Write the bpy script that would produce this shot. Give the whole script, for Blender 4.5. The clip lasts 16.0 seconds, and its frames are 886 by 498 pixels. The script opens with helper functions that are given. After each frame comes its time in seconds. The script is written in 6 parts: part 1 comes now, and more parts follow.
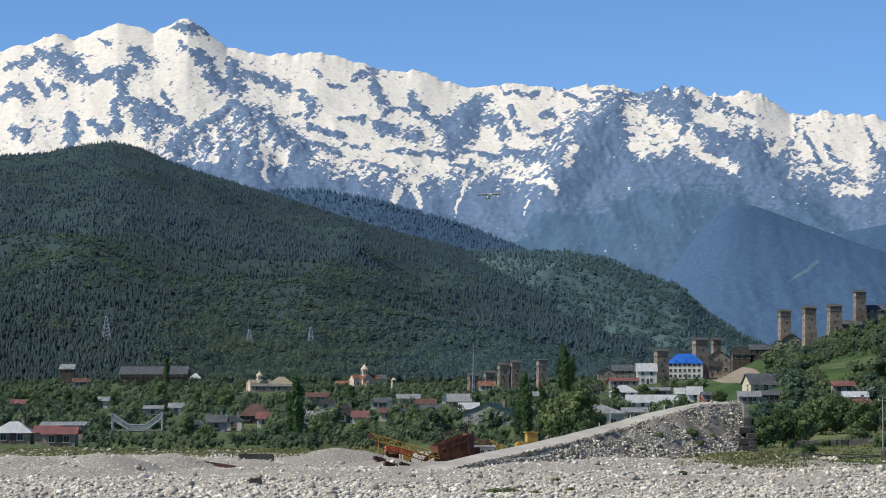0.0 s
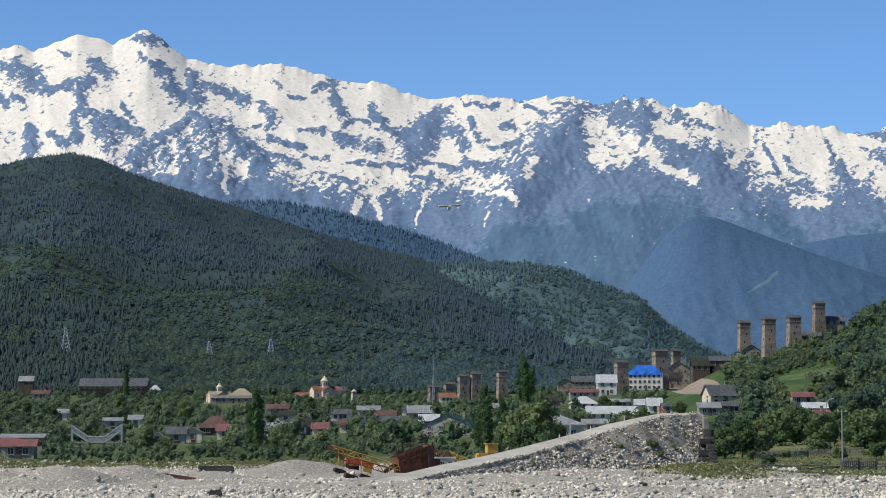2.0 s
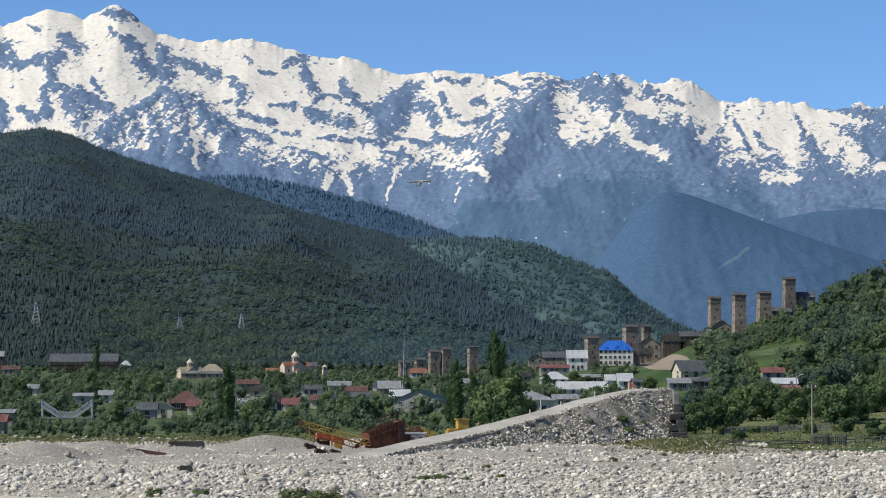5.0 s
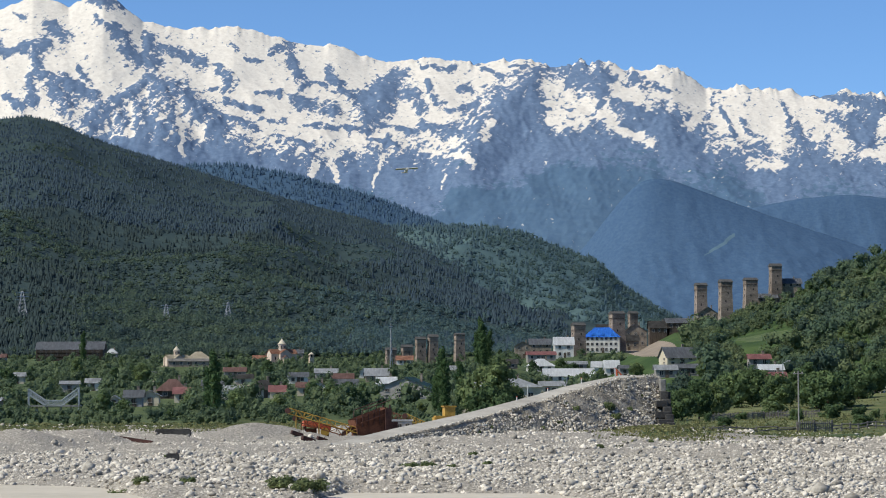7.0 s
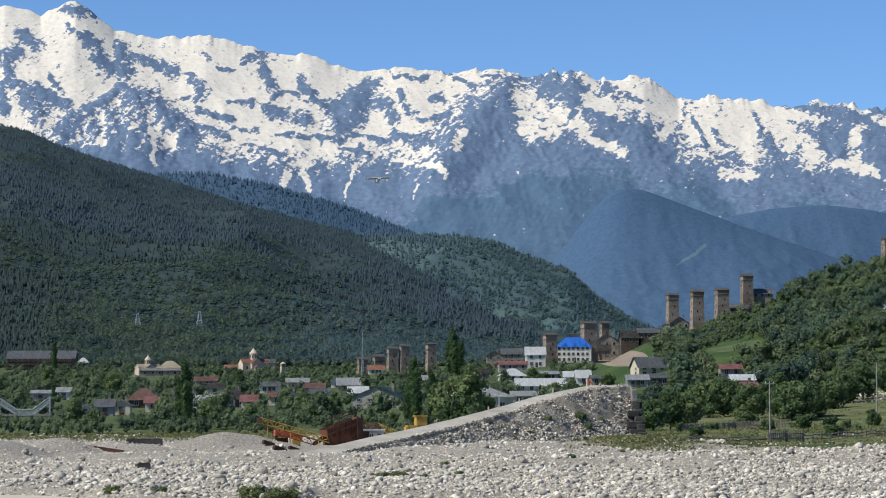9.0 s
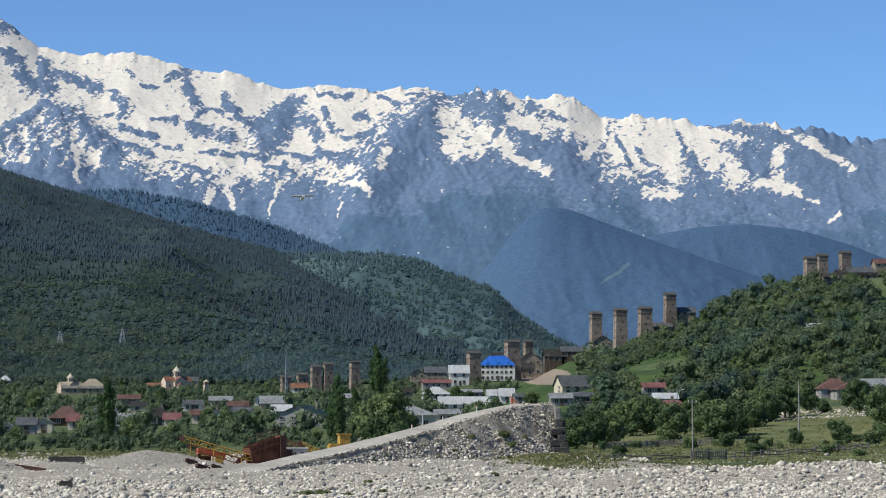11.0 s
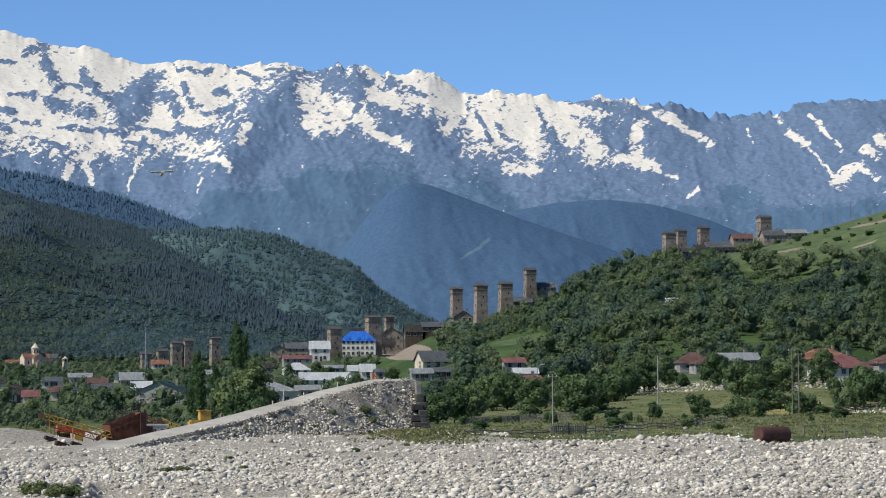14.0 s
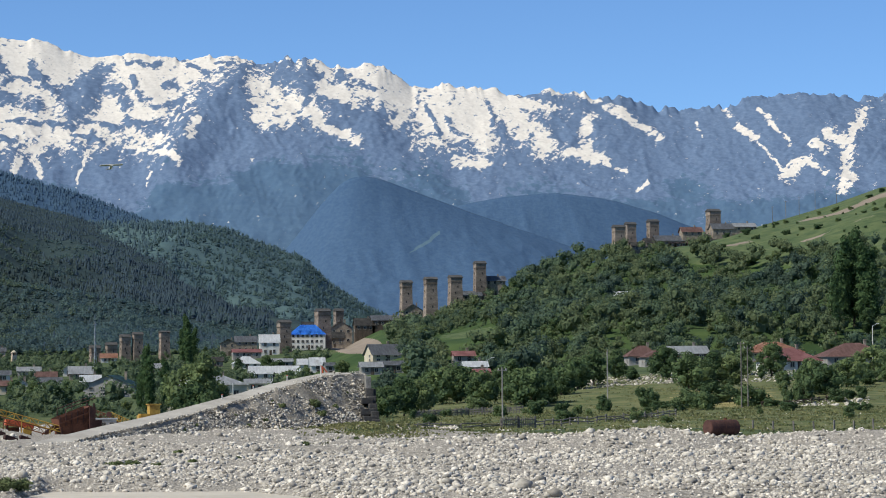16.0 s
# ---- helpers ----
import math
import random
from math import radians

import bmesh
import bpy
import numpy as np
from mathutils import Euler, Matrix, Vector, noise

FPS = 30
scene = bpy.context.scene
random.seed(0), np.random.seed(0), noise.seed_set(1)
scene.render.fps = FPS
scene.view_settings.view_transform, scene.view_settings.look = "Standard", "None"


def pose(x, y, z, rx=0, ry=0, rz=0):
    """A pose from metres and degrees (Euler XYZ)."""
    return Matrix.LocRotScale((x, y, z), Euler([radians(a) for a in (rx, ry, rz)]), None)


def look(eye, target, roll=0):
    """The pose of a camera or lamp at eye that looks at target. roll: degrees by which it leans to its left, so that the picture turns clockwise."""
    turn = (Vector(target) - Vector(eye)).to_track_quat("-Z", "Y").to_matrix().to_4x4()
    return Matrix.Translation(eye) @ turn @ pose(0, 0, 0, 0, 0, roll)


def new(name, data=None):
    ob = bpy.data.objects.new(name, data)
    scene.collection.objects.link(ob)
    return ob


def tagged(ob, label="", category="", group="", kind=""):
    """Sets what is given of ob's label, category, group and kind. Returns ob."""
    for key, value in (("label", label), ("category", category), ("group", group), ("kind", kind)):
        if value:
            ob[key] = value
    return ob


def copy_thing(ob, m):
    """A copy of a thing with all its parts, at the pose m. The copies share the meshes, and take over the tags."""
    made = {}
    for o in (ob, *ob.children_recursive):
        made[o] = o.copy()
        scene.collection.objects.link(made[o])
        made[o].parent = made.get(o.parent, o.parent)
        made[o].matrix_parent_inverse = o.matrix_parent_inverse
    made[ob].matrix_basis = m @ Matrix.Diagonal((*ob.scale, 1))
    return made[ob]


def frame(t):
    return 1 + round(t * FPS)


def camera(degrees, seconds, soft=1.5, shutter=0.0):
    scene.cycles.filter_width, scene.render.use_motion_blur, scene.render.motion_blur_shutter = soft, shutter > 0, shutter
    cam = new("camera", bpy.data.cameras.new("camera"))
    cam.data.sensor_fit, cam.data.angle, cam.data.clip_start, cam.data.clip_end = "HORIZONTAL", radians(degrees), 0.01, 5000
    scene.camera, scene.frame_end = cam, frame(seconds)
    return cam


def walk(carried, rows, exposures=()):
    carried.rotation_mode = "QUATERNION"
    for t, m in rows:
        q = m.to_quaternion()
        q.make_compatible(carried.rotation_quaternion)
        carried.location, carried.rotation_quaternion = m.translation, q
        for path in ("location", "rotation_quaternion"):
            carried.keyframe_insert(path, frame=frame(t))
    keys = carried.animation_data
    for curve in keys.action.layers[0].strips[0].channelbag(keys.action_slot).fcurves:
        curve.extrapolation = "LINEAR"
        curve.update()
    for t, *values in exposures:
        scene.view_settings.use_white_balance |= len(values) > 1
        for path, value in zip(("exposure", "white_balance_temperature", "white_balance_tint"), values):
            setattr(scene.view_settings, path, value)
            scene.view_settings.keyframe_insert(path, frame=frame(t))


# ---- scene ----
cam = camera(18.94, 16.0, soft=1.0)
EYE = 5.0
# seconds, turn to the left, look up, roll (degrees); the camera stays on one spot on the bank
ROWS = [
    (0.0, 0.000, 3.648, -0.024),
    (0.5, -0.294, 3.687, -0.085),
    (1.0, -0.584, 3.756, -0.090),
    (1.5, -0.774, 3.824, -0.106),
    (2.0, -0.863, 3.895, -0.110),
    (2.5, -0.957, 3.962, -0.089),
    (3.0, -1.086, 3.951, -0.114),
    (3.5, -1.230, 3.778, -0.109),
    (4.0, -1.350, 3.596, -0.103),
    (6.5, -1.678, 3.159, -0.176),
    (7.0, -1.785, 3.090, -0.227),
    (7.5, -1.897, 3.050, -0.261),
    (8.0, -2.015, 3.094, -0.232),
    (10.5, -3.499, 3.631, -0.112),
    (11.0, -4.037, 3.683, -0.119),
    (11.5, -4.599, 3.615, -0.142),
    (12.0, -5.155, 3.448, -0.157),
    (12.5, -5.703, 3.295, -0.257),
    (13.0, -6.203, 3.221, -0.341),
    (13.5, -6.652, 3.181, -0.375),
    (14.0, -7.047, 3.143, -0.402),
    (14.5, -7.393, 3.109, -0.387),
    (15.0, -7.705, 3.075, -0.406),
    (15.5, -7.965, 3.033, -0.458),
    (16.0, -8.132, 2.995, -0.463),
]
walk(cam, [(t, pose(0, 0, EYE, 90 + pitch, 0, yaw) @ pose(0, 0, 0, 0, 0, roll)) for t, yaw, pitch, roll in ROWS])

# ---- light ----
SUN_AZ, SUN_EL = radians(-110), radians(46)     # azimuth from +y towards +x
world = bpy.data.worlds.new("sky")
scene.world = world
world.use_nodes = True
wn = world.node_tree.nodes
sky = wn.new("ShaderNodeTexSky")
sky.sky_type, sky.sun_disc = "NISHITA", False
sky.sun_elevation, sky.sun_rotation = SUN_EL, SUN_AZ
sky.altitude, sky.air_density, sky.dust_density, sky.ozone_density = 1500, 0.75, 0.0, 8.0
world.node_tree.links.new(sky.outputs[0], wn["Background"].inputs[0])
wn["Background"].inputs[1].default_value = 0.122
sun = new("sun", bpy.data.lights.new("sun", "SUN"))
sun.data.energy, sun.data.angle, sun.data.color = 4.6, radians(0.53), (1.0, 0.93, 0.81)
sun.matrix_world = look((0, 0, 0), (-math.sin(SUN_AZ) * math.cos(SUN_EL), -math.cos(SUN_AZ) * math.cos(SUN_EL), -math.sin(SUN_EL)))
scene.view_settings.exposure = 0.18
scene.view_settings.use_white_balance = True
scene.view_settings.white_balance_temperature, scene.view_settings.white_balance_tint = 6330, 6

# ---- materials ----
def mat(name, a, b, scale=1.0, rough=0.8, bump=0.3, metal=0.0, island=0.0, obrand=0.0, fine=6.0, dist=0.05, stretch=(1, 1, 1), contrast=0.25):
    """Two-tone surface: large stains and fine grain in metres, with relief; island / obrand vary the value piece by piece."""
    m = bpy.data.materials.new(name)
    m.use_nodes = True
    t = m.node_tree
    n, l = t.nodes, t.links
    p = n["Principled BSDF"]
    p.inputs["Roughness"].default_value, p.inputs["Metallic"].default_value = rough, metal
    p.inputs["Specular IOR Level"].default_value = 0.3
    co = n.new("ShaderNodeTexCoord")
    mp = n.new("ShaderNodeMapping")
    mp.inputs["Scale"].default_value = stretch
    l.new(co.outputs["Object"], mp.inputs[0])
    big, small = n.new("ShaderNodeTexNoise"), n.new("ShaderNodeTexNoise")
    big.inputs["Scale"].default_value, big.inputs["Detail"].default_value = scale, 5
    small.inputs["Scale"].default_value, small.inputs["Detail"].default_value = scale * fine, 4
    l.new(mp.outputs[0], big.inputs["Vector"]), l.new(mp.outputs[0], small.inputs["Vector"])
    add = n.new("ShaderNodeMath")
    add.operation = "MULTIPLY_ADD"
    l.new(small.outputs[0], add.inputs[0])
    add.inputs[1].default_value = 0.6
    l.new(big.outputs[0], add.inputs[2])
    r = n.new("ShaderNodeValToRGB")
    l.new(add.outputs[0], r.inputs[0])
    r.color_ramp.elements[0].position, r.color_ramp.elements[1].position = 0.8 - contrast, 0.8 + contrast
    r.color_ramp.elements[0].color, r.color_ramp.elements[1].color = (*a, 1), (*b, 1)
    col = r.outputs[0]
    if island or obrand:
        src = n.new("ShaderNodeNewGeometry").outputs["Random Per Island"] if island else n.new("ShaderNodeObjectInfo").outputs["Random"]
        k = island or obrand
        mr = n.new("ShaderNodeMapRange")
        l.new(src, mr.inputs[0])
        mr.inputs["To Min"].default_value, mr.inputs["To Max"].default_value = 1 - k, 1 + k
        hs = n.new("ShaderNodeHueSaturation")
        l.new(mr.outputs[0], hs.inputs["Value"]), l.new(col, hs.inputs["Color"])
        col = hs.outputs[0]
    l.new(col, p.inputs["Base Color"])
    if bump:
        bp = n.new("ShaderNodeBump")
        bp.inputs["Strength"].default_value, bp.inputs["Distance"].default_value = bump, dist
        l.new(small.outputs[0], bp.inputs["Height"])
        l.new(bp.outputs[0], p.inputs["Normal"])
    return m


def foliage(name, a, b, island=0.45, obrand=False, thin=0.34, patch=0.11):
    m = mat(name, a, b, patch, 0.75, 0, island=island, fine=4, contrast=0.17)
    n, l = m.node_tree.nodes, m.node_tree.links
    p = n["Principled BSDF"]
    p.inputs["Specular IOR Level"].default_value = 0.15
    col = p.inputs["Base Color"].links[0].from_socket
    if obrand:
        oi, mr, hs = n.new("ShaderNodeObjectInfo"), n.new("ShaderNodeMapRange"), n.new("ShaderNodeHueSaturation")
        l.new(oi.outputs["Random"], mr.inputs[0])
        mr.inputs["To Min"].default_value, mr.inputs["To Max"].default_value = 0.6, 1.35
        l.new(mr.outputs[0], hs.inputs["Value"]), l.new(col, hs.inputs["Color"])
        mh = n.new("ShaderNodeMapRange")
        l.new(oi.outputs["Random"], mh.inputs[0])
        mh.inputs["To Min"].default_value, mh.inputs["To Max"].default_value = 0.525, 0.475
        l.new(mh.outputs[0], hs.inputs["Hue"])
        l.new(hs.outputs[0], p.inputs["Base Color"])
        col = hs.outputs[0]
    tr, mx = n.new("ShaderNodeBsdfTranslucent"), n.new("ShaderNodeMixShader")
    l.new(col, tr.inputs[0])
    mx.inputs[0].default_value = thin
    l.new(p.outputs[0], mx.inputs[1]), l.new(tr.outputs[0], mx.inputs[2])
    l.new(mx.outputs[0], n["Material Output"].inputs[0])
    return m


M_GRAVEL = mat("river gravel", (0.23, 0.20, 0.16), (0.50, 0.455, 0.38), 0.4, 0.95, 0.9, fine=14, dist=0.25)
M_STONE = mat("river stone", (0.235, 0.214, 0.178), (0.59, 0.54, 0.465), 1.2, 0.9, 0.4, island=0.48)
M_STONE_OB = mat("river cobble", (0.235, 0.214, 0.178), (0.59, 0.54, 0.465), 1.2, 0.9, 0.4, obrand=0.48)
M_RUBBLE = mat("embankment rubble", (0.24, 0.215, 0.175), (0.58, 0.53, 0.45), 0.8, 0.9, 0.4, island=0.5)
M_BANK = mat("stony embankment earth", (0.13, 0.115, 0.09), (0.34, 0.305, 0.25), 0.5, 0.95, 0.9, fine=9, dist=0.25)
M_DARKCONC = mat("dark concrete, deepened for abutment shade", (0.026, 0.025, 0.024), (0.085, 0.080, 0.073), 0.8, 0.9, 0.5)
M_ROAD = mat("packed gravel road", (0.29, 0.268, 0.232), (0.43, 0.40, 0.35), 0.4, 0.95, 0.5, fine=9)
M_WATER = mat("silty river water", (0.44, 0.39, 0.30), (0.56, 0.50, 0.40), 0.15, 0.6, 0.35, fine=9, dist=0.06)
M_TOWER = mat("old grey-brown tower masonry", (0.105, 0.084, 0.068), (0.275, 0.222, 0.182), 0.28, 0.95, 0.8, fine=5, dist=0.2, stretch=(1, 1, 1.8), obrand=0.2)
M_SLATE = mat("weathered slate", (0.035, 0.035, 0.035), (0.095, 0.09, 0.085), 0.6, 0.8, 0.4)
M_WHITE = mat("limewashed plaster", (0.46, 0.44, 0.40), (0.66, 0.64, 0.60), 0.35, 0.9, 0.2)
M_CREAM = mat("cream plaster", (0.42, 0.36, 0.26), (0.56, 0.50, 0.39), 0.35, 0.9, 0.2)
M_STUC = mat("grey rendered block wall", (0.20, 0.19, 0.175), (0.34, 0.32, 0.30), 0.4, 0.9, 0.3)
M_DARKWOOD = mat("weathered dark timber", (0.035, 0.026, 0.02), (0.11, 0.085, 0.065), 1.5, 0.85, 0.4, stretch=(1, 1, 0.2))
M_GREYWOOD = mat("silvered fence timber", (0.10, 0.09, 0.08), (0.22, 0.20, 0.18), 2.0, 0.9, 0.4)
M_STONEWALL = mat("brown fieldstone wall", (0.14, 0.115, 0.09), (0.32, 0.27, 0.215), 0.7, 0.95, 0.7, dist=0.15)
M_TIN = mat("pale galvanised roof sheet", (0.34, 0.35, 0.36), (0.56, 0.57, 0.58), 0.5, 0.55, 0.3, metal=0.25, stretch=(3, 1, 1))
# Near-white base colour includes the sun's glare on the tin roofs.
M_TINWHITE = mat("white roof sheet with painted sun glare", (0.60, 0.61, 0.62), (0.80, 0.81, 0.82), 0.5, 0.5, 0.2, metal=0.1, stretch=(3, 1, 1))
M_TINDARK = mat("dull grey roof sheet", (0.125, 0.135, 0.15), (0.235, 0.245, 0.265), 0.5, 0.6, 0.3, metal=0.2, stretch=(3, 1, 1))
M_REDROOF = mat("faded red roof sheet", (0.15, 0.085, 0.072), (0.26, 0.155, 0.135), 0.5, 0.7, 0.3, stretch=(3, 1, 1))
M_ORANGEROOF = mat("orange clay roof", (0.27, 0.125, 0.08), (0.40, 0.22, 0.15), 0.6, 0.8, 0.4)
M_PINKROOF = mat("sun-bleached maroon roof", (0.24, 0.10, 0.10), (0.36, 0.18, 0.17), 0.6, 0.7, 0.3)
M_BLUEROOF = mat("bright blue roof sheet", (0.03, 0.16, 0.62), (0.06, 0.26, 0.80), 0.5, 0.5, 0.2, stretch=(3, 1, 1))
M_GREENROOF = mat("dark green roof sheet", (0.03, 0.07, 0.06), (0.06, 0.12, 0.11), 0.5, 0.5, 0.2)
M_GLASS = mat("dark window glass", (0.012, 0.014, 0.017), (0.03, 0.034, 0.04), 2.0, 0.12, 0)
M_FRAME = mat("painted window frame", (0.24, 0.22, 0.20), (0.40, 0.38, 0.35), 3.0, 0.6, 0.1)
M_CONCRETE = mat("stained concrete", (0.12, 0.115, 0.105), (0.30, 0.29, 0.27), 0.8, 0.9, 0.5)
M_CHURCH = mat("pink tuff ashlar", (0.42, 0.33, 0.26), (0.58, 0.48, 0.39), 0.6, 0.9, 0.3)
M_RUST = mat("rusted steel plate", (0.065, 0.028, 0.018), (0.20, 0.082, 0.045), 0.9, 0.85, 0.4)
M_RUSTDARK = mat("dark rust", (0.032, 0.017, 0.014), (0.10, 0.046, 0.036), 1.1, 0.8, 0.3)
M_YELLOW = mat("chipped yellow paint", (0.26, 0.14, 0.025), (0.52, 0.34, 0.07), 1.2, 0.6, 0.3)
M_REDPAINT = mat("faded red machine paint", (0.38, 0.07, 0.03), (0.55, 0.13, 0.06), 1.0, 0.6, 0.2)
M_STEEL = mat("grey galvanised steel", (0.26, 0.27, 0.28), (0.42, 0.43, 0.44), 1.5, 0.5, 0.1, metal=0.3)
M_PALESTEEL = mat("pale painted bridge steel", (0.22, 0.25, 0.26), (0.36, 0.39, 0.40), 1.5, 0.6, 0.1)
M_BARK = mat("tree bark", (0.045, 0.033, 0.024), (0.12, 0.09, 0.065), 2.0, 0.95, 0.6, stretch=(1, 1, 0.25))
# Haze is put into both long-hill spruce colours, stronger for the upper hill.
M_PINE = foliage("dark spruce needles with slight haze", (0.043, 0.068, 0.074), (0.074, 0.106, 0.104), 0.12, thin=0.5, patch=0.03)
M_PINEHAZE = foliage("haze-blued spruce needles", (0.055, 0.088, 0.120), (0.082, 0.122, 0.150), 0.10, thin=0.5, patch=0.03)
# Spur spruces: haze is mixed into the needle colour.
M_PINEFAR = foliage("haze-tinted spruce needles", (0.078, 0.132, 0.166), (0.114, 0.176, 0.196), 0.12, thin=0.5, patch=0.03)
M_LEAF = foliage("broad green leaves", (0.068, 0.110, 0.052), (0.152, 0.205, 0.082), 0.18, True)
M_LEAFSTUFF = foliage("hillside beech leaves", (0.062, 0.100, 0.068), (0.120, 0.166, 0.092), 0.12)
M_LEAFDARK = foliage("dark alder leaves", (0.048, 0.080, 0.064), (0.084, 0.120, 0.082), 0.1)
M_LEAFOLIVE = foliage("olive willow leaves", (0.084, 0.118, 0.062), (0.155, 0.188, 0.092), 0.12)
# Hill beeches are blued for haze; extra translucency softens their contrast.
M_WOODHILL = foliage("hill beech leaves with haze tint", (0.056, 0.089, 0.086), (0.126, 0.170, 0.112), 0.07, thin=0.5, patch=0.03)
M_GARDEN = foliage("orchard leaves", (0.064, 0.098, 0.062), (0.148, 0.190, 0.096), 0.14)
M_POPLAR = foliage("dark poplar leaves", (0.045, 0.085, 0.034), (0.095, 0.150, 0.058), 0.2)
M_SHRUB = foliage("willow shrub leaves", (0.10, 0.13, 0.055), (0.21, 0.24, 0.105), 0.5)
M_GRASSB = foliage("grass blades", (0.10, 0.118, 0.045), (0.22, 0.212, 0.095), 0.4)


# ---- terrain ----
# Places are fitted to the camera's opening view: pixel u across, v down, in 1/4700 of the depth d, level line near v =
# 740.
TILT = radians(3.64)


def ray(u, v):
    a, b = (u - 784) / 4700, (441 - v) / 4700
    fwd = math.cos(TILT) - b * math.sin(TILT)
    return a / fwd, (math.sin(TILT) + b * math.cos(TILT)) / fwd


def spot(u, v, d):
    """The point at depth d (metres along +y) on the grid line u, v."""
    a, b = ray(u, v)
    return Vector((a * d, d, EYE + b * d))


def lattice(i, j, seed):
    h = (i.astype(np.int64) * 374761393 + j.astype(np.int64) * 668265263 + seed * 1442695041) & 0x7FFFFFFF
    h = ((h ^ (h >> 13)) * 1274126177) & 0x7FFFFFFF
    return ((h ^ (h >> 16)) & 0xFFFF) / 65535.0


def vnoise(x, y, seed=0):
    i, j = np.floor(x), np.floor(y)
    f, g = x - i, y - j
    f, g = f * f * (3 - 2 * f), g * g * (3 - 2 * g)
    i, j = i.astype(np.int64), j.astype(np.int64)
    return (lattice(i, j, seed) * (1 - f) + lattice(i + 1, j, seed) * f) * (1 - g) + (lattice(i, j + 1, seed) * (1 - f) + lattice(i + 1, j + 1, seed) * f) * g


def fbm(x, y, octaves=5, seed=0, ridged=False):
    out, amp, tot = 0, 1.0, 0.0
    for k in range(octaves):
        q = vnoise(x * 2 ** k + 17.3 * k, y * 2 ** k - 9.1 * k, seed + k)
        out = out + amp * ((1 - np.abs(2 * q - 1)) if ridged else q)
        tot += amp
        amp *= 0.5
    return out / tot


def step(a, b, x):
    q = np.clip((x - a) / (b - a), 0, 1)
    return q * q * (3 - 2 * q)


def line_u(x, y):
    """Grid column u of a place (level, which is close enough away from the edges)."""
    return 784 + 4700 * x / np.maximum(y, 1) * 0.998


def rise_of(pts):
    """u -> height per metre of depth, from a few summits and saddles (u, v)."""
    us = np.array([p[0] for p in pts], float)
    bs = np.array([ray(p[0], p[1])[1] for p in pts])
    return lambda u: np.interp(u, us, bs)


# heaps of gravel on the river bed: u, depth, height, half width, half depth
HEAPS = [(40, 262, 1.5, 7, 9), (185, 250, 1.9, 6, 8), (300, 262, 1.9, 5, 8), (120, 240, 0.9, 10, 7), (420, 270, 1.2, 6, 6),
         (615, 292, 2.1, 6, 6), (545, 288, 1.3, 6, 5), (690, 282, 0.9, 3, 3), (1440, 205, 1.4, 7, 8), (1620, 210, 1.5, 9, 8), (1830, 212, 1.7, 8, 9),
         (1940, 215, 0.7, 9, 8), (2100, 222, 1.2, 10, 9), (2290, 215, 1.3, 10, 8), (1200, 215, 0.8, 9, 7),
         (1240, 279, 1.3, 12, 9), (1110, 268, 1.1, 12, 9), (1000, 258, 0.7, 10, 8), (1340, 284, 1.0, 8, 9)]


def valley(x, y):
    """Height of the valley floor: the bank, the river, the stony bed, then the slope under the town."""
    x, y = np.asarray(x, float), np.asarray(y, float)
    rho = np.hypot(x, y)
    u = np.where(y > 5, line_u(x, y), np.where(x > 0, 4000, -3000))
    right = step(1280, 1900, u)
    z = 16 * step(380, 1500, rho) * 1.15 + 3.2 * (rho / 1000) ** 1.5 * step(380, 700, rho)
    z = z + right * (1.2 * step(290, 420, rho) + 1.9 * step(452, 486, rho + 10 * np.sin(x / 9)) + 3.6 * step(486, 640, rho))
    z = z + 5.0 * np.exp(-((u - 1240) / 150) ** 2 - ((rho - 1150) / 170) ** 2)
    edge = np.interp(u, [-400, 150, 330, 420, 700, 760, 1110, 1300, 2400], [175, 166, 160, 140, 140, 150, 146, 128, 118])
    bed = step(edge + 3, edge - 5, y) * step(38, 48, y)
    z = z - 1.1 * bed + np.where(rho < 60, 3.3 * step(44, 30, y), 0)
    for hu, hd, hh, hw, hl in HEAPS:
        p = spot(hu, 740, hd)
        q = np.hypot((x - p.x) / hw, (y - p.y) / hl)
        z = z + hh * np.clip(1 - q, 0, 1) ** 0.9 * (1 - 0.15 * np.exp(-q * q * 20))
    rough = step(30, 60, rho) * (1 - step(330, 420, rho))
    z = z + rough * (0.9 * (fbm(x / 14, y / 14, 4, 3) - 0.5) + 0.35 * (fbm(x / 2.5, y / 2.5, 3, 5) - 0.5)) * (1 - 0.8 * bed)
    return z + (fbm(x / 60, y / 60, 4, 8) - 0.5) * 3.0 * step(450, 900, rho)


HILL_LEFT = rise_of([(-600, 330), (0, 275), (80, 272), (140, 258), (200, 251), (250, 262), (310, 290), (500, 350), (600, 382), (713, 412), (800, 434), (900, 470), (980, 520), (1080, 585), (1200, 640), (1400, 700)])
HILL_MID = rise_of([(500, 480), (760, 446), (850, 447), (930, 446), (1000, 446), (1060, 454), (1150, 488), (1205, 508), (1250, 555), (1330, 606), (1420, 660), (1700, 700)])
HILL_BACK = rise_of([(300, 400), (480, 338), (560, 337), (650, 352), (800, 392), (920, 438), (1100, 520), (1400, 640)])
HILL_RIGHT = rise_of([(1180, 725), (1290, 660), (1340, 636), (1432, 619), (1502, 590), (1593, 560), (1674, 530), (1755, 508), (1850, 494), (1926, 481), (2030, 452), (2170, 412), (2262, 380), (2700, 300)])


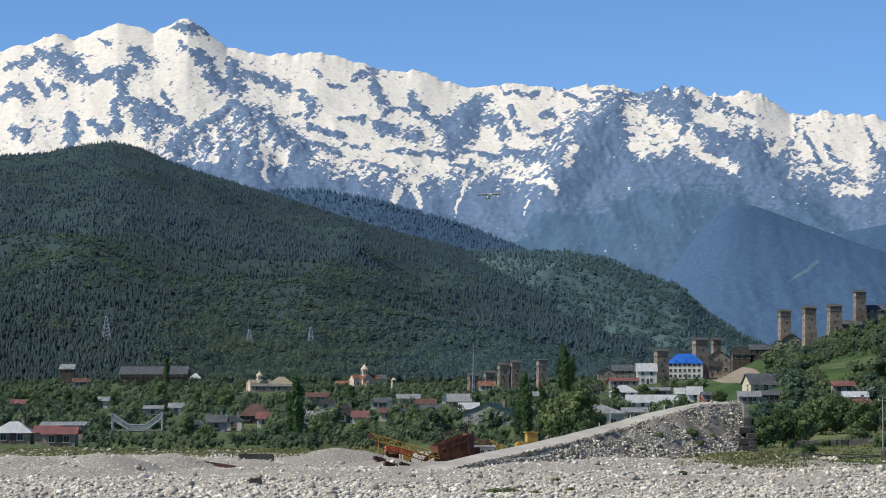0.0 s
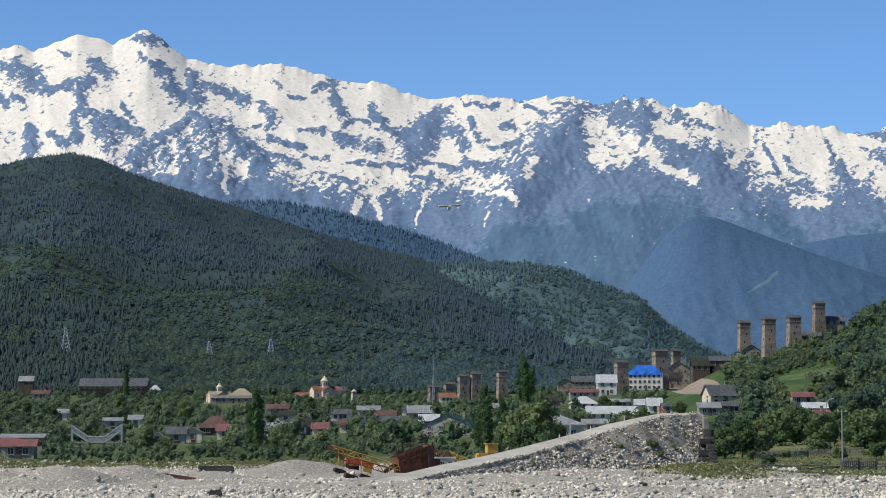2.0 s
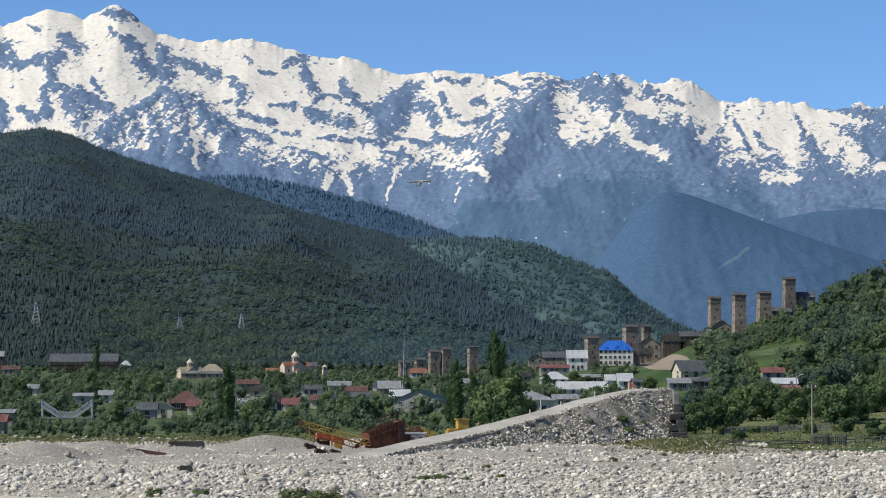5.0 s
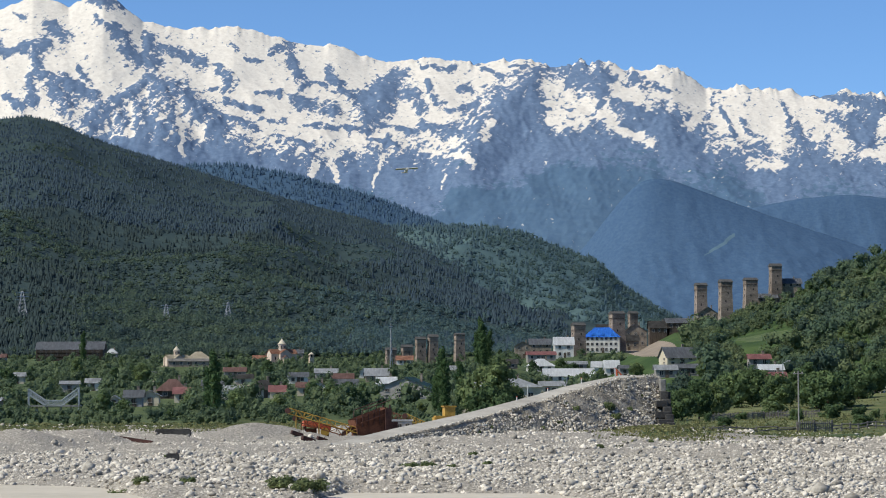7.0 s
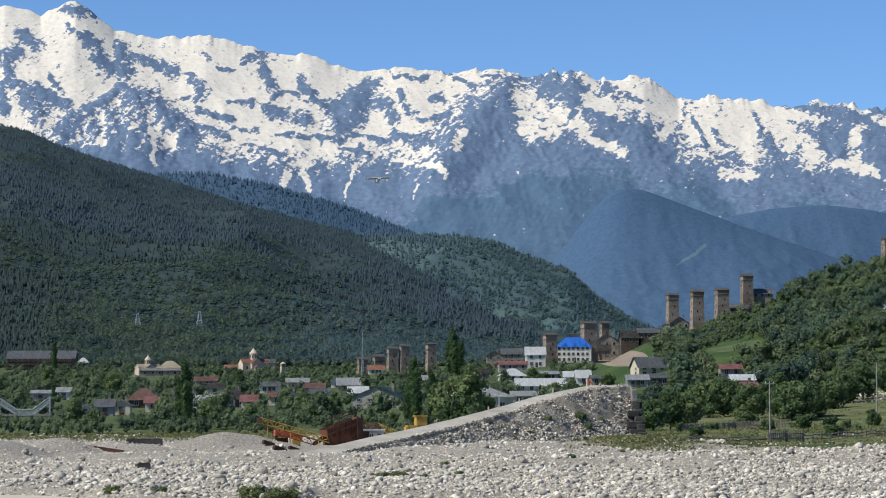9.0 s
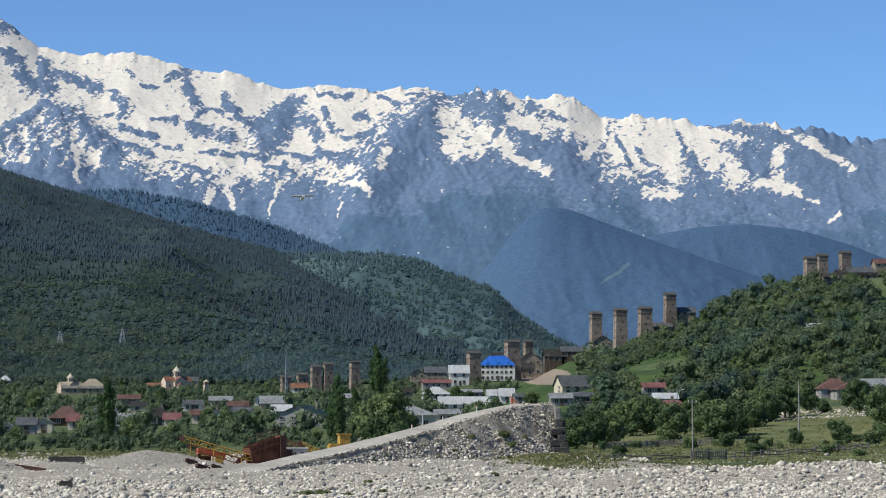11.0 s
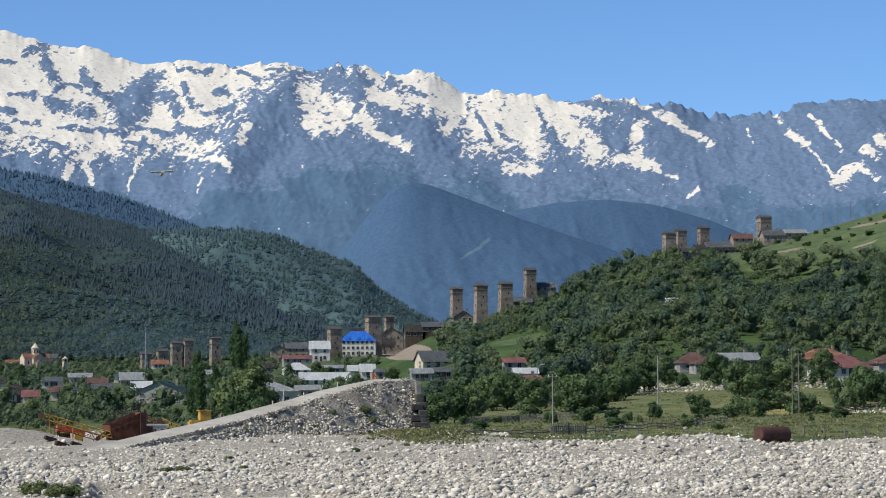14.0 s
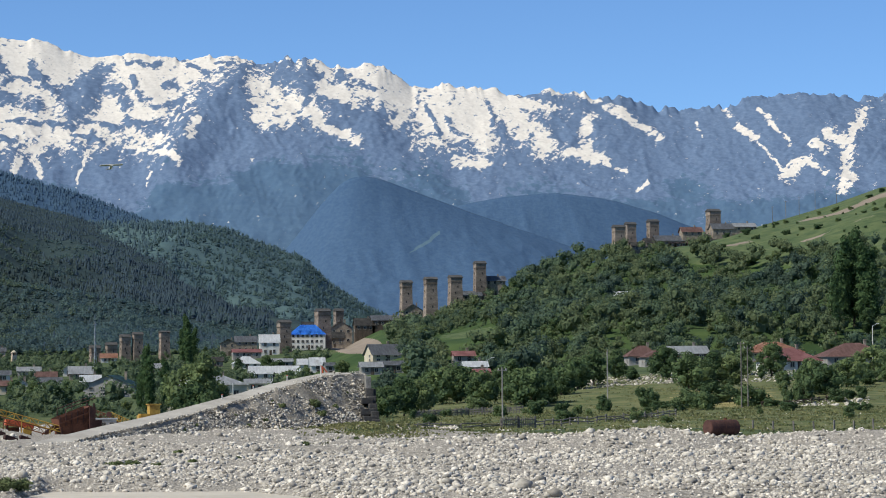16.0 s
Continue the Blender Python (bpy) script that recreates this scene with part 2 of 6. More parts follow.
def slope(x, y, rise, y0, y1, seed, rough):
    u = line_u(x, y)
    top = EYE + rise(u) * y1
    s = np.clip((y - y0) / (y1 - y0), 0, 1)
    base = valley(x * y0 / np.maximum(y, 1), np.full_like(y, y0)) - 3
    z = base + (top - base) * s
    z = z + rough * (fbm(x / 170, y / 300, 5, seed, True) - 0.55) * np.sin(np.pi * np.clip(s, 0, 1)) ** 0.6
    return z - np.clip(y - y1, 0, None) * 0.25


def right_hill(x, y):
    return slope(x, y, HILL_RIGHT, 640, 1130, 21, 22)


def left_hill(x, y):
    return slope(x, y, HILL_LEFT, 1280, 3300, 31, 50)


def mid_hill(x, y):
    return slope(x, y, HILL_MID, 1900, 3500, 41, 50)


def back_hill(x, y):
    return slope(x, y, HILL_BACK, 2600, 3750, 51, 50)


def terrain(x, y):
    x, y = np.atleast_1d(np.asarray(x, float)), np.atleast_1d(np.asarray(y, float))
    z = valley(x, y)
    u = line_u(x, y)
    z = np.where((u > 1180) & (y > 640), np.maximum(z, right_hill(x, y)), z)
    return np.where((u < 1400) & (y > 1280), np.maximum(z, left_hill(x, y)), z)


def ground_z(x, y):
    return float(terrain(x, y)[0])


def footing(u, v, near=300, far=1500):
    """Where the sight line u, v first meets the land."""
    a, b = ray(u, v)
    d = np.arange(near, far, 2.0)
    gap = terrain(a * d, d) - (EYE + b * d)
    k = int(np.argmax(gap >= 0)) if (gap >= 0).any() else len(d) - 1
    return Vector((a * d[k], d[k], float(terrain(a * d[k], d[k])[0])))


def sheet(name, xs, ys, zs, material, label, category, kind="structure", smooth=True, attrs=None):
    """A surface from three arrays of one shape (rows, columns)."""
    r, c = xs.shape
    me = bpy.data.meshes.new(name)
    k = np.arange(r * c).reshape(r, c)
    faces = np.stack([k[:-1, :-1], k[:-1, 1:], k[1:, 1:], k[1:, :-1]], -1).reshape(-1, 4)
    me.from_pydata(np.stack([xs, ys, zs], -1).reshape(-1, 3).tolist(), [], faces.tolist())
    if smooth:
        me.shade_smooth()
    for key, val in (attrs or {}).items():
        me.attributes.new(key, "FLOAT", "POINT").data.foreach_set("value", np.ascontiguousarray(val, dtype=np.float32).ravel())
    me.materials.append(material)
    return tagged(new(name, me), label, category, kind=kind)


def land_material(name, layers, bump=0.4, dist=1.0):
    """Layers of (colour a, colour b, noise scale, attribute that weighs it), the first one everywhere."""
    m = bpy.data.materials.new(name)
    m.use_nodes = True
    n, l = m.node_tree.nodes, m.node_tree.links
    p = n["Principled BSDF"]
    p.inputs["Roughness"].default_value, p.inputs["Specular IOR Level"].default_value = 0.95, 0.1
    co = n.new("ShaderNodeTexCoord")
    col = None
    for a, b, sc, key in layers:
        ns, rp = n.new("ShaderNodeTexNoise"), n.new("ShaderNodeValToRGB")
        ns.inputs["Scale"].default_value, ns.inputs["Detail"].default_value, ns.inputs["Roughness"].default_value = sc, 8, 0.74 if key == "snow" else 0.65
        l.new(co.outputs["Object"], ns.inputs["Vector"]), l.new(ns.outputs[0], rp.inputs[0])
        rp.color_ramp.elements[0].position, rp.color_ramp.elements[1].position = 0.35, 0.65
        rp.color_ramp.elements[0].color, rp.color_ramp.elements[1].color = (*a, 1), (*b, 1)
        if col is None:
            col, rough = rp.outputs[0], ns.outputs[0]
            continue
        at, mx, ad, sh = n.new("ShaderNodeAttribute"), n.new("ShaderNodeMix"), n.new("ShaderNodeMath"), n.new("ShaderNodeMapRange")
        at.attribute_name, mx.data_type, ad.operation = key, "RGBA", "MULTIPLY_ADD"
        grain = ns.outputs[0]
        if key == "snow":       # wind and couloir lines slant both ways across the faces
            for turn in (0.62, -0.75):
                mp, n2, sm = n.new("ShaderNodeMapping"), n.new("ShaderNodeTexNoise"), n.new("ShaderNodeMath")
                mp.vector_type = "TEXTURE"
                mp.inputs["Rotation"].default_value, mp.inputs["Scale"].default_value = (0, turn, 0), (17, 17, 4.0)
                n2.inputs["Scale"].default_value, n2.inputs["Detail"].default_value, n2.inputs["Roughness"].default_value = 1.0, 6, 0.7
                sm.operation, sm.inputs[1].default_value = "MULTIPLY_ADD", 0.8
                l.new(co.outputs["Object"], mp.inputs[0]), l.new(mp.outputs[0], n2.inputs["Vector"]), l.new(n2.outputs[0], sm.inputs[0])
                l.new(grain, sm.inputs[2])
                grain = sm.outputs[0]
        l.new(grain, ad.inputs[0])
        ad.inputs[1].default_value = 2.0 if key == "snow" else 1.0
        l.new(at.outputs["Fac"], ad.inputs[2])
        l.new(ad.outputs[0], sh.inputs[0])
        sh.inputs["From Min"].default_value, sh.inputs["From Max"].default_value = 0.975, 1.025
        l.new(sh.outputs[0], mx.inputs["Factor"]), l.new(col, mx.inputs["A"]), l.new(rp.outputs[0], mx.inputs["B"])
        col = mx.outputs["Result"]
    l.new(col, p.inputs["Base Color"])
    bp = n.new("ShaderNodeBump")
    bp.inputs["Strength"].default_value, bp.inputs["Distance"].default_value = bump, dist
    l.new(rough, bp.inputs["Height"]), l.new(bp.outputs[0], p.inputs["Normal"])
    return m


# valley floor: one sheet all round, fine where the view goes
th = np.radians(np.concatenate([np.arange(-180, -14, 4.0), np.arange(-14, 22, 0.19), np.arange(22, 178, 4.0), [180.0]]))
rr = np.concatenate([np.geomspace(0.001, 110, 44)[:-1], np.linspace(110, 400, 150)[:-1], np.geomspace(400, 4900, 110)])
TH, RR = np.meshgrid(th, rr)
gx, gy = RR * np.sin(TH) + 0.7 * (RR < 20), RR * np.cos(TH) - 0.9 * (RR < 20)
gz = valley(gx, gy)
gu = np.where(gy > 5, line_u(gx, gy), -3000)
green = 0.9 * np.exp(-((gu - 1325) / 75) ** 2 - ((RR - 281) / 7) ** 2) + step(375, 415, RR + 40 * (fbm(gx / 30, gy / 30, 3, 77) - 0.5)) + step(1330, 1500, gu) * step(262, 300, RR + 16 * (fbm(gx / 9, gy / 9, 3, 78) - 0.5))
dry = np.exp(-((gu - 1960) / 150) ** 2 - ((RR - 470) / 60) ** 2)
gv = 740 - 4700 * (gz - EYE) / np.maximum(gy, 1)
lot = step(1.2, 0.9, ((gu - 1298 + 0.5 * (gv - 664)) / 44) ** 2 + ((gv - 664) / 14) ** 2)
M_LAND = land_material("valley floor gravel and grass", [((0.155, 0.140, 0.119), (0.48, 0.44, 0.38), 4.5, ""), ((0.048, 0.074, 0.036), (0.108, 0.132, 0.058), 0.12, "green"), ((0.074, 0.100, 0.042), (0.178, 0.178, 0.082), 0.22, "meadow"),
                                             ((0.20, 0.18, 0.08), (0.30, 0.26, 0.12), 0.3, "dry"), ((0.27, 0.22, 0.17), (0.34, 0.28, 0.22), 0.2, "lot")], 0.7, 0.3)
ground = sheet("ground", gx, gy, gz, M_LAND, "pale gravel river bed rising into a green valley floor", "ground", attrs={"green": np.clip(green, 0, 1), "meadow": np.clip(step(1330, 1400, gu) * step(280, 320, RR) * step(620, 540, RR) + 0.55 * step(1100, 900, gu) * step(375, 400, RR) * step(500, 450, RR), 0, 1) - 0.1, "dry": dry - 0.25, "lot": lot})


def on_ground(x, y):
    """Height of the valley floor's own mesh, for small things that lie on it."""
    i, j = np.interp(np.arctan2(x, y), th, np.arange(len(th))), np.interp(np.hypot(x, y), rr, np.arange(len(rr)))
    a, b = np.clip(i.astype(int), 0, len(th) - 2), np.clip(j.astype(int), 0, len(rr) - 2)
    f, g = i - a, j - b
    return (gz[b, a] * (1 - f) + gz[b, a + 1] * f) * (1 - g) + (gz[b + 1, a] * (1 - f) + gz[b + 1, a + 1] * f) * g


wx, wy = np.meshgrid(np.linspace(-60, 90, 60), np.linspace(36, 185, 60))
water = sheet("water", wx, wy, np.full_like(wx, -0.55) + 0.05 * (fbm(wx / 4, wy / 2, 3, 5) - 0.5), M_WATER, "grey-green silty river with small ripples", "river")


def hill_sheet(name, fn, u0, u1, y0, y1, nu, ny, material, label, attrs=None, back=250):
    us = np.linspace(u0, u1, nu)
    ys = np.concatenate([np.linspace(y0, y1, ny), y1 + np.geomspace(8, back, 8)])
    U, Y = np.meshgrid(us, ys)
    X = (U - 784) / 4700 / 0.998 * Y
    return sheet(name, X, Y, fn(X, Y), material, label, "hill", attrs=attrs(X, Y, U) if attrs else None)


def right_attrs(X, Y, U):
    s = (Y - 640) / 490
    n1 = fbm(X / 40, Y / 40, 3, 61)
    field = step(-0.05, 0.05, s - 0.52 - 0.24 * (2220 - U) / 357 + (n1 - 0.5) * 0.1) * step(1830, 1880, U)
    lawn = np.exp(-((U - 1490) / 75) ** 2 - ((s - 0.42) / 0.2) ** 2) + 0.7 * np.exp(-((U - 1365) / 40) ** 2 - ((s - 0.8) / 0.15) ** 2)
    crop = step(2080, 2130, U) * (np.exp(-((s - 0.86) / 0.04) ** 2) + 0.8 * np.exp(-((s - 0.70) / 0.014) ** 2)) * (0.55 + 0.9 * fbm(X / 30, Y / 90, 2, 66)) + 0.8 * np.exp(-((U - 1990) / 70) ** 2 - ((s - 0.76) / 0.03) ** 2)
    v = 740 - 4700 * (right_hill(X, Y) - EYE) / Y
    crop = crop + step(1.2, 0.9, ((U - 1298 + 0.5 * (v - 664)) / 44) ** 2 + ((v - 664) / 14) ** 2) * 1.2
    return {"lawn": np.clip(lawn + field, 0, 1) - 0.15, "crop": crop - 0.2}


M_RIGHT = land_material("hillside undergrowth and meadow", [((0.030, 0.055, 0.020), (0.068, 0.102, 0.034), 0.05, ""), ((0.050, 0.080, 0.036), (0.112, 0.136, 0.060), 0.16, "lawn"),
                                                        ((0.19, 0.155, 0.12), (0.26, 0.215, 0.17), 0.08, "crop")])
# Undergrowth of the long hill, its colour blued by painted haze.
M_LEFT = land_material("haze-tinted slope undergrowth", [((0.026, 0.043, 0.048), (0.044, 0.066, 0.064), 0.06, "")])
# The spur's haze is part of this ground colour.
M_MID = land_material("wooded slope with painted haze", [((0.058, 0.098, 0.112), (0.082, 0.128, 0.126), 0.01, ""), ((0.06, 0.115, 0.06), (0.075, 0.135, 0.07), 0.004, "glade")])
# Far ridge: its blue is haze put into the base colour.
M_BACK = land_material("distant spruces in haze blue", [((0.045, 0.086, 0.145), (0.060, 0.106, 0.165), 0.02, "")])
hill_sheet("hill_right", right_hill, 1180, 2700, 600, 1130, 420, 110, M_RIGHT, "wooded green hill with open meadow", right_attrs)
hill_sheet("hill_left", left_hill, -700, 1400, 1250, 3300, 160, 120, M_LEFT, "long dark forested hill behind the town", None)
hill_sheet("hill_middle", mid_hill, 500, 1700, 1850, 3500, 100, 80, M_MID, "green wooded spur with haze painted into its colour", lambda X, Y, U: {"glade": 0.25 + 0 * X})
hill_sheet("hill_far", back_hill, 300, 1400, 2550, 3750, 80, 40, M_BACK, "dark spruce ridge far behind, painted haze blue", None)

# the front ridges and the snow range, haze painted into their blues
FRONT = rise_of([(700, 680), (1000, 640), (1090, 585), (1130, 540), (1176, 490), (1225, 425), (1265, 378), (1298, 358), (1345, 366), (1400, 388), (1500, 424), (1600, 458), (1700, 492), (2000, 540), (2600, 560)])
SECOND = rise_of([(1200, 470), (1400, 430), (1560, 398), (1660, 390), (1760, 402), (1850, 428), (1960, 472), (2100, 520), (2600, 540)])
CREST = rise_of([(-500, 170), (-200, 130), (0, 90), (60, 75), (95, 62), (130, 72), (205, 38), (270, 56), (298, 47), (330, 33), (350, 44), (374, 62), (400, 85), (470, 100), (560, 92), (640, 115), (700, 127),
                 (745, 128), (800, 150), (850, 158), (910, 150), (985, 160), (1066, 150), (1130, 167), (1212, 150), (1260, 165), (1340, 165), (1400, 205), (1470, 200), (1568, 212),
                 (1700, 215), (1783, 222), (1845, 245), (1897, 245), (1990, 230), (2130, 207), (2275, 218), (2600, 240)])
# the lower limit of the closed snow fields: u, v
SNOWLINE = ([-500, 200, 300, 560, 700, 760, 850, 950, 1000, 1030, 1090, 1120, 1150, 1200, 1260, 1300, 1360, 1400, 1460, 1568, 1600, 1640, 1700, 1770, 1850, 2600],
            [290, 285, 268, 292, 310, 318, 304, 322, 282, 216, 190, 174, 158, 160, 208, 226, 224, 290, 298, 312, 280, 246, 212, 194, 150, 120])
# bare rock ribs in the snow and snow left in gullies, massif by massif: from (u, v) to (u, v), half width
ROCK_WEST = [(62, 92, 128, 112, 15), (100, 88, 126, 128, 15), (12, 150, 42, 172, 10), (150, 143, 225, 124, 11), (212, 126, 214, 172, 13), (206, 168, 292, 208, 13), (202, 180, 205, 228, 10), (118, 200, 126, 246, 13),
             (238, 202, 266, 234, 19), (272, 206, 314, 216, 12), (20, 226, 42, 240, 11), (232, 90, 264, 114, 14), (304, 48, 362, 52, 12), (350, 92, 362, 114, 15), (360, 122, 396, 150, 15), (412, 108, 410, 150, 18), (432, 126, 506, 156, 11)]
ROCK_PYRAMID = [(408, 182, 424, 196, 16), (398, 196, 312, 262, 19), (432, 212, 440, 330, 42), (462, 206, 568, 320, 30), (400, 240, 396, 300, 30), (360, 250, 370, 300, 22), (534, 162, 548, 192, 12), (514, 205, 546, 203, 5),
                (540, 225, 602, 242, 6), (522, 242, 592, 272, 9), (622, 138, 662, 130, 8), (650, 130, 684, 194, 10), (578, 146, 602, 150, 5), (726, 170, 746, 202, 12), (750, 212, 794, 222, 12), (662, 220, 732, 242, 13), (690, 264, 800, 276, 6)]
ROCK_EAST = [(852, 180, 802, 248, 26), (850, 200, 872, 212, 12), (886, 212, 892, 238, 13), (906, 190, 926, 232, 9), (958, 205, 978, 206, 8), (942, 246, 986, 238, 8), (1094, 188, 1060, 222, 16), (1062, 214, 1000, 292, 46), (1102, 200, 1076, 252, 17),
             (894, 272, 962, 288, 13), (892, 161, 950, 166, 5), (980, 152, 1042, 186, 6), (1052, 166, 1112, 171, 4), (1150, 160, 1142, 194, 20), (1166, 166, 1206, 200, 24)]
ROCK_END = [(1206, 156, 1216, 190, 10), (1266, 178, 1276, 196, 12), (1190, 212, 1250, 238, 15), (1250, 240, 1342, 272, 24), (1332, 232, 1396, 270, 12), (1592, 206, 1700, 232, 13), (1690, 232, 1756, 300, 18), (1430, 236, 1452, 290, 6), (1540, 230, 1556, 290, 7), (1136, 172, 1222, 190, 20), (1126, 166, 1158, 200, 15), (1226, 178, 1262, 206, 7), (1290, 192, 1332, 206, 6), (1416, 214, 1400, 262, 5), (1460, 258, 1502, 300, 5),
            (1560, 250, 1572, 310, 8), (1602, 240, 1642, 262, 7), (1660, 250, 1690, 300, 7)]
ROCK_SHELVES = [(8, 120, 55, 104, 9), (0, 172, 30, 160, 11), (60, 140, 80, 162, 7), (160, 216, 186, 240, 9), (94, 150, 112, 163, 7), (280, 160, 302, 192, 5), (318, 78, 346, 96, 6), (545, 128, 562, 136, 4), (600, 205, 640, 216, 5),
                (700, 190, 722, 201, 5), (604, 255, 652, 263, 5), (640, 290, 702, 301, 6), (820, 264, 882, 281, 6), (800, 290, 852, 301, 5), (170, 70, 190, 80, 3)]
SNOW_GULLIES = [(1122, 198, 1134, 268, 12), (1138, 216, 1226, 258, 17), (1130, 252, 1182, 266, 15), (1200, 252, 1302, 300, 7), (1240, 205, 1296, 230, 9), (1318, 214, 1350, 222, 6), (1402, 232, 1372, 266, 9), (1480, 240, 1534, 302, 17),
                (1570, 225, 1642, 312, 18), (1640, 312, 1742, 328, 10), (1722, 256, 1710, 318, 10), (1700, 206, 1792, 256, 6), (1792, 256, 1852, 288, 6)]
SNOW_LOW = [(462, 240, 468, 318, 4), (384, 296, 372, 284, 5), (700, 352, 706, 335, 6), (742, 364, 735, 335, 4), (806, 378, 826, 318, 2), (925, 380, 932, 360, 2), (940, 330, 985, 345, 5), (1000, 312, 1020, 280, 4), (1480, 330, 1530, 338, 8), (1740, 334, 1786, 350, 3)]
SNOW_FAR = [(1972, 240, 1986, 250, 5), (2000, 270, 2030, 290, 6), (2030, 290, 2086, 356, 2), (2086, 358, 2130, 326, 10), (2130, 330, 2160, 355, 5), (2236, 232, 2206, 300, 8), (2206, 300, 2190, 376, 10), (2164, 275, 2206, 302, 9),
            (2190, 388, 2212, 362, 7), (2138, 295, 2160, 312, 7), (1806, 390, 1826, 372, 3), (2040, 238, 2060, 262, 3), (1920, 262, 1932, 290, 2), (2064, 262, 2098, 300, 3)]


def seg(u, v, a, b, c, d):
    q = np.clip(((u - a) * (c - a) + (v - b) * (d - b)) / ((c - a) ** 2 + (d - b) ** 2), 0, 1)
    return np.hypot(u - a - q * (c - a), v - b - q * (d - b)), q


def range_mesh():
    us, ss = np.linspace(-330, 2400, 980), np.concatenate([np.linspace(0, 0.4, 36)[:-1], np.linspace(0.4, 1, 180), [1.02, 1.06, 1.12]])
    U, S = np.meshgrid(us, ss)
    Y = 3980 + 820 * S
    X = (U - 784) / 4700 / 0.998 * Y
    Sc = np.clip(S, 0, 1)
    broad = sum(CREST(U + k) for k in range(-120, 121, 15)) / 17
    jag = 0.5 + 0.35 * step(800, 1050, U) + 0.9 * np.exp(-((U - 1190) / 70) ** 2) + 0.45 * step(1400, 1700, U)
    top = EYE + broad * 4800 + (CREST(U) - broad) * 4800 * Sc ** 6 + Sc ** 70 * (15 * (fbm(X / 78 + 0.6 * fbm(X / 25, 0 * X, 2, 94), 0 * X + 2, 5, 92, True) - 0.5) + 17 * (fbm(X / 21, 0 * X + 5, 4, 93, True) - 0.5)) * jag
    z = 60 + (top - 60) * Sc ** 1.12
    env = np.sin(np.pi * Sc) ** 0.7
    warp = 70 * (fbm(X / 170, Y / 170, 3, 90) - 0.5)
    z = z + 34 * (fbm((X + warp) / 210 + 0.2 * z / 100, Y / 240 + 3, 4, 91, True) - 0.62) * env
    V = 441 - 4700 * np.tan(np.arctan((z - EYE) / Y) - TILT)
    # outlines of ribs and gullies wander at three scales
    wu = U + 16 * (fbm(U / 46, V / 40, 3, 7) - 0.5) + 12 * (fbm(U / 13, V / 11, 3, 8) - 0.5)
    wv = V + 14 * (fbm(U / 46, V / 40, 3, 17) - 0.5) + 11 * (fbm(U / 13, V / 11, 3, 18) - 0.5)
    streak = fbm((U - 0.9 * V) / 17, (V + 0.45 * U) / 6, 4, 120) - 0.5
    speck = fbm(U / 6, V / 4, 3, 181) - 0.5
    low = np.interp(U + 50 * (fbm(U / 30, V / 30, 3, 33) - 0.5), *SNOWLINE)
    snow = np.clip((low - wv) / 24, -1.7, 1.25)
    bulge = np.zeros_like(z)
    for a, b, c, d, w in ROCK_WEST + ROCK_SHELVES + ROCK_PYRAMID + ROCK_EAST + ROCK_END:
        dist, q = seg(wu, wv, a, b, c, d)
        ww = w * (0.62 + 0.5 * q)
        snow = np.minimum(snow, np.clip(1.6 * (dist / ww - 1.0), -0.95, 1.5))
        bulge = np.maximum(bulge, min(1.0, w / 26) * np.clip(1.25 - dist / ww, 0, 1))
    for a, b, c, d, w in SNOW_GULLIES + SNOW_LOW + SNOW_FAR:
        dist, q = seg(wu, wv, a, b, c, d)
        snow = np.maximum(snow, np.clip(1.3 * (1.2 - dist / w), -1.7, 1.0))
    edge = np.exp(-((V - low) / 45) ** 2)
    couloir = np.clip(fbm((U + 0.45 * V) / 15, (V - 0.2 * U) / 70, 4, 171, True) - 0.68, 0, 1) / 0.2
    snow = snow + (1.9 + 0.8 * step(1000, 1250, U)) * streak + 1.8 * speck + 1.5 * (fbm((U + 0.7 * V) / 6, (V - 0.5 * U) / 22, 4, 191) - 0.5) + 0.9 * couloir * edge * step(1750, 1500, U) - 0.25 * np.clip(fbm(U / 60, V / 45, 4, 55) - 0.56, 0, 1) / 0.1
    snow = np.where(V > low + 75, np.minimum(snow, np.where(snow > 0.3, snow, -0.6)), snow)
    bare = step(0.25, -0.25, snow)
    flank = step(290, 350, V)
    rib = (fbm((U - 0.7 * V) / 30, (V + 0.6 * U) / 40, 5, 95, True) - 0.6) * (1 - flank) + 0.4 * (fbm((U - 0.25 * V) / 26 + 0.8 * fbm(U / 50, V / 50, 2, 96), V / 120, 5, 98, True) - 0.6) * flank
    crag = fbm((U + 0.6 * V) / 11, (V - 0.4 * U) / 15, 4, 97, True) - 0.6
    z = z + np.clip(S * 3, 0, 1) * (1 - 0.3 * step(320, 420, V)) * ((0.25 + env) * (7 * rib * (0.35 + 0.65 * bare) + 2.4 * crag * (0.1 + 0.9 * bare)) + 9 * bulge * env)
    dist, q = seg(U, V, 1094, 186, 960, 350)
    z = z + 16 * np.clip(1 - dist / 60, 0, 1) * env
    z = np.where(S > 1, z - (S - 1) * 900, z)
    forest = 0.5 + (V - 400 + 60 * np.exp(-((U - 1250) / 260) ** 2) - 150 * (fbm(X / 90, z / 60, 5, 44) - 0.5)) / 160
    return X, Y, z, {"snow": -1.6 + np.clip(0.40 * snow, -0.9, 0.9), "forest": np.clip(forest, -0.6, 0.8)}


# Distance haze is painted into the rock and forest blues.
M_RANGE = land_material("alpine rock in haze blue with snow fields", [((0.098, 0.146, 0.236), (0.146, 0.202, 0.298), 0.11, ""), ((0.070, 0.122, 0.200), (0.090, 0.149, 0.224), 0.08, "forest"),
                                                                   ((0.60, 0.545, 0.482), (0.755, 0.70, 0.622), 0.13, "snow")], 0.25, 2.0)
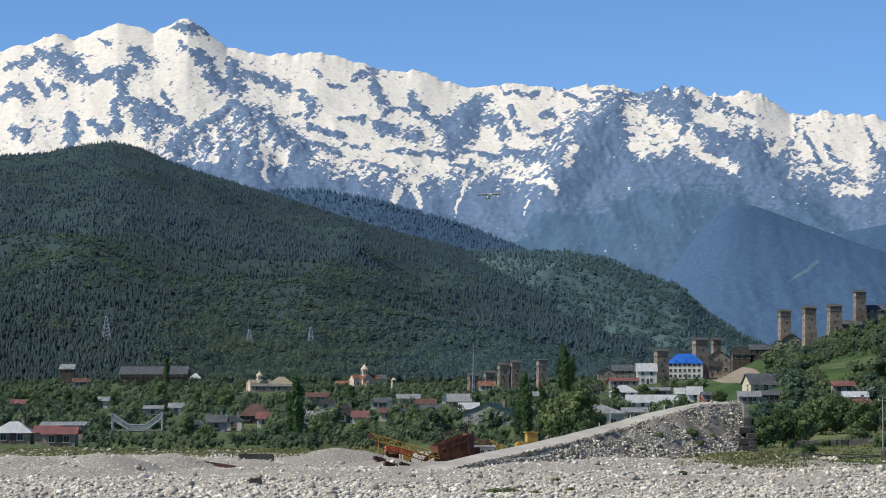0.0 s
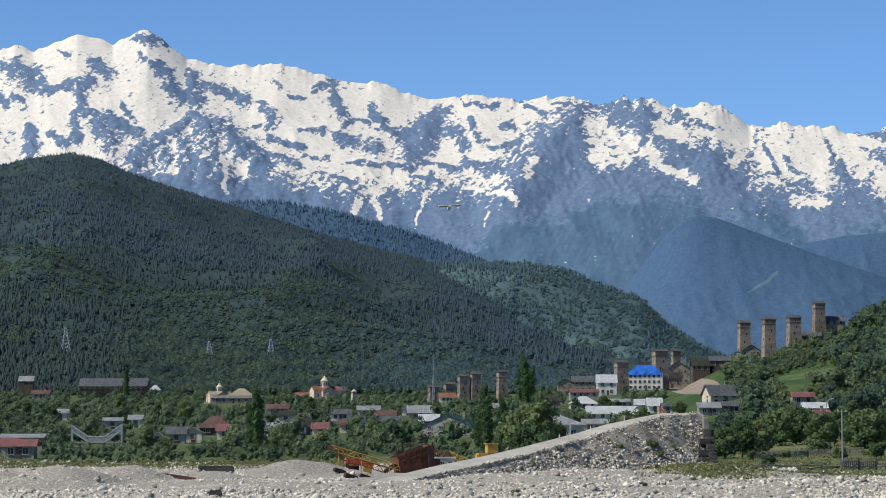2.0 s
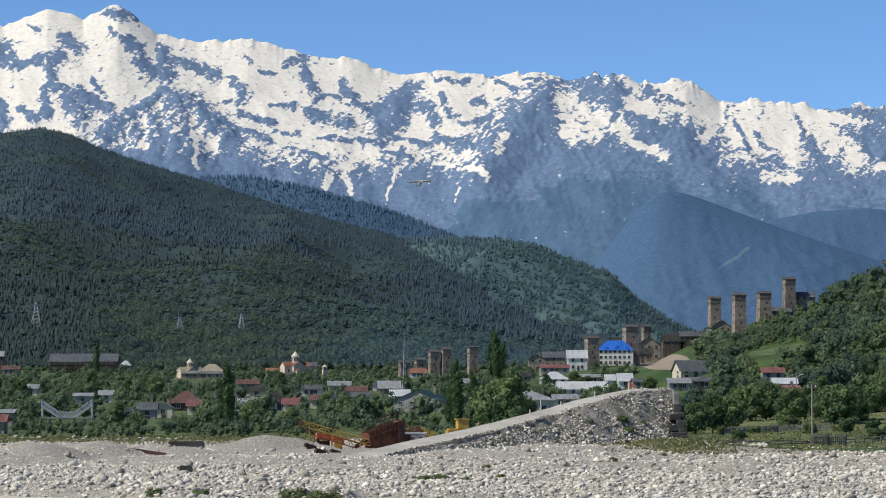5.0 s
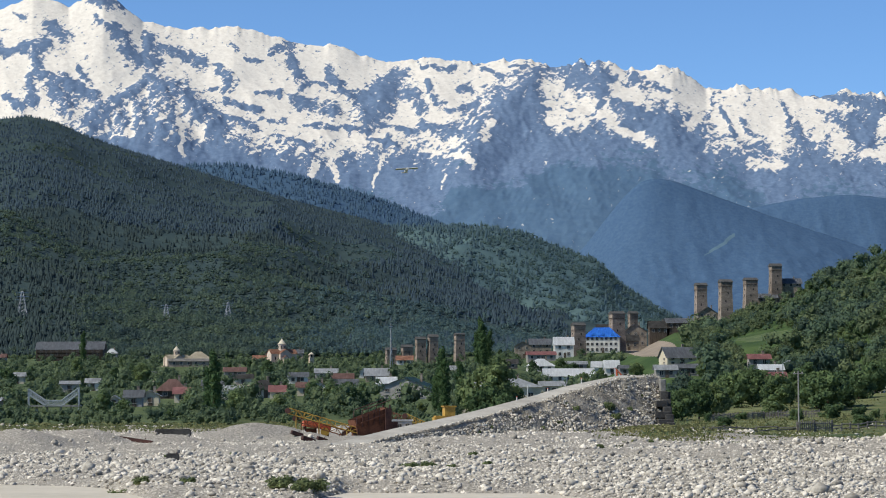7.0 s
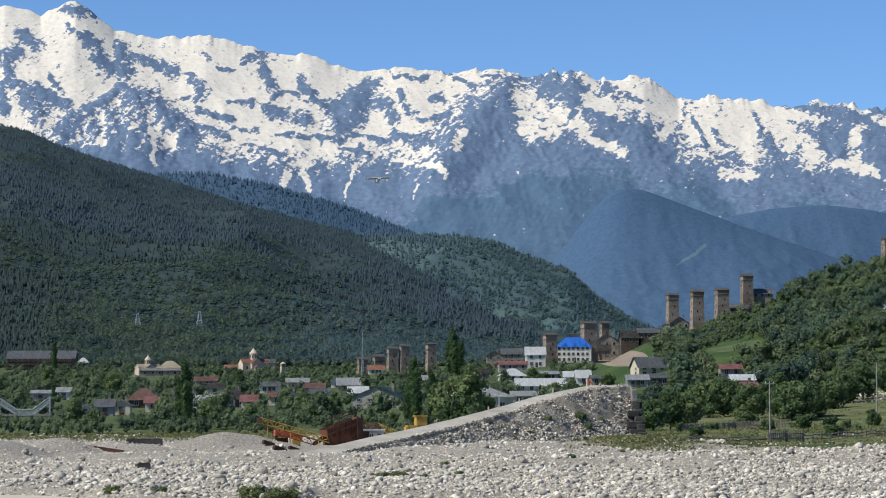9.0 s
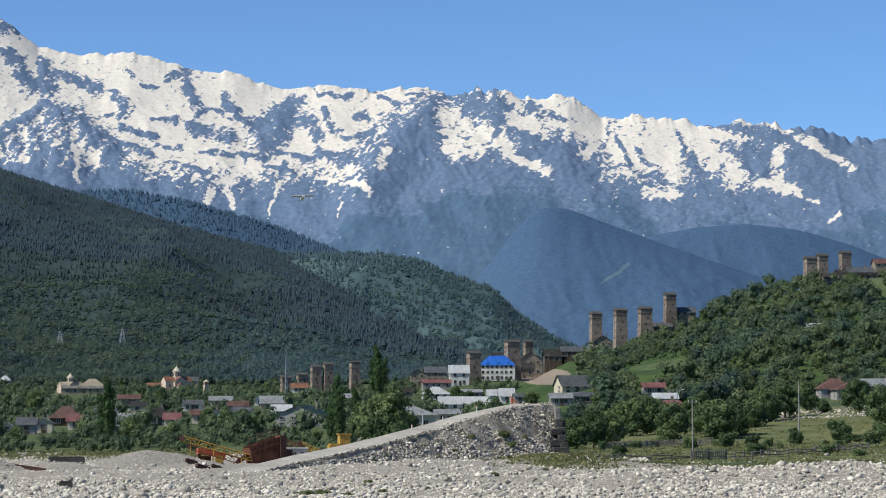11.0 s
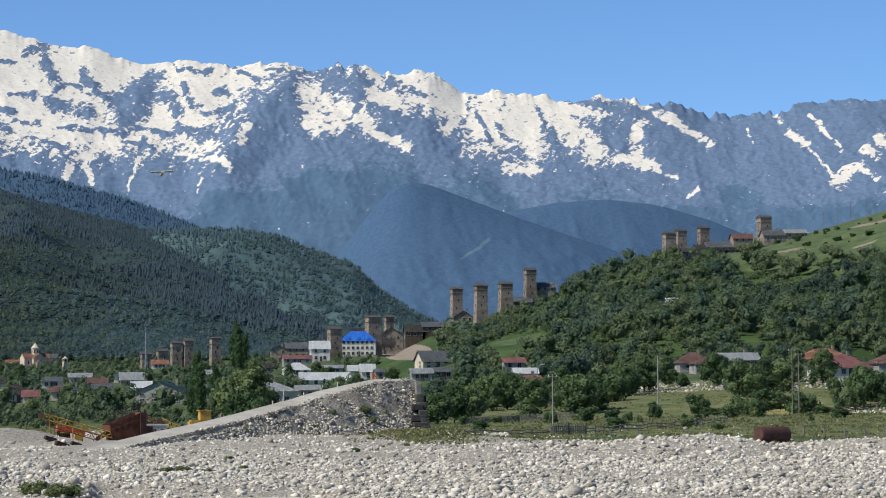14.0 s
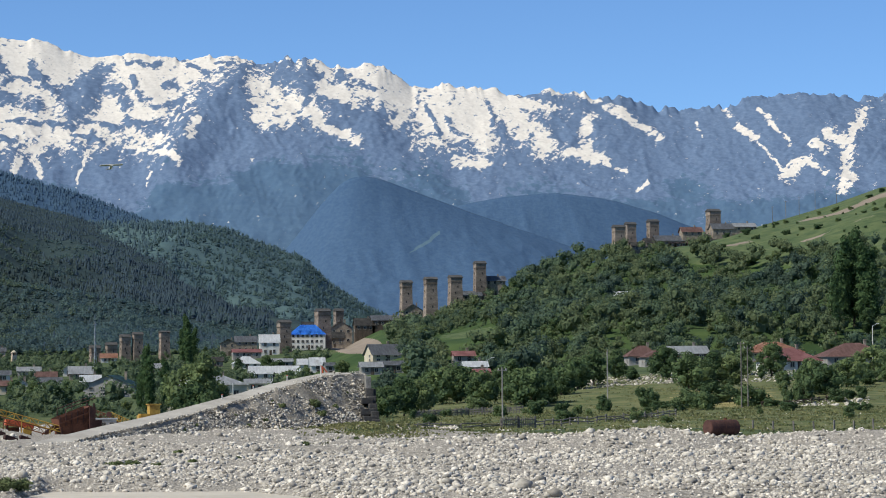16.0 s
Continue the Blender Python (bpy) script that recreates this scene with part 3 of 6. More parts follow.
# Haze before the ridges is put into these blue base colours.
M_FRONT = land_material("forested ridge in haze blue", [((0.049, 0.093, 0.170), (0.068, 0.118, 0.195), 0.16, ""), ((0.090, 0.148, 0.200), (0.106, 0.168, 0.208), 0.01, "glade")], 0.5, 2.0)
X, Y, Z, at = range_mesh()
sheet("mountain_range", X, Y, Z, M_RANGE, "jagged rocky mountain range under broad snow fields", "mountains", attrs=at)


def ridge_fn(rise, y0, y1, seed):
    def fn(x, y):
        u = line_u(x, y)
        s = np.clip((y - y0) / (y1 - y0), 0, 1)
        u2 = u + 330 * (fbm(x / 150, y / 220, 3, seed + 3) - 0.5) * (1 - s)
        broad = sum(rise(u2 + k) for k in range(-320, 321, 32)) / 21
        crest = sum(rise(u + k) for k in range(-24, 25, 8)) / 7
        top = broad + (crest - broad) * s ** 3
        z = 20 + (EYE + top * y1 - 20) * s ** 1.05 + 16 * (fbm(x / 80 + 0.4 * s, y / 260, 5, seed, True) - 0.6) * np.sin(np.pi * s) ** 0.7 + 4 * (fbm(x / 12, y / 16, 4, seed + 9) - 0.5) * (0.4 + 0.6 * np.sin(np.pi * s))
        return z - np.clip(y - y1, 0, None) * 0.5
    return fn


front_z = ridge_fn(FRONT, 3560, 4080, 140)


def glade(X, Y, U):
    """A pale clearing running slantwise up the ridge."""
    v = 740 - 4700 * (front_z(X, Y) - EYE) / Y
    v0 = 740 - 4700 * (front_z(np.array([530.0]), np.array([3970.0]))[0] - EYE) / 3970
    dist, q = seg(U + 14 * (fbm(X / 12, v / 12, 3, 5) - 0.5), v, 1390, v0 + 24, 1446, v0 - 18)
    return {"glade": 0.9 * np.clip(1 - dist / (3 + 6 * q), -0.2, 1) - 0.1}


hill_sheet("ridge_front", ridge_fn(FRONT, 3560, 4080, 140), 700, 2600, 3560, 4080, 400, 120, M_FRONT, "steep forested ridge painted haze blue", glade, 120)
hill_sheet("ridge_second", ridge_fn(SECOND, 3800, 4230, 150), 1200, 2600, 3800, 4230, 280, 80, M_FRONT, "forested ridge behind, painted haze blue", lambda X, Y, U: {"glade": X * 0 - 1}, 120)


# ---- builders ----
def box(bm, x, y, z, sx, sy, sz, rz=0.0, rx=0.0, ry=0.0):
    """A box with its base centre at x, y, z."""
    m = Matrix.Translation((x, y, z)) @ Euler((rx, ry, rz)).to_matrix().to_4x4() @ Matrix.Translation((0, 0, sz / 2)) @ Matrix.Diagonal((sx, sy, sz, 1))
    bmesh.ops.create_cube(bm, size=1, matrix=m)


def poly(bm, verts, faces):
    vs = [bm.verts.new(v) for v in verts]
    for f in faces:
        bm.faces.new([vs[i] for i in f])


def rod(bm, a, b, r, n=6, r2=None):
    a, b = Vector(a), Vector(b)
    q = (b - a).to_track_quat("Z", "Y").to_matrix().to_4x4()
    bmesh.ops.create_cone(bm, cap_ends=True, segments=n, radius1=r, radius2=r if r2 is None else r2, depth=(b - a).length, matrix=Matrix.Translation((a + b) / 2) @ q)


def part(name, bm, material, parent, label="", smooth=False):
    me = bpy.data.meshes.new(name)
    bmesh.ops.recalc_face_normals(bm, faces=bm.faces)
    bm.to_mesh(me)
    bm.free()
    if smooth:
        me.shade_smooth()
    me.materials.append(material)
    ob = new(name, me)
    ob.parent = parent
    if label:
        ob["label"] = label
    return ob


def raw_part(name, verts, faces, material, parent=None, smooth=False):
    me = bpy.data.meshes.new(name)
    me.from_pydata(verts.tolist() if hasattr(verts, "tolist") else verts, [], faces.tolist() if hasattr(faces, "tolist") else faces)
    if smooth:
        me.shade_smooth()
    me.materials.append(material)
    ob = new(name, me)
    ob.parent = parent
    return ob


def thing(name, label, category, m=None, group=""):
    ob = tagged(new(name), label, category, group)
    ob.empty_display_size = 0.2
    if m is not None:
        ob.matrix_world = m
    return ob


rng = np.random.default_rng(7)
ICO = bmesh.new()
bmesh.ops.create_icosphere(ICO, subdivisions=1, radius=1)
ICO_V = np.array([v.co[:] for v in ICO.verts])
ICO_F = np.array([[v.index for v in f.verts] for f in ICO.faces])
ICO.free()
OCT_V = np.array([(1, 0, 0), (-1, 0, 0), (0, 1, 0), (0, -1, 0), (0, 0, 0.9), (0, 0, -0.6)], float)
OCT_F = np.array([(0, 2, 4), (2, 1, 4), (1, 3, 4), (3, 0, 4), (2, 0, 5), (1, 2, 5), (3, 1, 5), (0, 3, 5)])


# ---- trees ----
def leaf_quads(centres, normals, size, wild=0.55):
    """Small leaf clumps, one tilted blade each."""
    n = len(centres)
    d = normals + rng.normal(0, wild, (n, 3))
    d /= np.linalg.norm(d, axis=1)[:, None]
    a = np.cross(d, rng.normal(0, 1, (n, 3)))
    a /= np.linalg.norm(a, axis=1)[:, None]
    b = np.cross(d, a)
    s = (size * rng.uniform(0.55, 1.25, n))[:, None]
    v = np.stack([centres - a * s - b * s * 0.7, centres + a * s * 1.1 - b * s * 0.4, centres + a * s * 0.1 + b * s * 1.2], 1).reshape(-1, 3)
    return v, np.arange(3 * n).reshape(n, 3)


def crown_mesh(lobes, per_lobe, size):
    """Leaves over a set of lobes (x, y, z, rx, ry, rz), with a ragged dark core inside each."""
    vs, fs, off = [], [], 0
    for x, y, z, rx, ry, rz in lobes:
        dirs = rng.normal(0, 1, (per_lobe, 3))
        dirs /= np.linalg.norm(dirs, axis=1)[:, None]
        rad = rng.uniform(0.78, 1.12, (per_lobe, 1))
        v, f = leaf_quads(dirs * rad * [rx, ry, rz] + [x, y, z], dirs, size)
        vs.append(v), fs.append(f + off)
        off += len(v)
        v = ICO_V * [rx, ry, rz] * rng.uniform(0.55, 0.85, (len(ICO_V), 1)) + [x, y, z]
        vs.append(v)
        fs.append(ICO_F + off)
        off += len(v)
    return np.concatenate(vs), [q for f in fs for q in f.tolist()]


def make_tree(name, label, lobes, per_lobe, size, trunk_h, trunk_r, leaf_mat):
    t = thing(name, label, "tree")
    bm = bmesh.new()
    rod(bm, (0, 0, -0.5), (0, 0, trunk_h), trunk_r, 7, trunk_r * 0.5)
    for x, y, z, *_ in lobes[:5]:
        rod(bm, (0, 0, trunk_h * 0.6), (x * 0.8, y * 0.8, z), trunk_r * 0.4, 5, trunk_r * 0.12)
    part("trunk", bm, M_BARK, t)
    v, f = crown_mesh(lobes, per_lobe, size)
    raw_part("crown", v, f, leaf_mat, t)
    return t


def lobes_broad(n, spread, h0, h1, r):
    out = []
    for k in range(n):
        a, q = k * 2.4 + rng.uniform(-0.4, 0.4), (k + 0.5) / n
        z = h0 + (h1 - h0) * q
        w = spread * math.sqrt(max(0.05, 1 - (2 * q - 0.9) ** 2)) * rng.uniform(0.5, 1)
        s = r * rng.uniform(0.75, 1.2)
        out.append((w * math.cos(a), w * math.sin(a), z, s, s, s * 0.85))
    return out


BROAD = [make_tree("broadleaf_tree", "green broadleaf tree with an uneven crown", lobes_broad(13, 2.9, 2.0, 8.2, 1.65), 130, 0.29, 5.5, 0.22, M_LEAF),
         make_tree("broadleaf_tree", "spreading green broadleaf tree", lobes_broad(15, 3.6, 1.6, 7.2, 1.7), 120, 0.29, 5.0, 0.25, M_LEAF),
         make_tree("broadleaf_tree", "tall green broadleaf tree", lobes_broad(14, 2.3, 2.0, 10.5, 1.5), 125, 0.28, 7.0, 0.22, M_LEAF),
         make_tree("broadleaf_tree", "low rounded broadleaf tree", lobes_broad(10, 2.4, 0.9, 4.6, 1.3), 130, 0.26, 3.0, 0.16, M_LEAF)]
POPLARS = [make_tree("poplar_tree", "tall narrow dark green poplar", [(rng.uniform(-0.6, 0.6), rng.uniform(-0.6, 0.6), 2.2 + 13.0 * k / 15, 1.55 * math.sin(0.45 + 2.5 * k / 16) + 0.3, 1.5 * math.sin(0.45 + 2.5 * k / 16) + 0.3, 1.3) for k in range(16)], 120, 0.24, 13.0, 0.28, M_POPLAR)]
BUSH = make_tree("shrub", "low grey-green willow shrub", [(rng.uniform(-0.8, 0.8), rng.uniform(-0.8, 0.8), rng.uniform(0.2, 0.9), 0.6, 0.6, 0.5) for k in range(7)], 110, 0.12, 0.8, 0.05, M_SHRUB)
BUSHG = make_tree("shrub", "dense dark green shrub on the meadow", [(rng.uniform(-0.9, 0.9), rng.uniform(-0.9, 0.9), 0.3 + 0.19 * k, rng.uniform(0.45, 0.9), rng.uniform(0.45, 0.9), rng.uniform(0.4, 0.75)) for k in range(10)], 110, 0.17, 1.6, 0.06, M_LEAF)
USED = set()


def plant(kind, x, y, scale, z=None, wide=1.0, group=""):
    """Stand a tree on the land; the first of a kind is the model itself."""
    z = ground_z(x, y) if z is None else z
    m = pose(x, y, z - 0.1, 0, 0, rng.uniform(0, 360)) @ Matrix.Diagonal((scale * wide, scale * wide, scale, 1))
    if kind.name in USED:
        q = kind.scale
        ob = copy_thing(kind, m @ Matrix.Diagonal((1 / q[0], 1 / q[1], 1 / q[2], 1)))
    else:
        USED.add(kind.name)
        kind.matrix_world = m
        ob = kind
    if group:
        ob["group"] = group
    return ob



def plant_at(kind, u, v, height, model_h, wide=1.0, group="", near=300, far=1500):
    p = footing(u, v, near, far)
    return plant(kind, p.x, p.y, height / model_h, wide=wide, group=group)


# poplars and single trees of the town: u, foot v, height
for u, v, h in [(525, 786, 12.0), (513, 783, 9.0), (998, 705, 19), (1012, 708, 15), (295, 694, 14)]:
    plant_at(POPLARS[0], u, v, h, 16.0, 0.85, "poplars in the town")
for u, v, h, k in [(565, 788, 8.5, 0), (450, 788, 3.5, 3), (760, 770, 9, 1), (730, 765, 8, 0), (790, 768, 8.5, 2), (860, 778, 4, 1), (890, 780, 4, 0), (700, 752, 7, 3),
                   (640, 775, 6, 3), (330, 780, 7.5, 0), (365, 778, 5, 3), (170, 770, 7, 1), (30, 720, 9, 1), (60, 735, 9, 0), (400, 725, 10, 1), (380, 722, 9, 0), (350, 728, 9, 2),
                   (120, 725, 9, 2), (160, 730, 9, 1), (480, 770, 5, 3), (1090, 770, 5, 3), (1180, 700, 6, 3), (1000, 760, 8, 1)]:
    plant_at(BROAD[k], u, v, 0.66 * h, (9.6, 8.6, 11.8, 5.8)[k], 1.0, "town trees")
for u, d, h, k in [(1030, 440, 11.5, 2), (1004, 446, 9.5, 1), (1012, 436, 6.6, 1), (1055, 445, 6.4, 0), (1040, 430, 5.0, 3), (1000, 440, 4.5, 3), (1180, 700, 5, 3), (1210, 760, 5, 0), (1160, 820, 6, 1), (1225, 880, 5, 3), (1090, 800, 7, 2), (1140, 900, 6, 0)]:
    plant(BROAD[k], spot(u, 740, d).x, d, h / (9.6, 8.6, 11.8, 5.8)[k], group="town trees")
for u, d, h in [(930, 470, 12.4), (960, 480, 10.2), (918, 478, 8.5), (1000, 900, 17.5), (990, 905, 14)]:
    plant(POPLARS[0], spot(u, 740, d).x, d, h / 16.0, wide=0.85, group="poplars in the town")
for u, d, h, k in [(1800, 545, 4.5, 3), (1862, 540, 4.5, 0), (2080, 500, 5, 1), (2150, 490, 6, 0), (2040, 530, 5, 2), (2205, 520, 5, 1), (1900, 540, 5, 0), (1945, 545, 6, 2), (2005, 550, 6.5, 2), (2120, 520, 4, 3), (1775, 560, 6, 1), (2240, 500, 5, 3),
                   (2275, 505, 6, 0), (1985, 535, 5, 1)]:
    plant(BROAD[k], spot(u, 740, d).x, d, 0.68 * h / (9.6, 8.6, 11.8, 5.8)[k], group="trees by the meadow")
# belt of trees between the bridge end and the meadow, and at the foot of the hill
for u, v, h, k in [(1355, 792, 6.5, 1), (1385, 790, 8.0, 0), (1410, 788, 7.5, 1), (1340, 785, 6.0, 3), (1455, 770, 9.0, 1), (1480, 768, 9.5, 0), (1500, 765, 8.5, 2), (1525, 772, 8.0, 1), (1430, 765, 8.0, 0), (1375, 770, 7.0, 2), (1560, 760, 8, 0),
                   (1595, 772, 8.0, 1), (1615, 775, 8.5, 1), (1640, 768, 7.5, 0), (1670, 755, 7, 3), (1700, 745, 8, 1), (1730, 738, 9, 0), (1580, 742, 8, 2), (1905, 752, 9, 0), (1925, 750, 8, 1), (1950, 748, 9, 2), (1985, 748, 8.5, 0),
                   (2135, 752, 7.5, 1), (2160, 758, 6.5, 3), (2200, 745, 7, 1), (1770, 728, 8, 2), (1860, 722, 8, 1), (2060, 725, 9, 0), (2010, 722, 9, 2), (2250, 735, 9, 1)]:
    plant_at(BROAD[k], u, v, 0.85 * h, (9.6, 8.6, 11.8, 5.8)[k], 1.1, "trees by the meadow")
for u, v, h in [(1518, 785, 2.6), (1625, 790, 2.4), (1750, 785, 2.8), (1825, 778, 3.0), (1840, 778, 2.4), (1670, 790, 2.2), (1700, 790, 2.0), (1940, 775, 3.5), (1965, 770, 3.0), (2090, 775, 3), (2120, 770, 3.2), (2180, 772, 2.5), (2230, 768, 3),
                (1905, 778, 4), (1922, 782, 3.4), (1888, 785, 3), (2000, 775, 3.5), (2022, 778, 3), (1940, 784, 2.6), (1460, 792, 1.6), (1400, 795, 1.5), (1560, 792, 1.8)]:
    plant_at(BUSHG, u, v, h * rng.uniform(0.6, 1.1), 2.3, rng.uniform(0.7, 1.3), "meadow shrubs")
for k in range(34):
    u, d = rng.uniform(1400, 2290), rng.uniform(325, 480)
    plant(BUSHG, spot(u, 740, d).x, d, rng.uniform(0.5, 1.7) / 2.3, wide=rng.uniform(0.9, 1.7), group="meadow shrubs")
for u, d, h in [(330, 152, 1.0), (360, 150, 1.2), (395, 148, 0.9), (480, 146, 0.8), (640, 142, 1.3), (670, 141, 1.0), (700, 141, 1.4), (860, 170, 0.9), (880, 168, 0.8), (905, 172, 1.0), (1090, 185, 0.7), (1210, 215, 0.7), (945, 172, 0.7),
                (1010, 178, 0.6), (985, 214, 0.8), (1240, 236, 0.6), (560, 225, 0.6), (445, 215, 0.6), (1130, 235, 0.7), (1420, 250, 0.8), (1450, 252, 0.7), (1500, 255, 0.8), (1900, 265, 0.7), (1870, 262, 0.6), (1300, 250, 0.6)]:
    x = spot(u, 740, d).x
    plant(BUSH, x, d, 0.55 * h / 1.4, wide=1.3, group="river bed shrubs")
for u, v, h in [(2195, 640, 25), (2215, 635, 27), (2232, 642, 24), (2250, 640, 22), (2180, 650, 17)]:
    plant_at(POPLARS[0], u, v, h, 16.0, 0.9, "poplars on the hillside")


# ---- woods too many to count ----
def conifers(name, pts, heights, material, label):
    """Spruces of two ragged tiers, joined."""
    n = len(pts)
    a = np.arange(5) * np.pi / 2.5
    ring = np.stack([np.cos(a), np.sin(a), 0 * a], 1)
    vs, fs = [], []
    for t, (z0, z1, r) in enumerate([(0.02, 0.70, 0.33), (0.34, 1.0, 0.22)]):
        v = np.concatenate([ring * [r, r, 1] + [0, 0, z0], [[0, 0, z1]]])
        vs.append(v)
        fs.append(np.array([[i, (i + 1) % 5, 5] for i in range(5)]) + 6 * t)
    v, f = np.concatenate(vs), np.concatenate(fs)
    V = v[None] * heights[:, None, None] * (1 + rng.normal(0, 0.10, (n, len(v), 3)) * [1.6, 1.6, 0.4]) + pts[:, None]
    F = f[None] + (np.arange(n) * len(v))[:, None, None]
    ob = raw_part(name, V.reshape(-1, 3), F.reshape(-1, 3), material, None, True)
    return tagged(ob, label, "forest", kind="stuff")


def round_woods(name, pts, radii, material, label, q=60, leaf=0.25, cv=None, cf=None):
    """Broadleaf crowns of leaf clumps, joined."""
    n = len(pts)
    dirs = rng.normal(0, 1, (n, q, 3))
    dirs[..., 2] = np.abs(dirs[..., 2]) * 0.9 - 0.15
    dirs /= np.linalg.norm(dirs, axis=2)[..., None]
    c = pts[:, None] + dirs * radii[:, None, None] * rng.uniform(0.75, 1.15, (n, q, 1)) + np.array([0, 0, 1])[None, None] * radii[:, None, None] * 0.8
    v, f = leaf_quads(c.reshape(-1, 3), dirs.reshape(-1, 3), np.repeat(radii * leaf, q), 0.34)
    cv, cf = (OCT_V, OCT_F) if cv is None else (cv, cf)
    core = cv[None] * radii[:, None, None] * rng.uniform(0.45, 0.78, (n, len(cv), 1)) + pts[:, None] + np.array([0, 0, 1])[None, None] * radii[:, None, None] * 0.7
    cf = cf[None] + (np.arange(n) * len(cv))[:, None, None] + len(v)
    ob = raw_part(name, np.concatenate([v, core.reshape(-1, 3)]), f.tolist() + cf.reshape(-1, 3).tolist(), material)
    return tagged(ob, label, "woodland", kind="stuff")


def lobed_woods(name, pts, radii, material, label, q=36, lobes=4, leaf=0.25):
    """Trees of several lobes each, joined, for woods seen from closer by."""
    n = len(pts)
    a = rng.uniform(0, 2 * np.pi, (n, 1)) + np.arange(lobes)[None] * 2 * np.pi / lobes
    off = np.stack([np.cos(a) * rng.uniform(0.2, 0.7, (n, lobes)), np.sin(a) * rng.uniform(0.2, 0.7, (n, lobes)), rng.uniform(0.1, 1.5, (n, lobes))], -1) * radii[:, None, None]
    return round_woods(name, (pts[:, None] + off).reshape(-1, 3), (radii[:, None] * rng.uniform(0.42, 0.75, (n, lobes))).ravel(), material, label, q, leaf, ICO_V, ICO_F)


def scatter(n, u0, u1, y0, y1, fn, power=1.4):
    u, y = rng.uniform(u0, u1, n), y0 + (y1 - y0) * rng.uniform(0, 1, n) ** power
    x = (u - 784) / 4700 / 0.998 * y
    return u, np.stack([x, y, fn(x, y)], 1), (y - y0) / (y1 - y0)


u, p, s = scatter(50000, -350, 1150, 1300, 3330, left_hill, 1.5)
band = fbm((p[:, 0] + 0.25 * p[:, 1]) / 190, (p[:, 1] - 0.9 * p[:, 0]) / 330, 4, 201)
mix = band + 0.5 * (fbm(p[:, 0] / 60, p[:, 1] / 110, 3, 202) - 0.5) + 0.26 * step(0.05, 0.55, s) + 0.22 * step(420, 240, u) * step(0.3, 0.1, s) - 0.22 * np.exp(-((u - 640) / 280) ** 2) * np.exp(-((s - 0.1) / 0.14) ** 2) - 0.10 * np.exp(-((u - 480) / 90) ** 2) * np.exp(-((s - 0.5) / 0.12) ** 2)
tall = mix + rng.normal(0, 0.05, len(u)) > 0.58
ok = p[:, 2] > valley(p[:, 0], p[:, 1])
size = 1 - 0.4 * s
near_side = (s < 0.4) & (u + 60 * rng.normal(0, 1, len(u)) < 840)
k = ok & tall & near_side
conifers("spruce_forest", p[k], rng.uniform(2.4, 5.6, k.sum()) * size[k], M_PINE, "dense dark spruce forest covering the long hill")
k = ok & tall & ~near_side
conifers("spruce_heights", p[k], rng.uniform(2.9, 6.6, k.sum()) * size[k], M_PINEHAZE, "dark spruce forest on the upper hill, blued for haze")
k = ok & ~tall & (rng.uniform(0, 1, len(u)) < 0.8)
# Paler, bluer leaves: haze painted in for the hill's far end and spur.
M_HAZYLEAF = foliage("haze-painted beech leaves", (0.086, 0.138, 0.152), (0.124, 0.184, 0.164), 0.07, thin=0.55, patch=0.02)
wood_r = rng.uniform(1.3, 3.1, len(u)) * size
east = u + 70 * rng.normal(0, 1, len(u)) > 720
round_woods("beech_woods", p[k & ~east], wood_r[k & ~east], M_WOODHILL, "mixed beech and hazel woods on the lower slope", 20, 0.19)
round_woods("far_beech_woods", p[k & east], wood_r[k & east], M_HAZYLEAF, "beech woods where the long hill falls away, haze in their colour", 20, 0.19)
u, p, s = scatter(7000, 780, 1420, 1950, 3520, mid_hill, 1.0)
k = (p[:, 2] > 20) & (rng.uniform(0, 1, len(u)) < 0.15 + 0.3 * step(0.8, 0.98, s) + 0.7 * step(1080, 860, u + 120 * (fbm(p[:, 0] / 90, p[:, 1] / 200, 3, 77) - 0.5)))
conifers("spruce_spur", p[k], rng.uniform(4, 8.5, k.sum()), M_PINEFAR, "scattered spruces on the wooded spur, painted haze blue-green")
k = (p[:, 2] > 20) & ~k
round_woods("spur_woods", p[k], rng.uniform(1.7, 3.4, k.sum()), M_HAZYLEAF, "green woods on the spur, paled by painted haze", 18)
# These needles carry the far ridge's haze in their blue.
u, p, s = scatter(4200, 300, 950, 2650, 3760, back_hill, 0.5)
conifers("spruce_ridge", p, rng.uniform(4, 7, len(p)), foliage("far needles in haze blue", (0.054, 0.104, 0.170), (0.072, 0.126, 0.190), 0.1), "thin line of spruces on the far ridge")


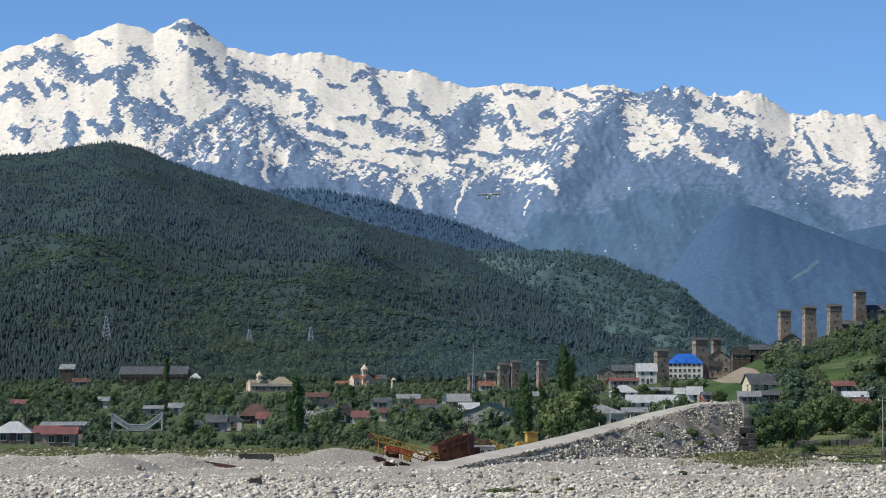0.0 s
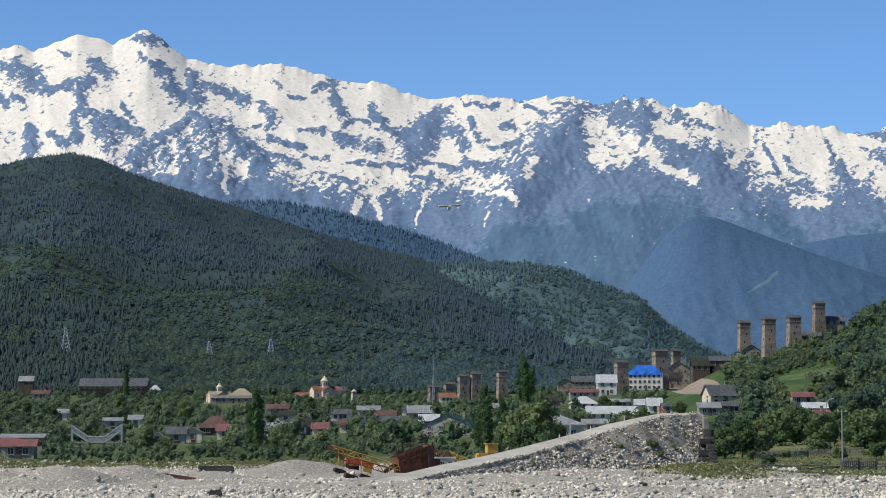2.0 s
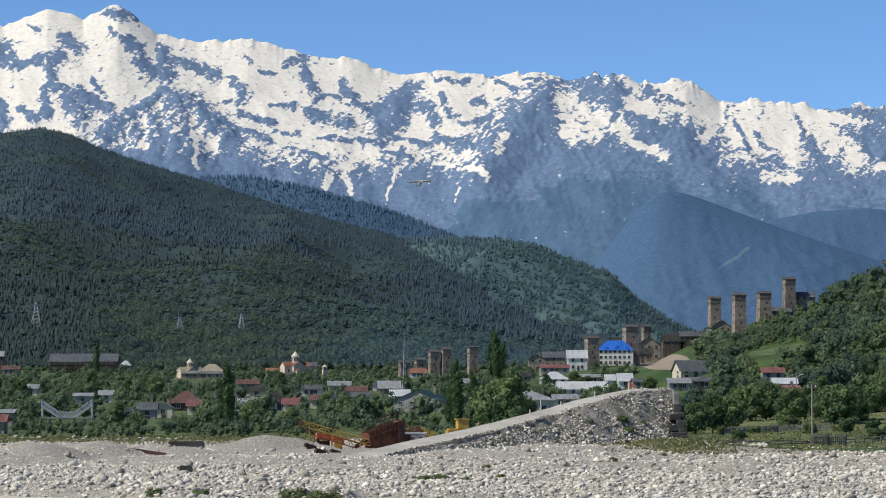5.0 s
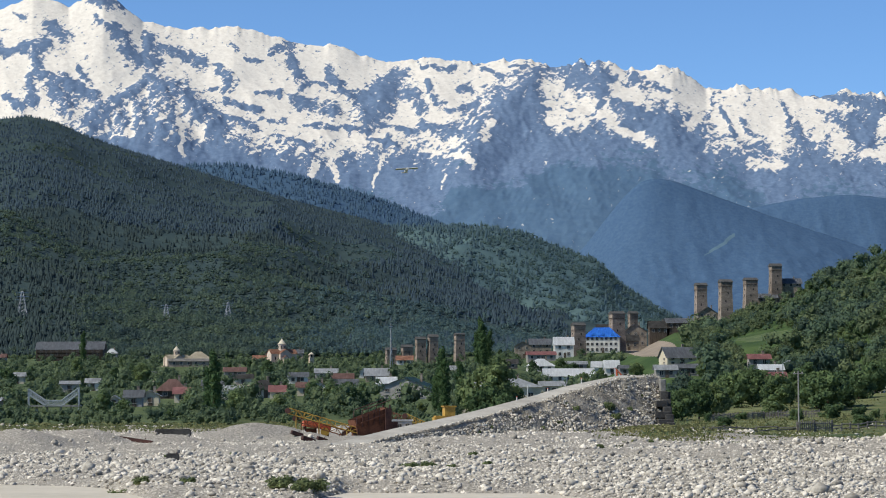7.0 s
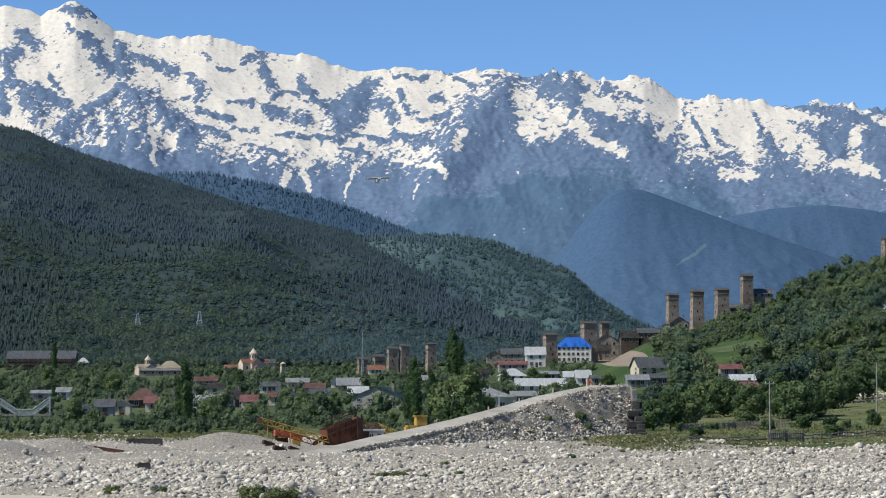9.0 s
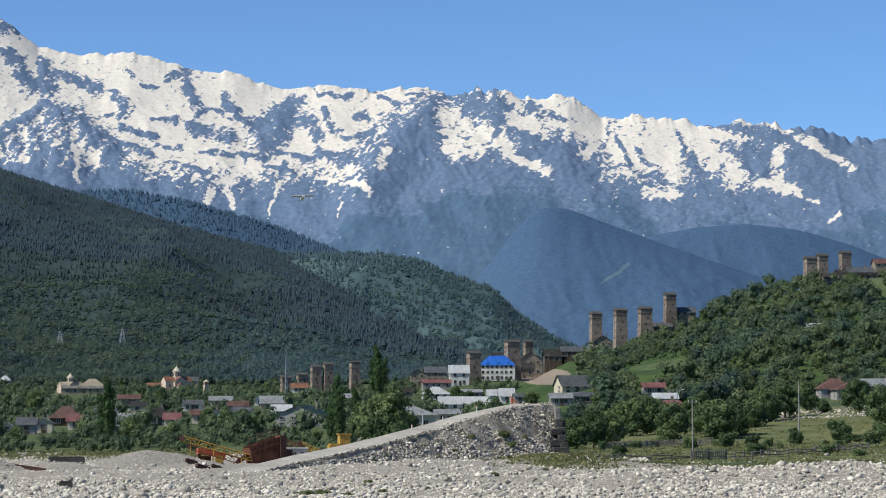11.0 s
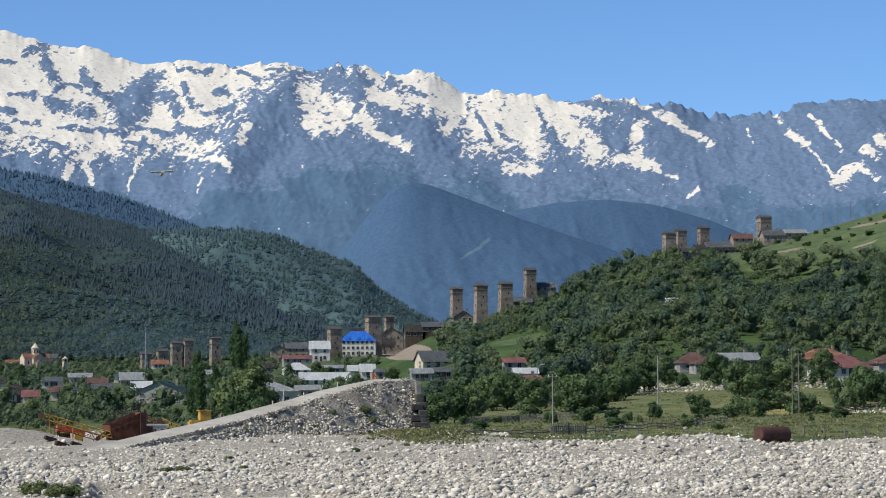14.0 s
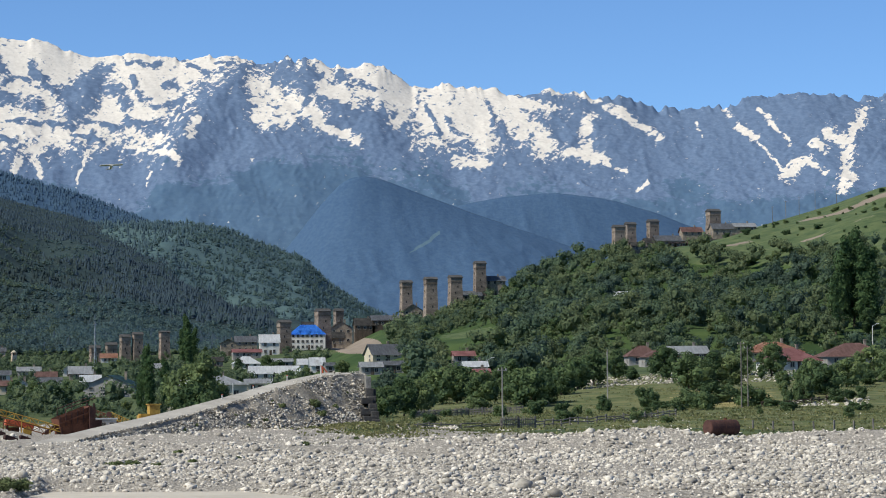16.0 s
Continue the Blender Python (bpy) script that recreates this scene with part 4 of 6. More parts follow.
# ---- towers ----
def tower(u0, u1, v_top, d, merlons=False, rz=18):
    """A Svan defence tower: tapered shaft, corbelled crown, low slate roof."""
    p = spot((u0 + u1) / 2, v_top, d)
    w = (u1 - u0) * d / 4700 / (math.cos(radians(abs(rz))) + math.sin(radians(abs(rz)))) * 0.97
    base = ground_z(p.x, p.y) - 0.5
    h = p.z - base
    t = thing("stone_tower", "tall grey-brown stone defence tower with a corbelled crown", "tower", pose(p.x, p.y, base, 0, 0, rz), "defence towers")
    bm = bmesh.new()
    a, b, hc = w * 0.56, w * 0.47, h - 3.0
    poly(bm, [(-a, -a, 0), (a, -a, 0), (a, a, 0), (-a, a, 0), (-b, -b, hc), (b, -b, hc), (b, b, hc), (-b, b, hc)], [(0, 1, 5, 4), (1, 2, 6, 5), (2, 3, 7, 6), (3, 0, 4, 7), (4, 5, 6, 7)])
    part("shaft", bm, M_TOWER, t)
    c = b + 0.12
    for sx, sy in ((0, -1), (1, 0), (0, 1), (-1, 0)):
        for k in range(4):
            bm = bmesh.new()
            q = (-1 + 2 * k / 3) * (c - 0.3)
            box(bm, sx * (b - 0.02) + (q if sx == 0 else 0), sy * (b - 0.02) + (q if sy == 0 else 0), hc - 0.5, 0.3, 0.3, 0.82)
            part("corbel", bm, M_TOWER, t)
    bm = bmesh.new()
    for sx, sy in ((0, -1), (1, 0), (0, 1), (-1, 0)):
        box(bm, sx * (c - 0.18), sy * (c - 0.18), hc + 0.3, (2 * c if sx == 0 else 0.36), (2 * c - 0.72 if sy == 0 else 0.36), 1.7 if merlons else 1.9)
    box(bm, 0, 0, hc + 0.1, 2 * c - 0.75, 2 * c - 0.75, 0.6)
    part("crown", bm, M_TOWER, t)
    if merlons:
        for sx, sy in ((0, -1), (1, 0), (0, 1), (-1, 0)):
            for k in range(4):
                bm = bmesh.new()
                q = (-1 + 2 * k / 3) * (c - 0.3)
                box(bm, sx * (c - 0.2) + (q if sx == 0 else 0), sy * (c - 0.2) + (q if sy == 0 else 0), hc + 2.0, 0.5, 0.5, 0.7)
                part("merlon", bm, M_TOWER, t)
    e = c + 0.25
    bm = bmesh.new()
    z0, z1 = hc + (2.0 if not merlons else 2.5), h + 0.25
    poly(bm, [(-e, -e, z0), (e, -e, z0), (e, e, z0), (-e, e, z0), (-e, -e, z0 + 0.18), (e, -e, z0 + 0.18), (e, e, z0 + 0.18), (-e, e, z0 + 0.18), (-e, 0, z1), (e, 0, z1)],
         [(3, 2, 1, 0), (0, 1, 5, 4), (2, 3, 7, 6), (4, 5, 9, 8), (6, 7, 8, 9), (1, 2, 6, 9, 5), (3, 0, 4, 8, 7)])
    part("roof", bm, M_SLATE, t)
    for k, (zz, sx) in enumerate(((0.82, 0.1), (0.62, -0.1), (0.42, 0.05))):
        for face in (0, 1):
            f = a + (b - a) * zz
            bm = bmesh.new()
            if face == 0:
                box(bm, sx * w, -f - 0.005, hc * zz, 0.4, 0.12, 0.9)
            else:
                box(bm, -f - 0.005, sx * w, hc * zz, 0.12, 0.4, 0.9)
            part("window", bm, M_GLASS, t, "narrow dark slit opening")
    return t


for u0, u1, v, d, mer in [(827, 848, 661, 1120, 0), (855, 877, 656, 1120, 0), (880, 900, 642, 1150, 0), (902, 922, 638, 1150, 0), (949, 969, 636, 1160, 1), (1157, 1183, 618, 1090, 0), (1224, 1253, 598, 1110, 0), (1258, 1276, 598, 1190, 0),
                          (1377, 1399, 548, 1120, 0), (1420, 1444, 542, 1090, 0), (1464, 1489, 539, 1120, 0), (1510, 1532, 514, 1130, 0), (1763, 1786, 449, 1110, 0), (1786, 1806, 444, 1125, 0), (1827, 1848, 439, 1125, 0), (1937, 1962, 420, 1125, 0)]:
    tower(u0, u1, v, d, merlons=bool(mer), rz=12 if u0 < 1300 else 7)


# ---- houses ----
PLOTS = []


def window_at(t, x, y, z, w, h, face):
    """A window in a wall: frame proud of the wall, dark pane inside; face is the outward axis."""
    f = new("window", None)
    f.parent = t
    f.location = (x, y, z)
    f.rotation_euler = (0, 0, {"s": 0, "e": math.pi / 2, "w": -math.pi / 2, "n": math.pi}[face])
    bm = bmesh.new()
    for sx in (-1, 1):
        box(bm, sx * (w / 2), -0.04, -h / 2, 0.12, 0.16, h)
    box(bm, 0, -0.04, h / 2 - 0.06, w - 0.12, 0.14, 0.12)
    box(bm, 0, -0.06, -h / 2 - 0.06, w + 0.2, 0.22, 0.1)
    box(bm, 0, -0.03, -h / 2, 0.06, 0.1, h - 0.08)
    fr = part("window_frame", bm, M_FRAME, f)
    bm = bmesh.new()
    box(bm, 0, 0.0, -h / 2, w - 0.1, 0.06, h)
    part("pane", bm, M_GLASS, f)


def roof_bm(w, l, h, rise, kind, over=0.5, th=0.18):
    bm = bmesh.new()
    a, b = w / 2 + over, l / 2 + over
    drop = rise * over / (l / 2) if kind == "gable_x" else rise * over / (w / 2) if kind == "gable_y" else rise * over / (min(w, l) / 2)
    z0 = h - drop + 0.02
    if kind == "gable_x":
        ridge = [(-a, 0, h + rise), (a, 0, h + rise)]
        faces = [(0, 1, 5, 4), (2, 3, 4, 5)]
    elif kind == "gable_y":
        ridge = [(0, -b, h + rise), (0, b, h + rise)]
        faces = [(1, 2, 5, 4), (3, 0, 4, 5)]
    elif w >= l:
        ridge = [(-(a - b) - 0.2, 0, h + rise), (a - b + 0.2, 0, h + rise)]
        faces = [(0, 1, 5, 4), (1, 2, 5), (2, 3, 4, 5), (3, 0, 4)]
    else:
        ridge = [(0, -(b - a) - 0.2, h + rise), (0, b - a + 0.2, h + rise)]
        faces = [(0, 1, 4), (1, 2, 5, 4), (2, 3, 5), (3, 0, 4, 5)]
    if kind == "flat":
        box(bm, 0, 0, h, w + 2 * over, l + 2 * over, 0.25)
        return bm
    top = [(-a, -b, z0), (a, -b, z0), (a, b, z0), (-a, b, z0), *ridge]
    poly(bm, top, faces)
    res = bmesh.ops.solidify(bm, geom=bm.faces[:], thickness=th)
    return bm


def house(u0, u1, v_base, v_eave, v_ridge, roof, wall, kind="gable_x", storeys=1, rz=0, depth=0.8, d=None, name="house", label="", windows=None, chimney=True, balcony=False, group="town houses"):
    """A house whose front spans the grid from u0 to u1 and stands on the land below v_base."""
    p = footing((u0 + u1) / 2, v_base) if d is None else spot((u0 + u1) / 2, v_base, d)
    d = p.y
    g = ground_z(p.x, p.y)
    zb = EYE + ray(0, v_base)[1] * d
    w = (u1 - u0) * d / 4700
    l = max(4.0, w * depth)
    h = max(2.3, (v_base - v_eave) * d / 4700)
    rise = max(0.5, (v_eave - v_ridge) * d / 4700)
    z = min(g, zb) if abs(g - zb) < 6 else g
    extra = max(0.0, zb - g)
    h += extra
    y = p.y + l / 2
    g2 = min(ground_z(p.x - w / 2, p.y), ground_z(p.x + w / 2, p.y), g)
    sink = max(0.3, min(4.0, g - g2 + 0.3))
    PLOTS.append((u0, u1, d))
    t = thing(name, label, "house", pose(p.x, y, g, 0, 0, rz), group)
    bm = bmesh.new()
    box(bm, 0, 0, -sink, w, l, h + sink)
    if kind == "gable_x":
        poly(bm, [(-w / 2, -l / 2, h), (-w / 2, l / 2, h), (-w / 2, 0, h + rise - 0.1), (w / 2, -l / 2, h), (w / 2, l / 2, h), (w / 2, 0, h + rise - 0.1)], [(0, 1, 2), (3, 5, 4), (0, 2, 5, 3), (1, 4, 5, 2)])
    if kind == "gable_y":
        poly(bm, [(-w / 2, -l / 2, h), (w / 2, -l / 2, h), (0, -l / 2, h + rise - 0.1), (-w / 2, l / 2, h), (w / 2, l / 2, h), (0, l / 2, h + rise - 0.1)], [(0, 1, 2), (3, 5, 4), (0, 2, 5, 3), (1, 4, 5, 2)])
    part("wall", bm, wall, t)
    part("roof", roof_bm(w, l, h, rise, kind), roof, t)
    n = windows if windows is not None else max(1, int(w / 2.6))
    sh = h / storeys
    for s in range(storeys):
        for k in range(n):
            window_at(t, (-0.5 + (k + 0.5) / n) * w * 0.92, -l / 2, extra * 0.5 + sh * (s + 0.56), min(1.0, w / n * 0.5), min(1.3, sh * 0.5), "s")
        window_at(t, -w / 2, -l * 0.15, sh * (s + 0.56), 0.9, min(1.3, sh * 0.5), "w")
    bm = bmesh.new()
    box(bm, w * 0.04, -l / 2 - 0.02, 0, 0.95, 0.12, min(2.05, h * 0.85))
    part("door", bm, M_DARKWOOD, t)
    if chimney:
        bm = bmesh.new()
        box(bm, w * 0.22, l * 0.12, h, 0.55, 0.55, rise + 0.7)
        box(bm, w * 0.22, l * 0.12, h + rise + 0.7, 0.7, 0.7, 0.12)
        part("chimney", bm, M_STONEWALL, t)
    if balcony:
        for s in range(storeys):
            bm = bmesh.new()
            box(bm, 0, -l / 2 - 0.65, sh * s + 0.15, w * 0.98, 1.3, 0.16)
            part("balcony_floor", bm, M_DARKWOOD, t)
            bm = bmesh.new()
            box(bm, 0, -l / 2 - 1.25, sh * s + 1.15, w * 0.98, 0.08, 0.1)
            box(bm, 0, -l / 2 - 1.25, sh * s + 0.7, w * 0.98, 0.05, 0.35)
            part("railing", bm, M_DARKWOOD, t)
        for k in range(9):
            bm = bmesh.new()
            box(bm, (-0.5 + k / 8) * w * 0.97, -l / 2 - 1.22, 0, 0.2, 0.2, h)
            part("post", bm, M_DARKWOOD, t)
    return t


H = house
H(-12, 53, 786, 768, 751, M_TINWHITE, M_STONEWALL, "hip", 1, label="low plastered house with a pale tin hip roof")
H(62, 100, 786, 772, 762, M_PINKROOF, M_STONEWALL, "gable_x", label="old house with a bleached maroon roof", chimney=False)
H(74, 146, 778, 752, 746, M_TIN, M_STONEWALL, "gable_x", 2, label="two-storey house under a flat pale roof", chimney=False)
H(76, 132, 790, 781, 770, M_PINKROOF, M_STONEWALL, "gable_x", label="lean-to with a faded maroon roof", chimney=False, depth=0.4)
H(212, 330, 692, 671, 657, M_TINDARK, M_DARKWOOD, "gable_x", 3, label="long dark timber hotel with balconies and a grey roof", balcony=True, depth=0.5, d=1200, windows=12)
H(336, 354, 676, 668, 661, M_TINWHITE, M_STUC, "hip", label="small house with a bright tin roof", d=1230)
H(106, 130, 660, 653, 645, M_TIN, M_DARKWOOD, "gable_x", label="small timber house with a shining roof", d=1260)
H(128, 158, 695, 690, 684, M_REDROOF, M_STUC, "gable_x", label="low shed with a red roof", d=1150)
H(425, 476, 750, 735, 717, M_REDROOF, M_DARKWOOD, "hip", 1, label="dark timber house with a red-brown hip roof")
H(368, 398, 764, 752, 741, M_TINDARK, M_STUC, "gable_x", label="village house with a grey roof")
H(395, 428, 762, 749, 740, M_TIN, M_CREAM, "gable_y", label="cream gabled house with a tin roof")
H(341, 357, 769, 751, 745, M_TIN, M_CREAM, "gable_y", 2, label="narrow cream house with two storeys", chimney=False)
H(455, 480, 757, 748, 738, M_PINKROOF, M_CREAM, "gable_x", label="small house with a pinkish roof")
H(538, 576, 752, 744, 736, M_TIN, M_WHITE, "gable_x", label="long low house with a tin roof")
H(505, 540, 742, 735, 727, M_TINDARK, M_STUC, "gable_x", label="low house with a grey roof")
H(590, 632, 749, 734, 719, M_SLATE, M_WHITE, "hip", 1, rz=12, label="white house with a dark slate roof")
H(624, 650, 754, 740, 730, M_PINKROOF, M_CREAM, "gable_x", label="cream house with a brownish roof")
H(543, 580, 714, 708, 701, M_REDROOF, M_STUC, "gable_x", label="low house with a dull red roof")
H(672, 700, 746, 737, 729, M_REDROOF, M_CREAM, "gable_x", label="small house with a red roof")
H(698, 722, 744, 735, 727, M_SLATE, M_WHITE, "gable_y", label="white house with a steep gable")
H(704, 742, 717, 709, 702, M_TIN, M_STUC, "gable_x", label="house with a light metal roof")
H(735, 770, 728, 720, 712, M_REDROOF, M_STONEWALL, "gable_x", label="stone house with a rusty red roof")
H(782, 801, 715, 704, 697, M_TIN, M_WHITE, "gable_y", label="white house with a gable end", chimney=False)
H(793, 833, 722, 712, 700, M_TIN, M_STONEWALL, "gable_x", label="stone house with a pale tin roof")
H(814, 846, 738, 726, 716, M_TINWHITE, M_WHITE, "gable_x", label="white house with a snow-white roof")
H(826, 916, 752, 732, 713, M_GREENROOF, M_STUC, "gable_y", 2, rz=-14, label="large grey gabled house with a dark green roof", depth=0.9, windows=4)
H(848, 876, 722, 714, 707, M_ORANGEROOF, M_WHITE, "gable_x", label="low house with an orange roof", d=1080)
H(963, 1104, 770, 730, 714, M_TIN, M_CREAM, "hip", 1, label="big pale house with a tin hip roof", d=500, windows=5, depth=0.6)
H(1080, 1128, 705, 695, 683, M_TINWHITE, M_WHITE, "hip", label="house with a bright white hip roof")
H(1110, 1197, 724, 715, 703, M_TINWHITE, M_WHITE, "gable_x", label="long white hall with a pale sheet roof", chimney=False, depth=0.35)
H(1103, 1148, 748, 728, 721, M_TIN, M_CREAM, "gable_x", label="low cream building with a porch", chimney=False, depth=0.4)
H(1128, 1162, 692, 668, 655, M_TINWHITE, M_WHITE, "gable_x", 2, label="white two-storey house beside a tower", d=1075)
H(1183, 1246, 682, 653, 637, M_BLUEROOF, M_WHITE, "hip", 3, rz=-8, label="white three-storey building with a bright blue roof", d=1100, windows=7, chimney=False, depth=0.6, name="blue_roofed_building")
H(1322, 1376, 700, 686, 668, M_TINDARK, M_CREAM, "gable_x", 2, rz=14, label="cream house with dark timber gable and grey roof", d=745, windows=3)
H(1308, 1345, 716, 708, 700, M_TIN, M_STUC, "gable_x", label="low shed with a tin roof", chimney=False)
H(1345, 1385, 714, 706, 699, M_TINDARK, M_STUC, "gable_x", label="low shed with a grey roof", chimney=False)
H(1205, 1240, 640, 630, 620, M_SLATE, M_STONEWALL, "gable_x", label="old stone house behind the towers", d=1180)
H(1252, 1292, 660, 633, 619, M_SLATE, M_STONEWALL, "gable_y", 2, label="old dark stone house with a slate roof", d=1150)
H(1240, 1278, 668, 650, 640, M_SLATE, M_STONEWALL, "gable_x", 1, label="dark stone barn with a slate roof", d=1120)
H(1297, 1332, 640, 626, 614, M_SLATE, M_DARKWOOD, "gable_x", 1, label="dark timber barn on a stone base", d=1130)
H(1328, 1386, 632, 618, 609, M_TINDARK, M_DARKWOOD, "gable_x", 1, label="long dark timber house with a grey roof", d=1130)
H(1383, 1420, 612, 602, 590, M_SLATE, M_STONEWALL, "gable_y", 1, label="old stone house at the foot of a tower", d=1110)
H(1490, 1525, 585, 574, 566, M_TINDARK, M_STONEWALL, "gable_x", 1, label="small stone house on the hill", d=1125)
H(1530, 1568, 558, 548, 539, M_TINDARK, M_STONEWALL, "gable_x", 1, label="stone house on the hill crest", d=1130)
H(1058, 1086, 668, 658, 650, M_SLATE, M_STONEWALL, "gable_y", 1, label="dark stone house with a gable", d=1160)
H(1084, 1122, 672, 655, 645, M_TINDARK, M_STONEWALL, "gable_x", 2, label="stone house with a flat grey roof", d=1180)
H(1080, 1130, 684, 676, 670, M_PINKROOF, M_STUC, "gable_x", 1, label="low house with a brown roof", d=1050, chimney=False)
H(1475, 1512, 697, 687, 679, M_PINKROOF, M_STUC, "gable_x", 1, label="house with a bleached reddish roof", d=700)
H(1495, 1535, 718, 708, 699, M_TINWHITE, M_STUC, "gable_x", 1, label="house with a whitish roof", d=640)
H(1502, 1540, 735, 724, 714, M_PINKROOF, M_STUC, "gable_x", 1, label="low house with a red-brown roof", d=560)
H(1795, 1851, 716, 706, 689, M_REDROOF, M_STUC, "hip", 1, label="house with a dark red hip roof", d=620)
H(1824, 1890, 722, 716, 704, M_REDROOF, M_STUC, "hip", 1, label="low house with a brownish red hip roof", d=600, chimney=False)
H(1874, 1942, 716, 707, 694, M_TIN, M_DARKWOOD, "gable_x", 1, label="dark shed with a pale sheet roof", d=620)
H(2018, 2122, 715, 700, 681, M_ORANGEROOF, M_STUC, "hip", 1, label="wide house with an orange-red hip roof", d=620)
H(2055, 2150, 738, 720, 698, M_PINKROOF, M_WHITE, "hip", 1, rz=10, label="house with a greyish pink hip roof", d=560)
H(2165, 2290, 738, 718, 694, M_REDROOF, M_STUC, "hip", 1, label="long house with a red roof", d=570)
H(1762, 1808, 634, 624, 614, M_TINWHITE, M_STONEWALL, "gable_x", 1, rz=15, label="half-hidden cottage with a white roof", d=870, chimney=False)
for u0, u1, vb, ve, vr, ro in [(1826, 1870, 492, 480, 471, M_SLATE), (1845, 1895, 488, 476, 466, M_TINDARK), (1868, 1912, 494, 484, 475, M_REDROOF), (1893, 1930, 470, 460, 451, M_REDROOF), (1950, 1990, 492, 474, 464, M_TINDARK), (1990, 2030, 468, 459, 452, M_TIN),
                               (1800, 1830, 496, 486, 478, M_SLATE), (1905, 1955, 490, 482, 473, M_SLATE)]:
    H(u0, u1, vb, ve, vr, ro, M_STONEWALL, "gable_x", 1, label="old stone hilltop house with a dull roof", d=1115, group="hilltop houses")


for u0, u1, vb, ve, vr, ro, wa, lb in [(1196, 1222, 708, 701, 692, M_TINWHITE, M_WHITE, "white shelter with a pale pitched roof"), (1218, 1242, 711, 703, 691, M_TINWHITE, M_WHITE, "white tent-like shelter behind the ramp"),
                                       (1150, 1185, 702, 695, 690, M_TIN, M_STUC, "flat shed with a grey tin roof"), (1244, 1262, 712, 706, 701, M_TINDARK, M_STUC, "small shed with a dark roof"),
                                       (655, 690, 724, 716, 709, M_TINDARK, M_WHITE, "pale house with a dull metal roof"), (560, 592, 727, 719, 712, M_SLATE, M_CREAM, "cream house with a dark roof"),
                                       (745, 778, 740, 731, 723, M_TINDARK, M_CREAM, "cream house under grey sheets"), (300, 322, 735, 727, 720, M_TIN, M_WHITE, "white cottage with a tin roof"),
                                       (255, 285, 738, 731, 726, M_TIN, M_STUC, "grey cottage with a tin roof"), (385, 420, 720, 713, 707, M_TINDARK, M_CREAM, "cottage with a grey roof"), (925, 955, 712, 703, 696, M_TIN, M_STONEWALL, "stone cottage with a tin roof"),
                                       (1030, 1062, 700, 691, 684, M_SLATE, M_STONEWALL, "stone cottage with a slate roof"), (20, 48, 728, 721, 714, M_PINKROOF, M_STUC, "cottage with a bleached roof"), (165, 190, 722, 716, 710, M_TIN, M_CREAM, "cream cottage among trees")]:
    H(u0, u1, vb, ve, vr, ro, wa, "gable_x", 1, label=lb, chimney=False)


# ---- churches ----
def church(u, v_base, d, s, label, roof):
    p = spot(u, v_base, d)
    g = ground_z(p.x, p.y)
    t = thing("church", label, "church", pose(p.x, p.y, g - 0.3, 0, 0, 24))
    up = max(0, p.z - g) + 0.3
    bm = bmesh.new()
    box(bm, 0, 0, 0, 12.5 * s, 10 * s, up + 0.4)
    part("plinth", bm, M_STONEWALL, t)
    for nm, w, l, h, rise, x, y, kind in (("nave", 11.5, 5.0, 4.2, 1.8, 0, 0, "gable_x"), ("transept", 5.0, 9.0, 4.2, 1.8, 0, 0, "gable_y"), ("porch", 2.2, 2.4, 2.4, 0.9, -0.8, -5.4, "gable_y")):
        b = new(nm, None)
        b.parent, b.location = t, (x * s, y * s, up)
        w, l, h, rise = w * s, l * s, h * s, rise * s
        bm = bmesh.new()
        box(bm, 0, 0, 0, w, l, h)
        if kind == "gable_x":
            poly(bm, [(-w / 2, -l / 2, h), (-w / 2, l / 2, h), (-w / 2, 0, h + rise), (w / 2, -l / 2, h), (w / 2, l / 2, h), (w / 2, 0, h + rise)], [(0, 1, 2), (3, 5, 4), (0, 2, 5, 3), (1, 4, 5, 2)])
        else:
            poly(bm, [(-w / 2, -l / 2, h), (w / 2, -l / 2, h), (0, -l / 2, h + rise), (-w / 2, l / 2, h), (w / 2, l / 2, h), (0, l / 2, h + rise)], [(0, 1, 2), (3, 5, 4), (0, 2, 5, 3), (1, 4, 5, 2)])
        part("wall", bm, M_CHURCH, b)
        part("roof", roof_bm(w, l, h + 0.1, rise, kind, 0.25, 0.15), roof, b)
    bm = bmesh.new()
    rod(bm, (0, 0, up + 5.0 * s), (0, 0, up + 8.2 * s), 1.6 * s, 12)
    part("drum", bm, M_CHURCH, t)
    for k in range(8):
        bm = bmesh.new()
        a = k * math.pi / 4 + 0.2
        box(bm, 1.58 * s * math.cos(a), 1.58 * s * math.sin(a), up + 6.3 * s, 0.14 * s, 0.4 * s, 1.3 * s, a)
        part("window", bm, M_GLASS, t)
    bm = bmesh.new()
    rod(bm, (0, 0, up + 8.2 * s), (0, 0, up + 10.4 * s), 1.9 * s, 12, 0.06)
    part("dome_roof", bm, M_CREAM, t, "pointed cone roof of the drum")
    bm = bmesh.new()
    box(bm, 0, 0, up + 10.3 * s, 0.1, 0.1, 1.1)
    box(bm, 0, 0, up + 10.3 * s + 0.6, 0.6, 0.1, 0.1)
    part("cross", bm, M_STEEL, t)
    for x in (-2.8, 2.8):
        bm = bmesh.new()
        box(bm, x * 1.4 * s, -2.52 * s, up + 1.6 * s, 0.5 * s, 0.12, 1.4 * s)
        part("window", bm, M_GLASS, t)
    return t


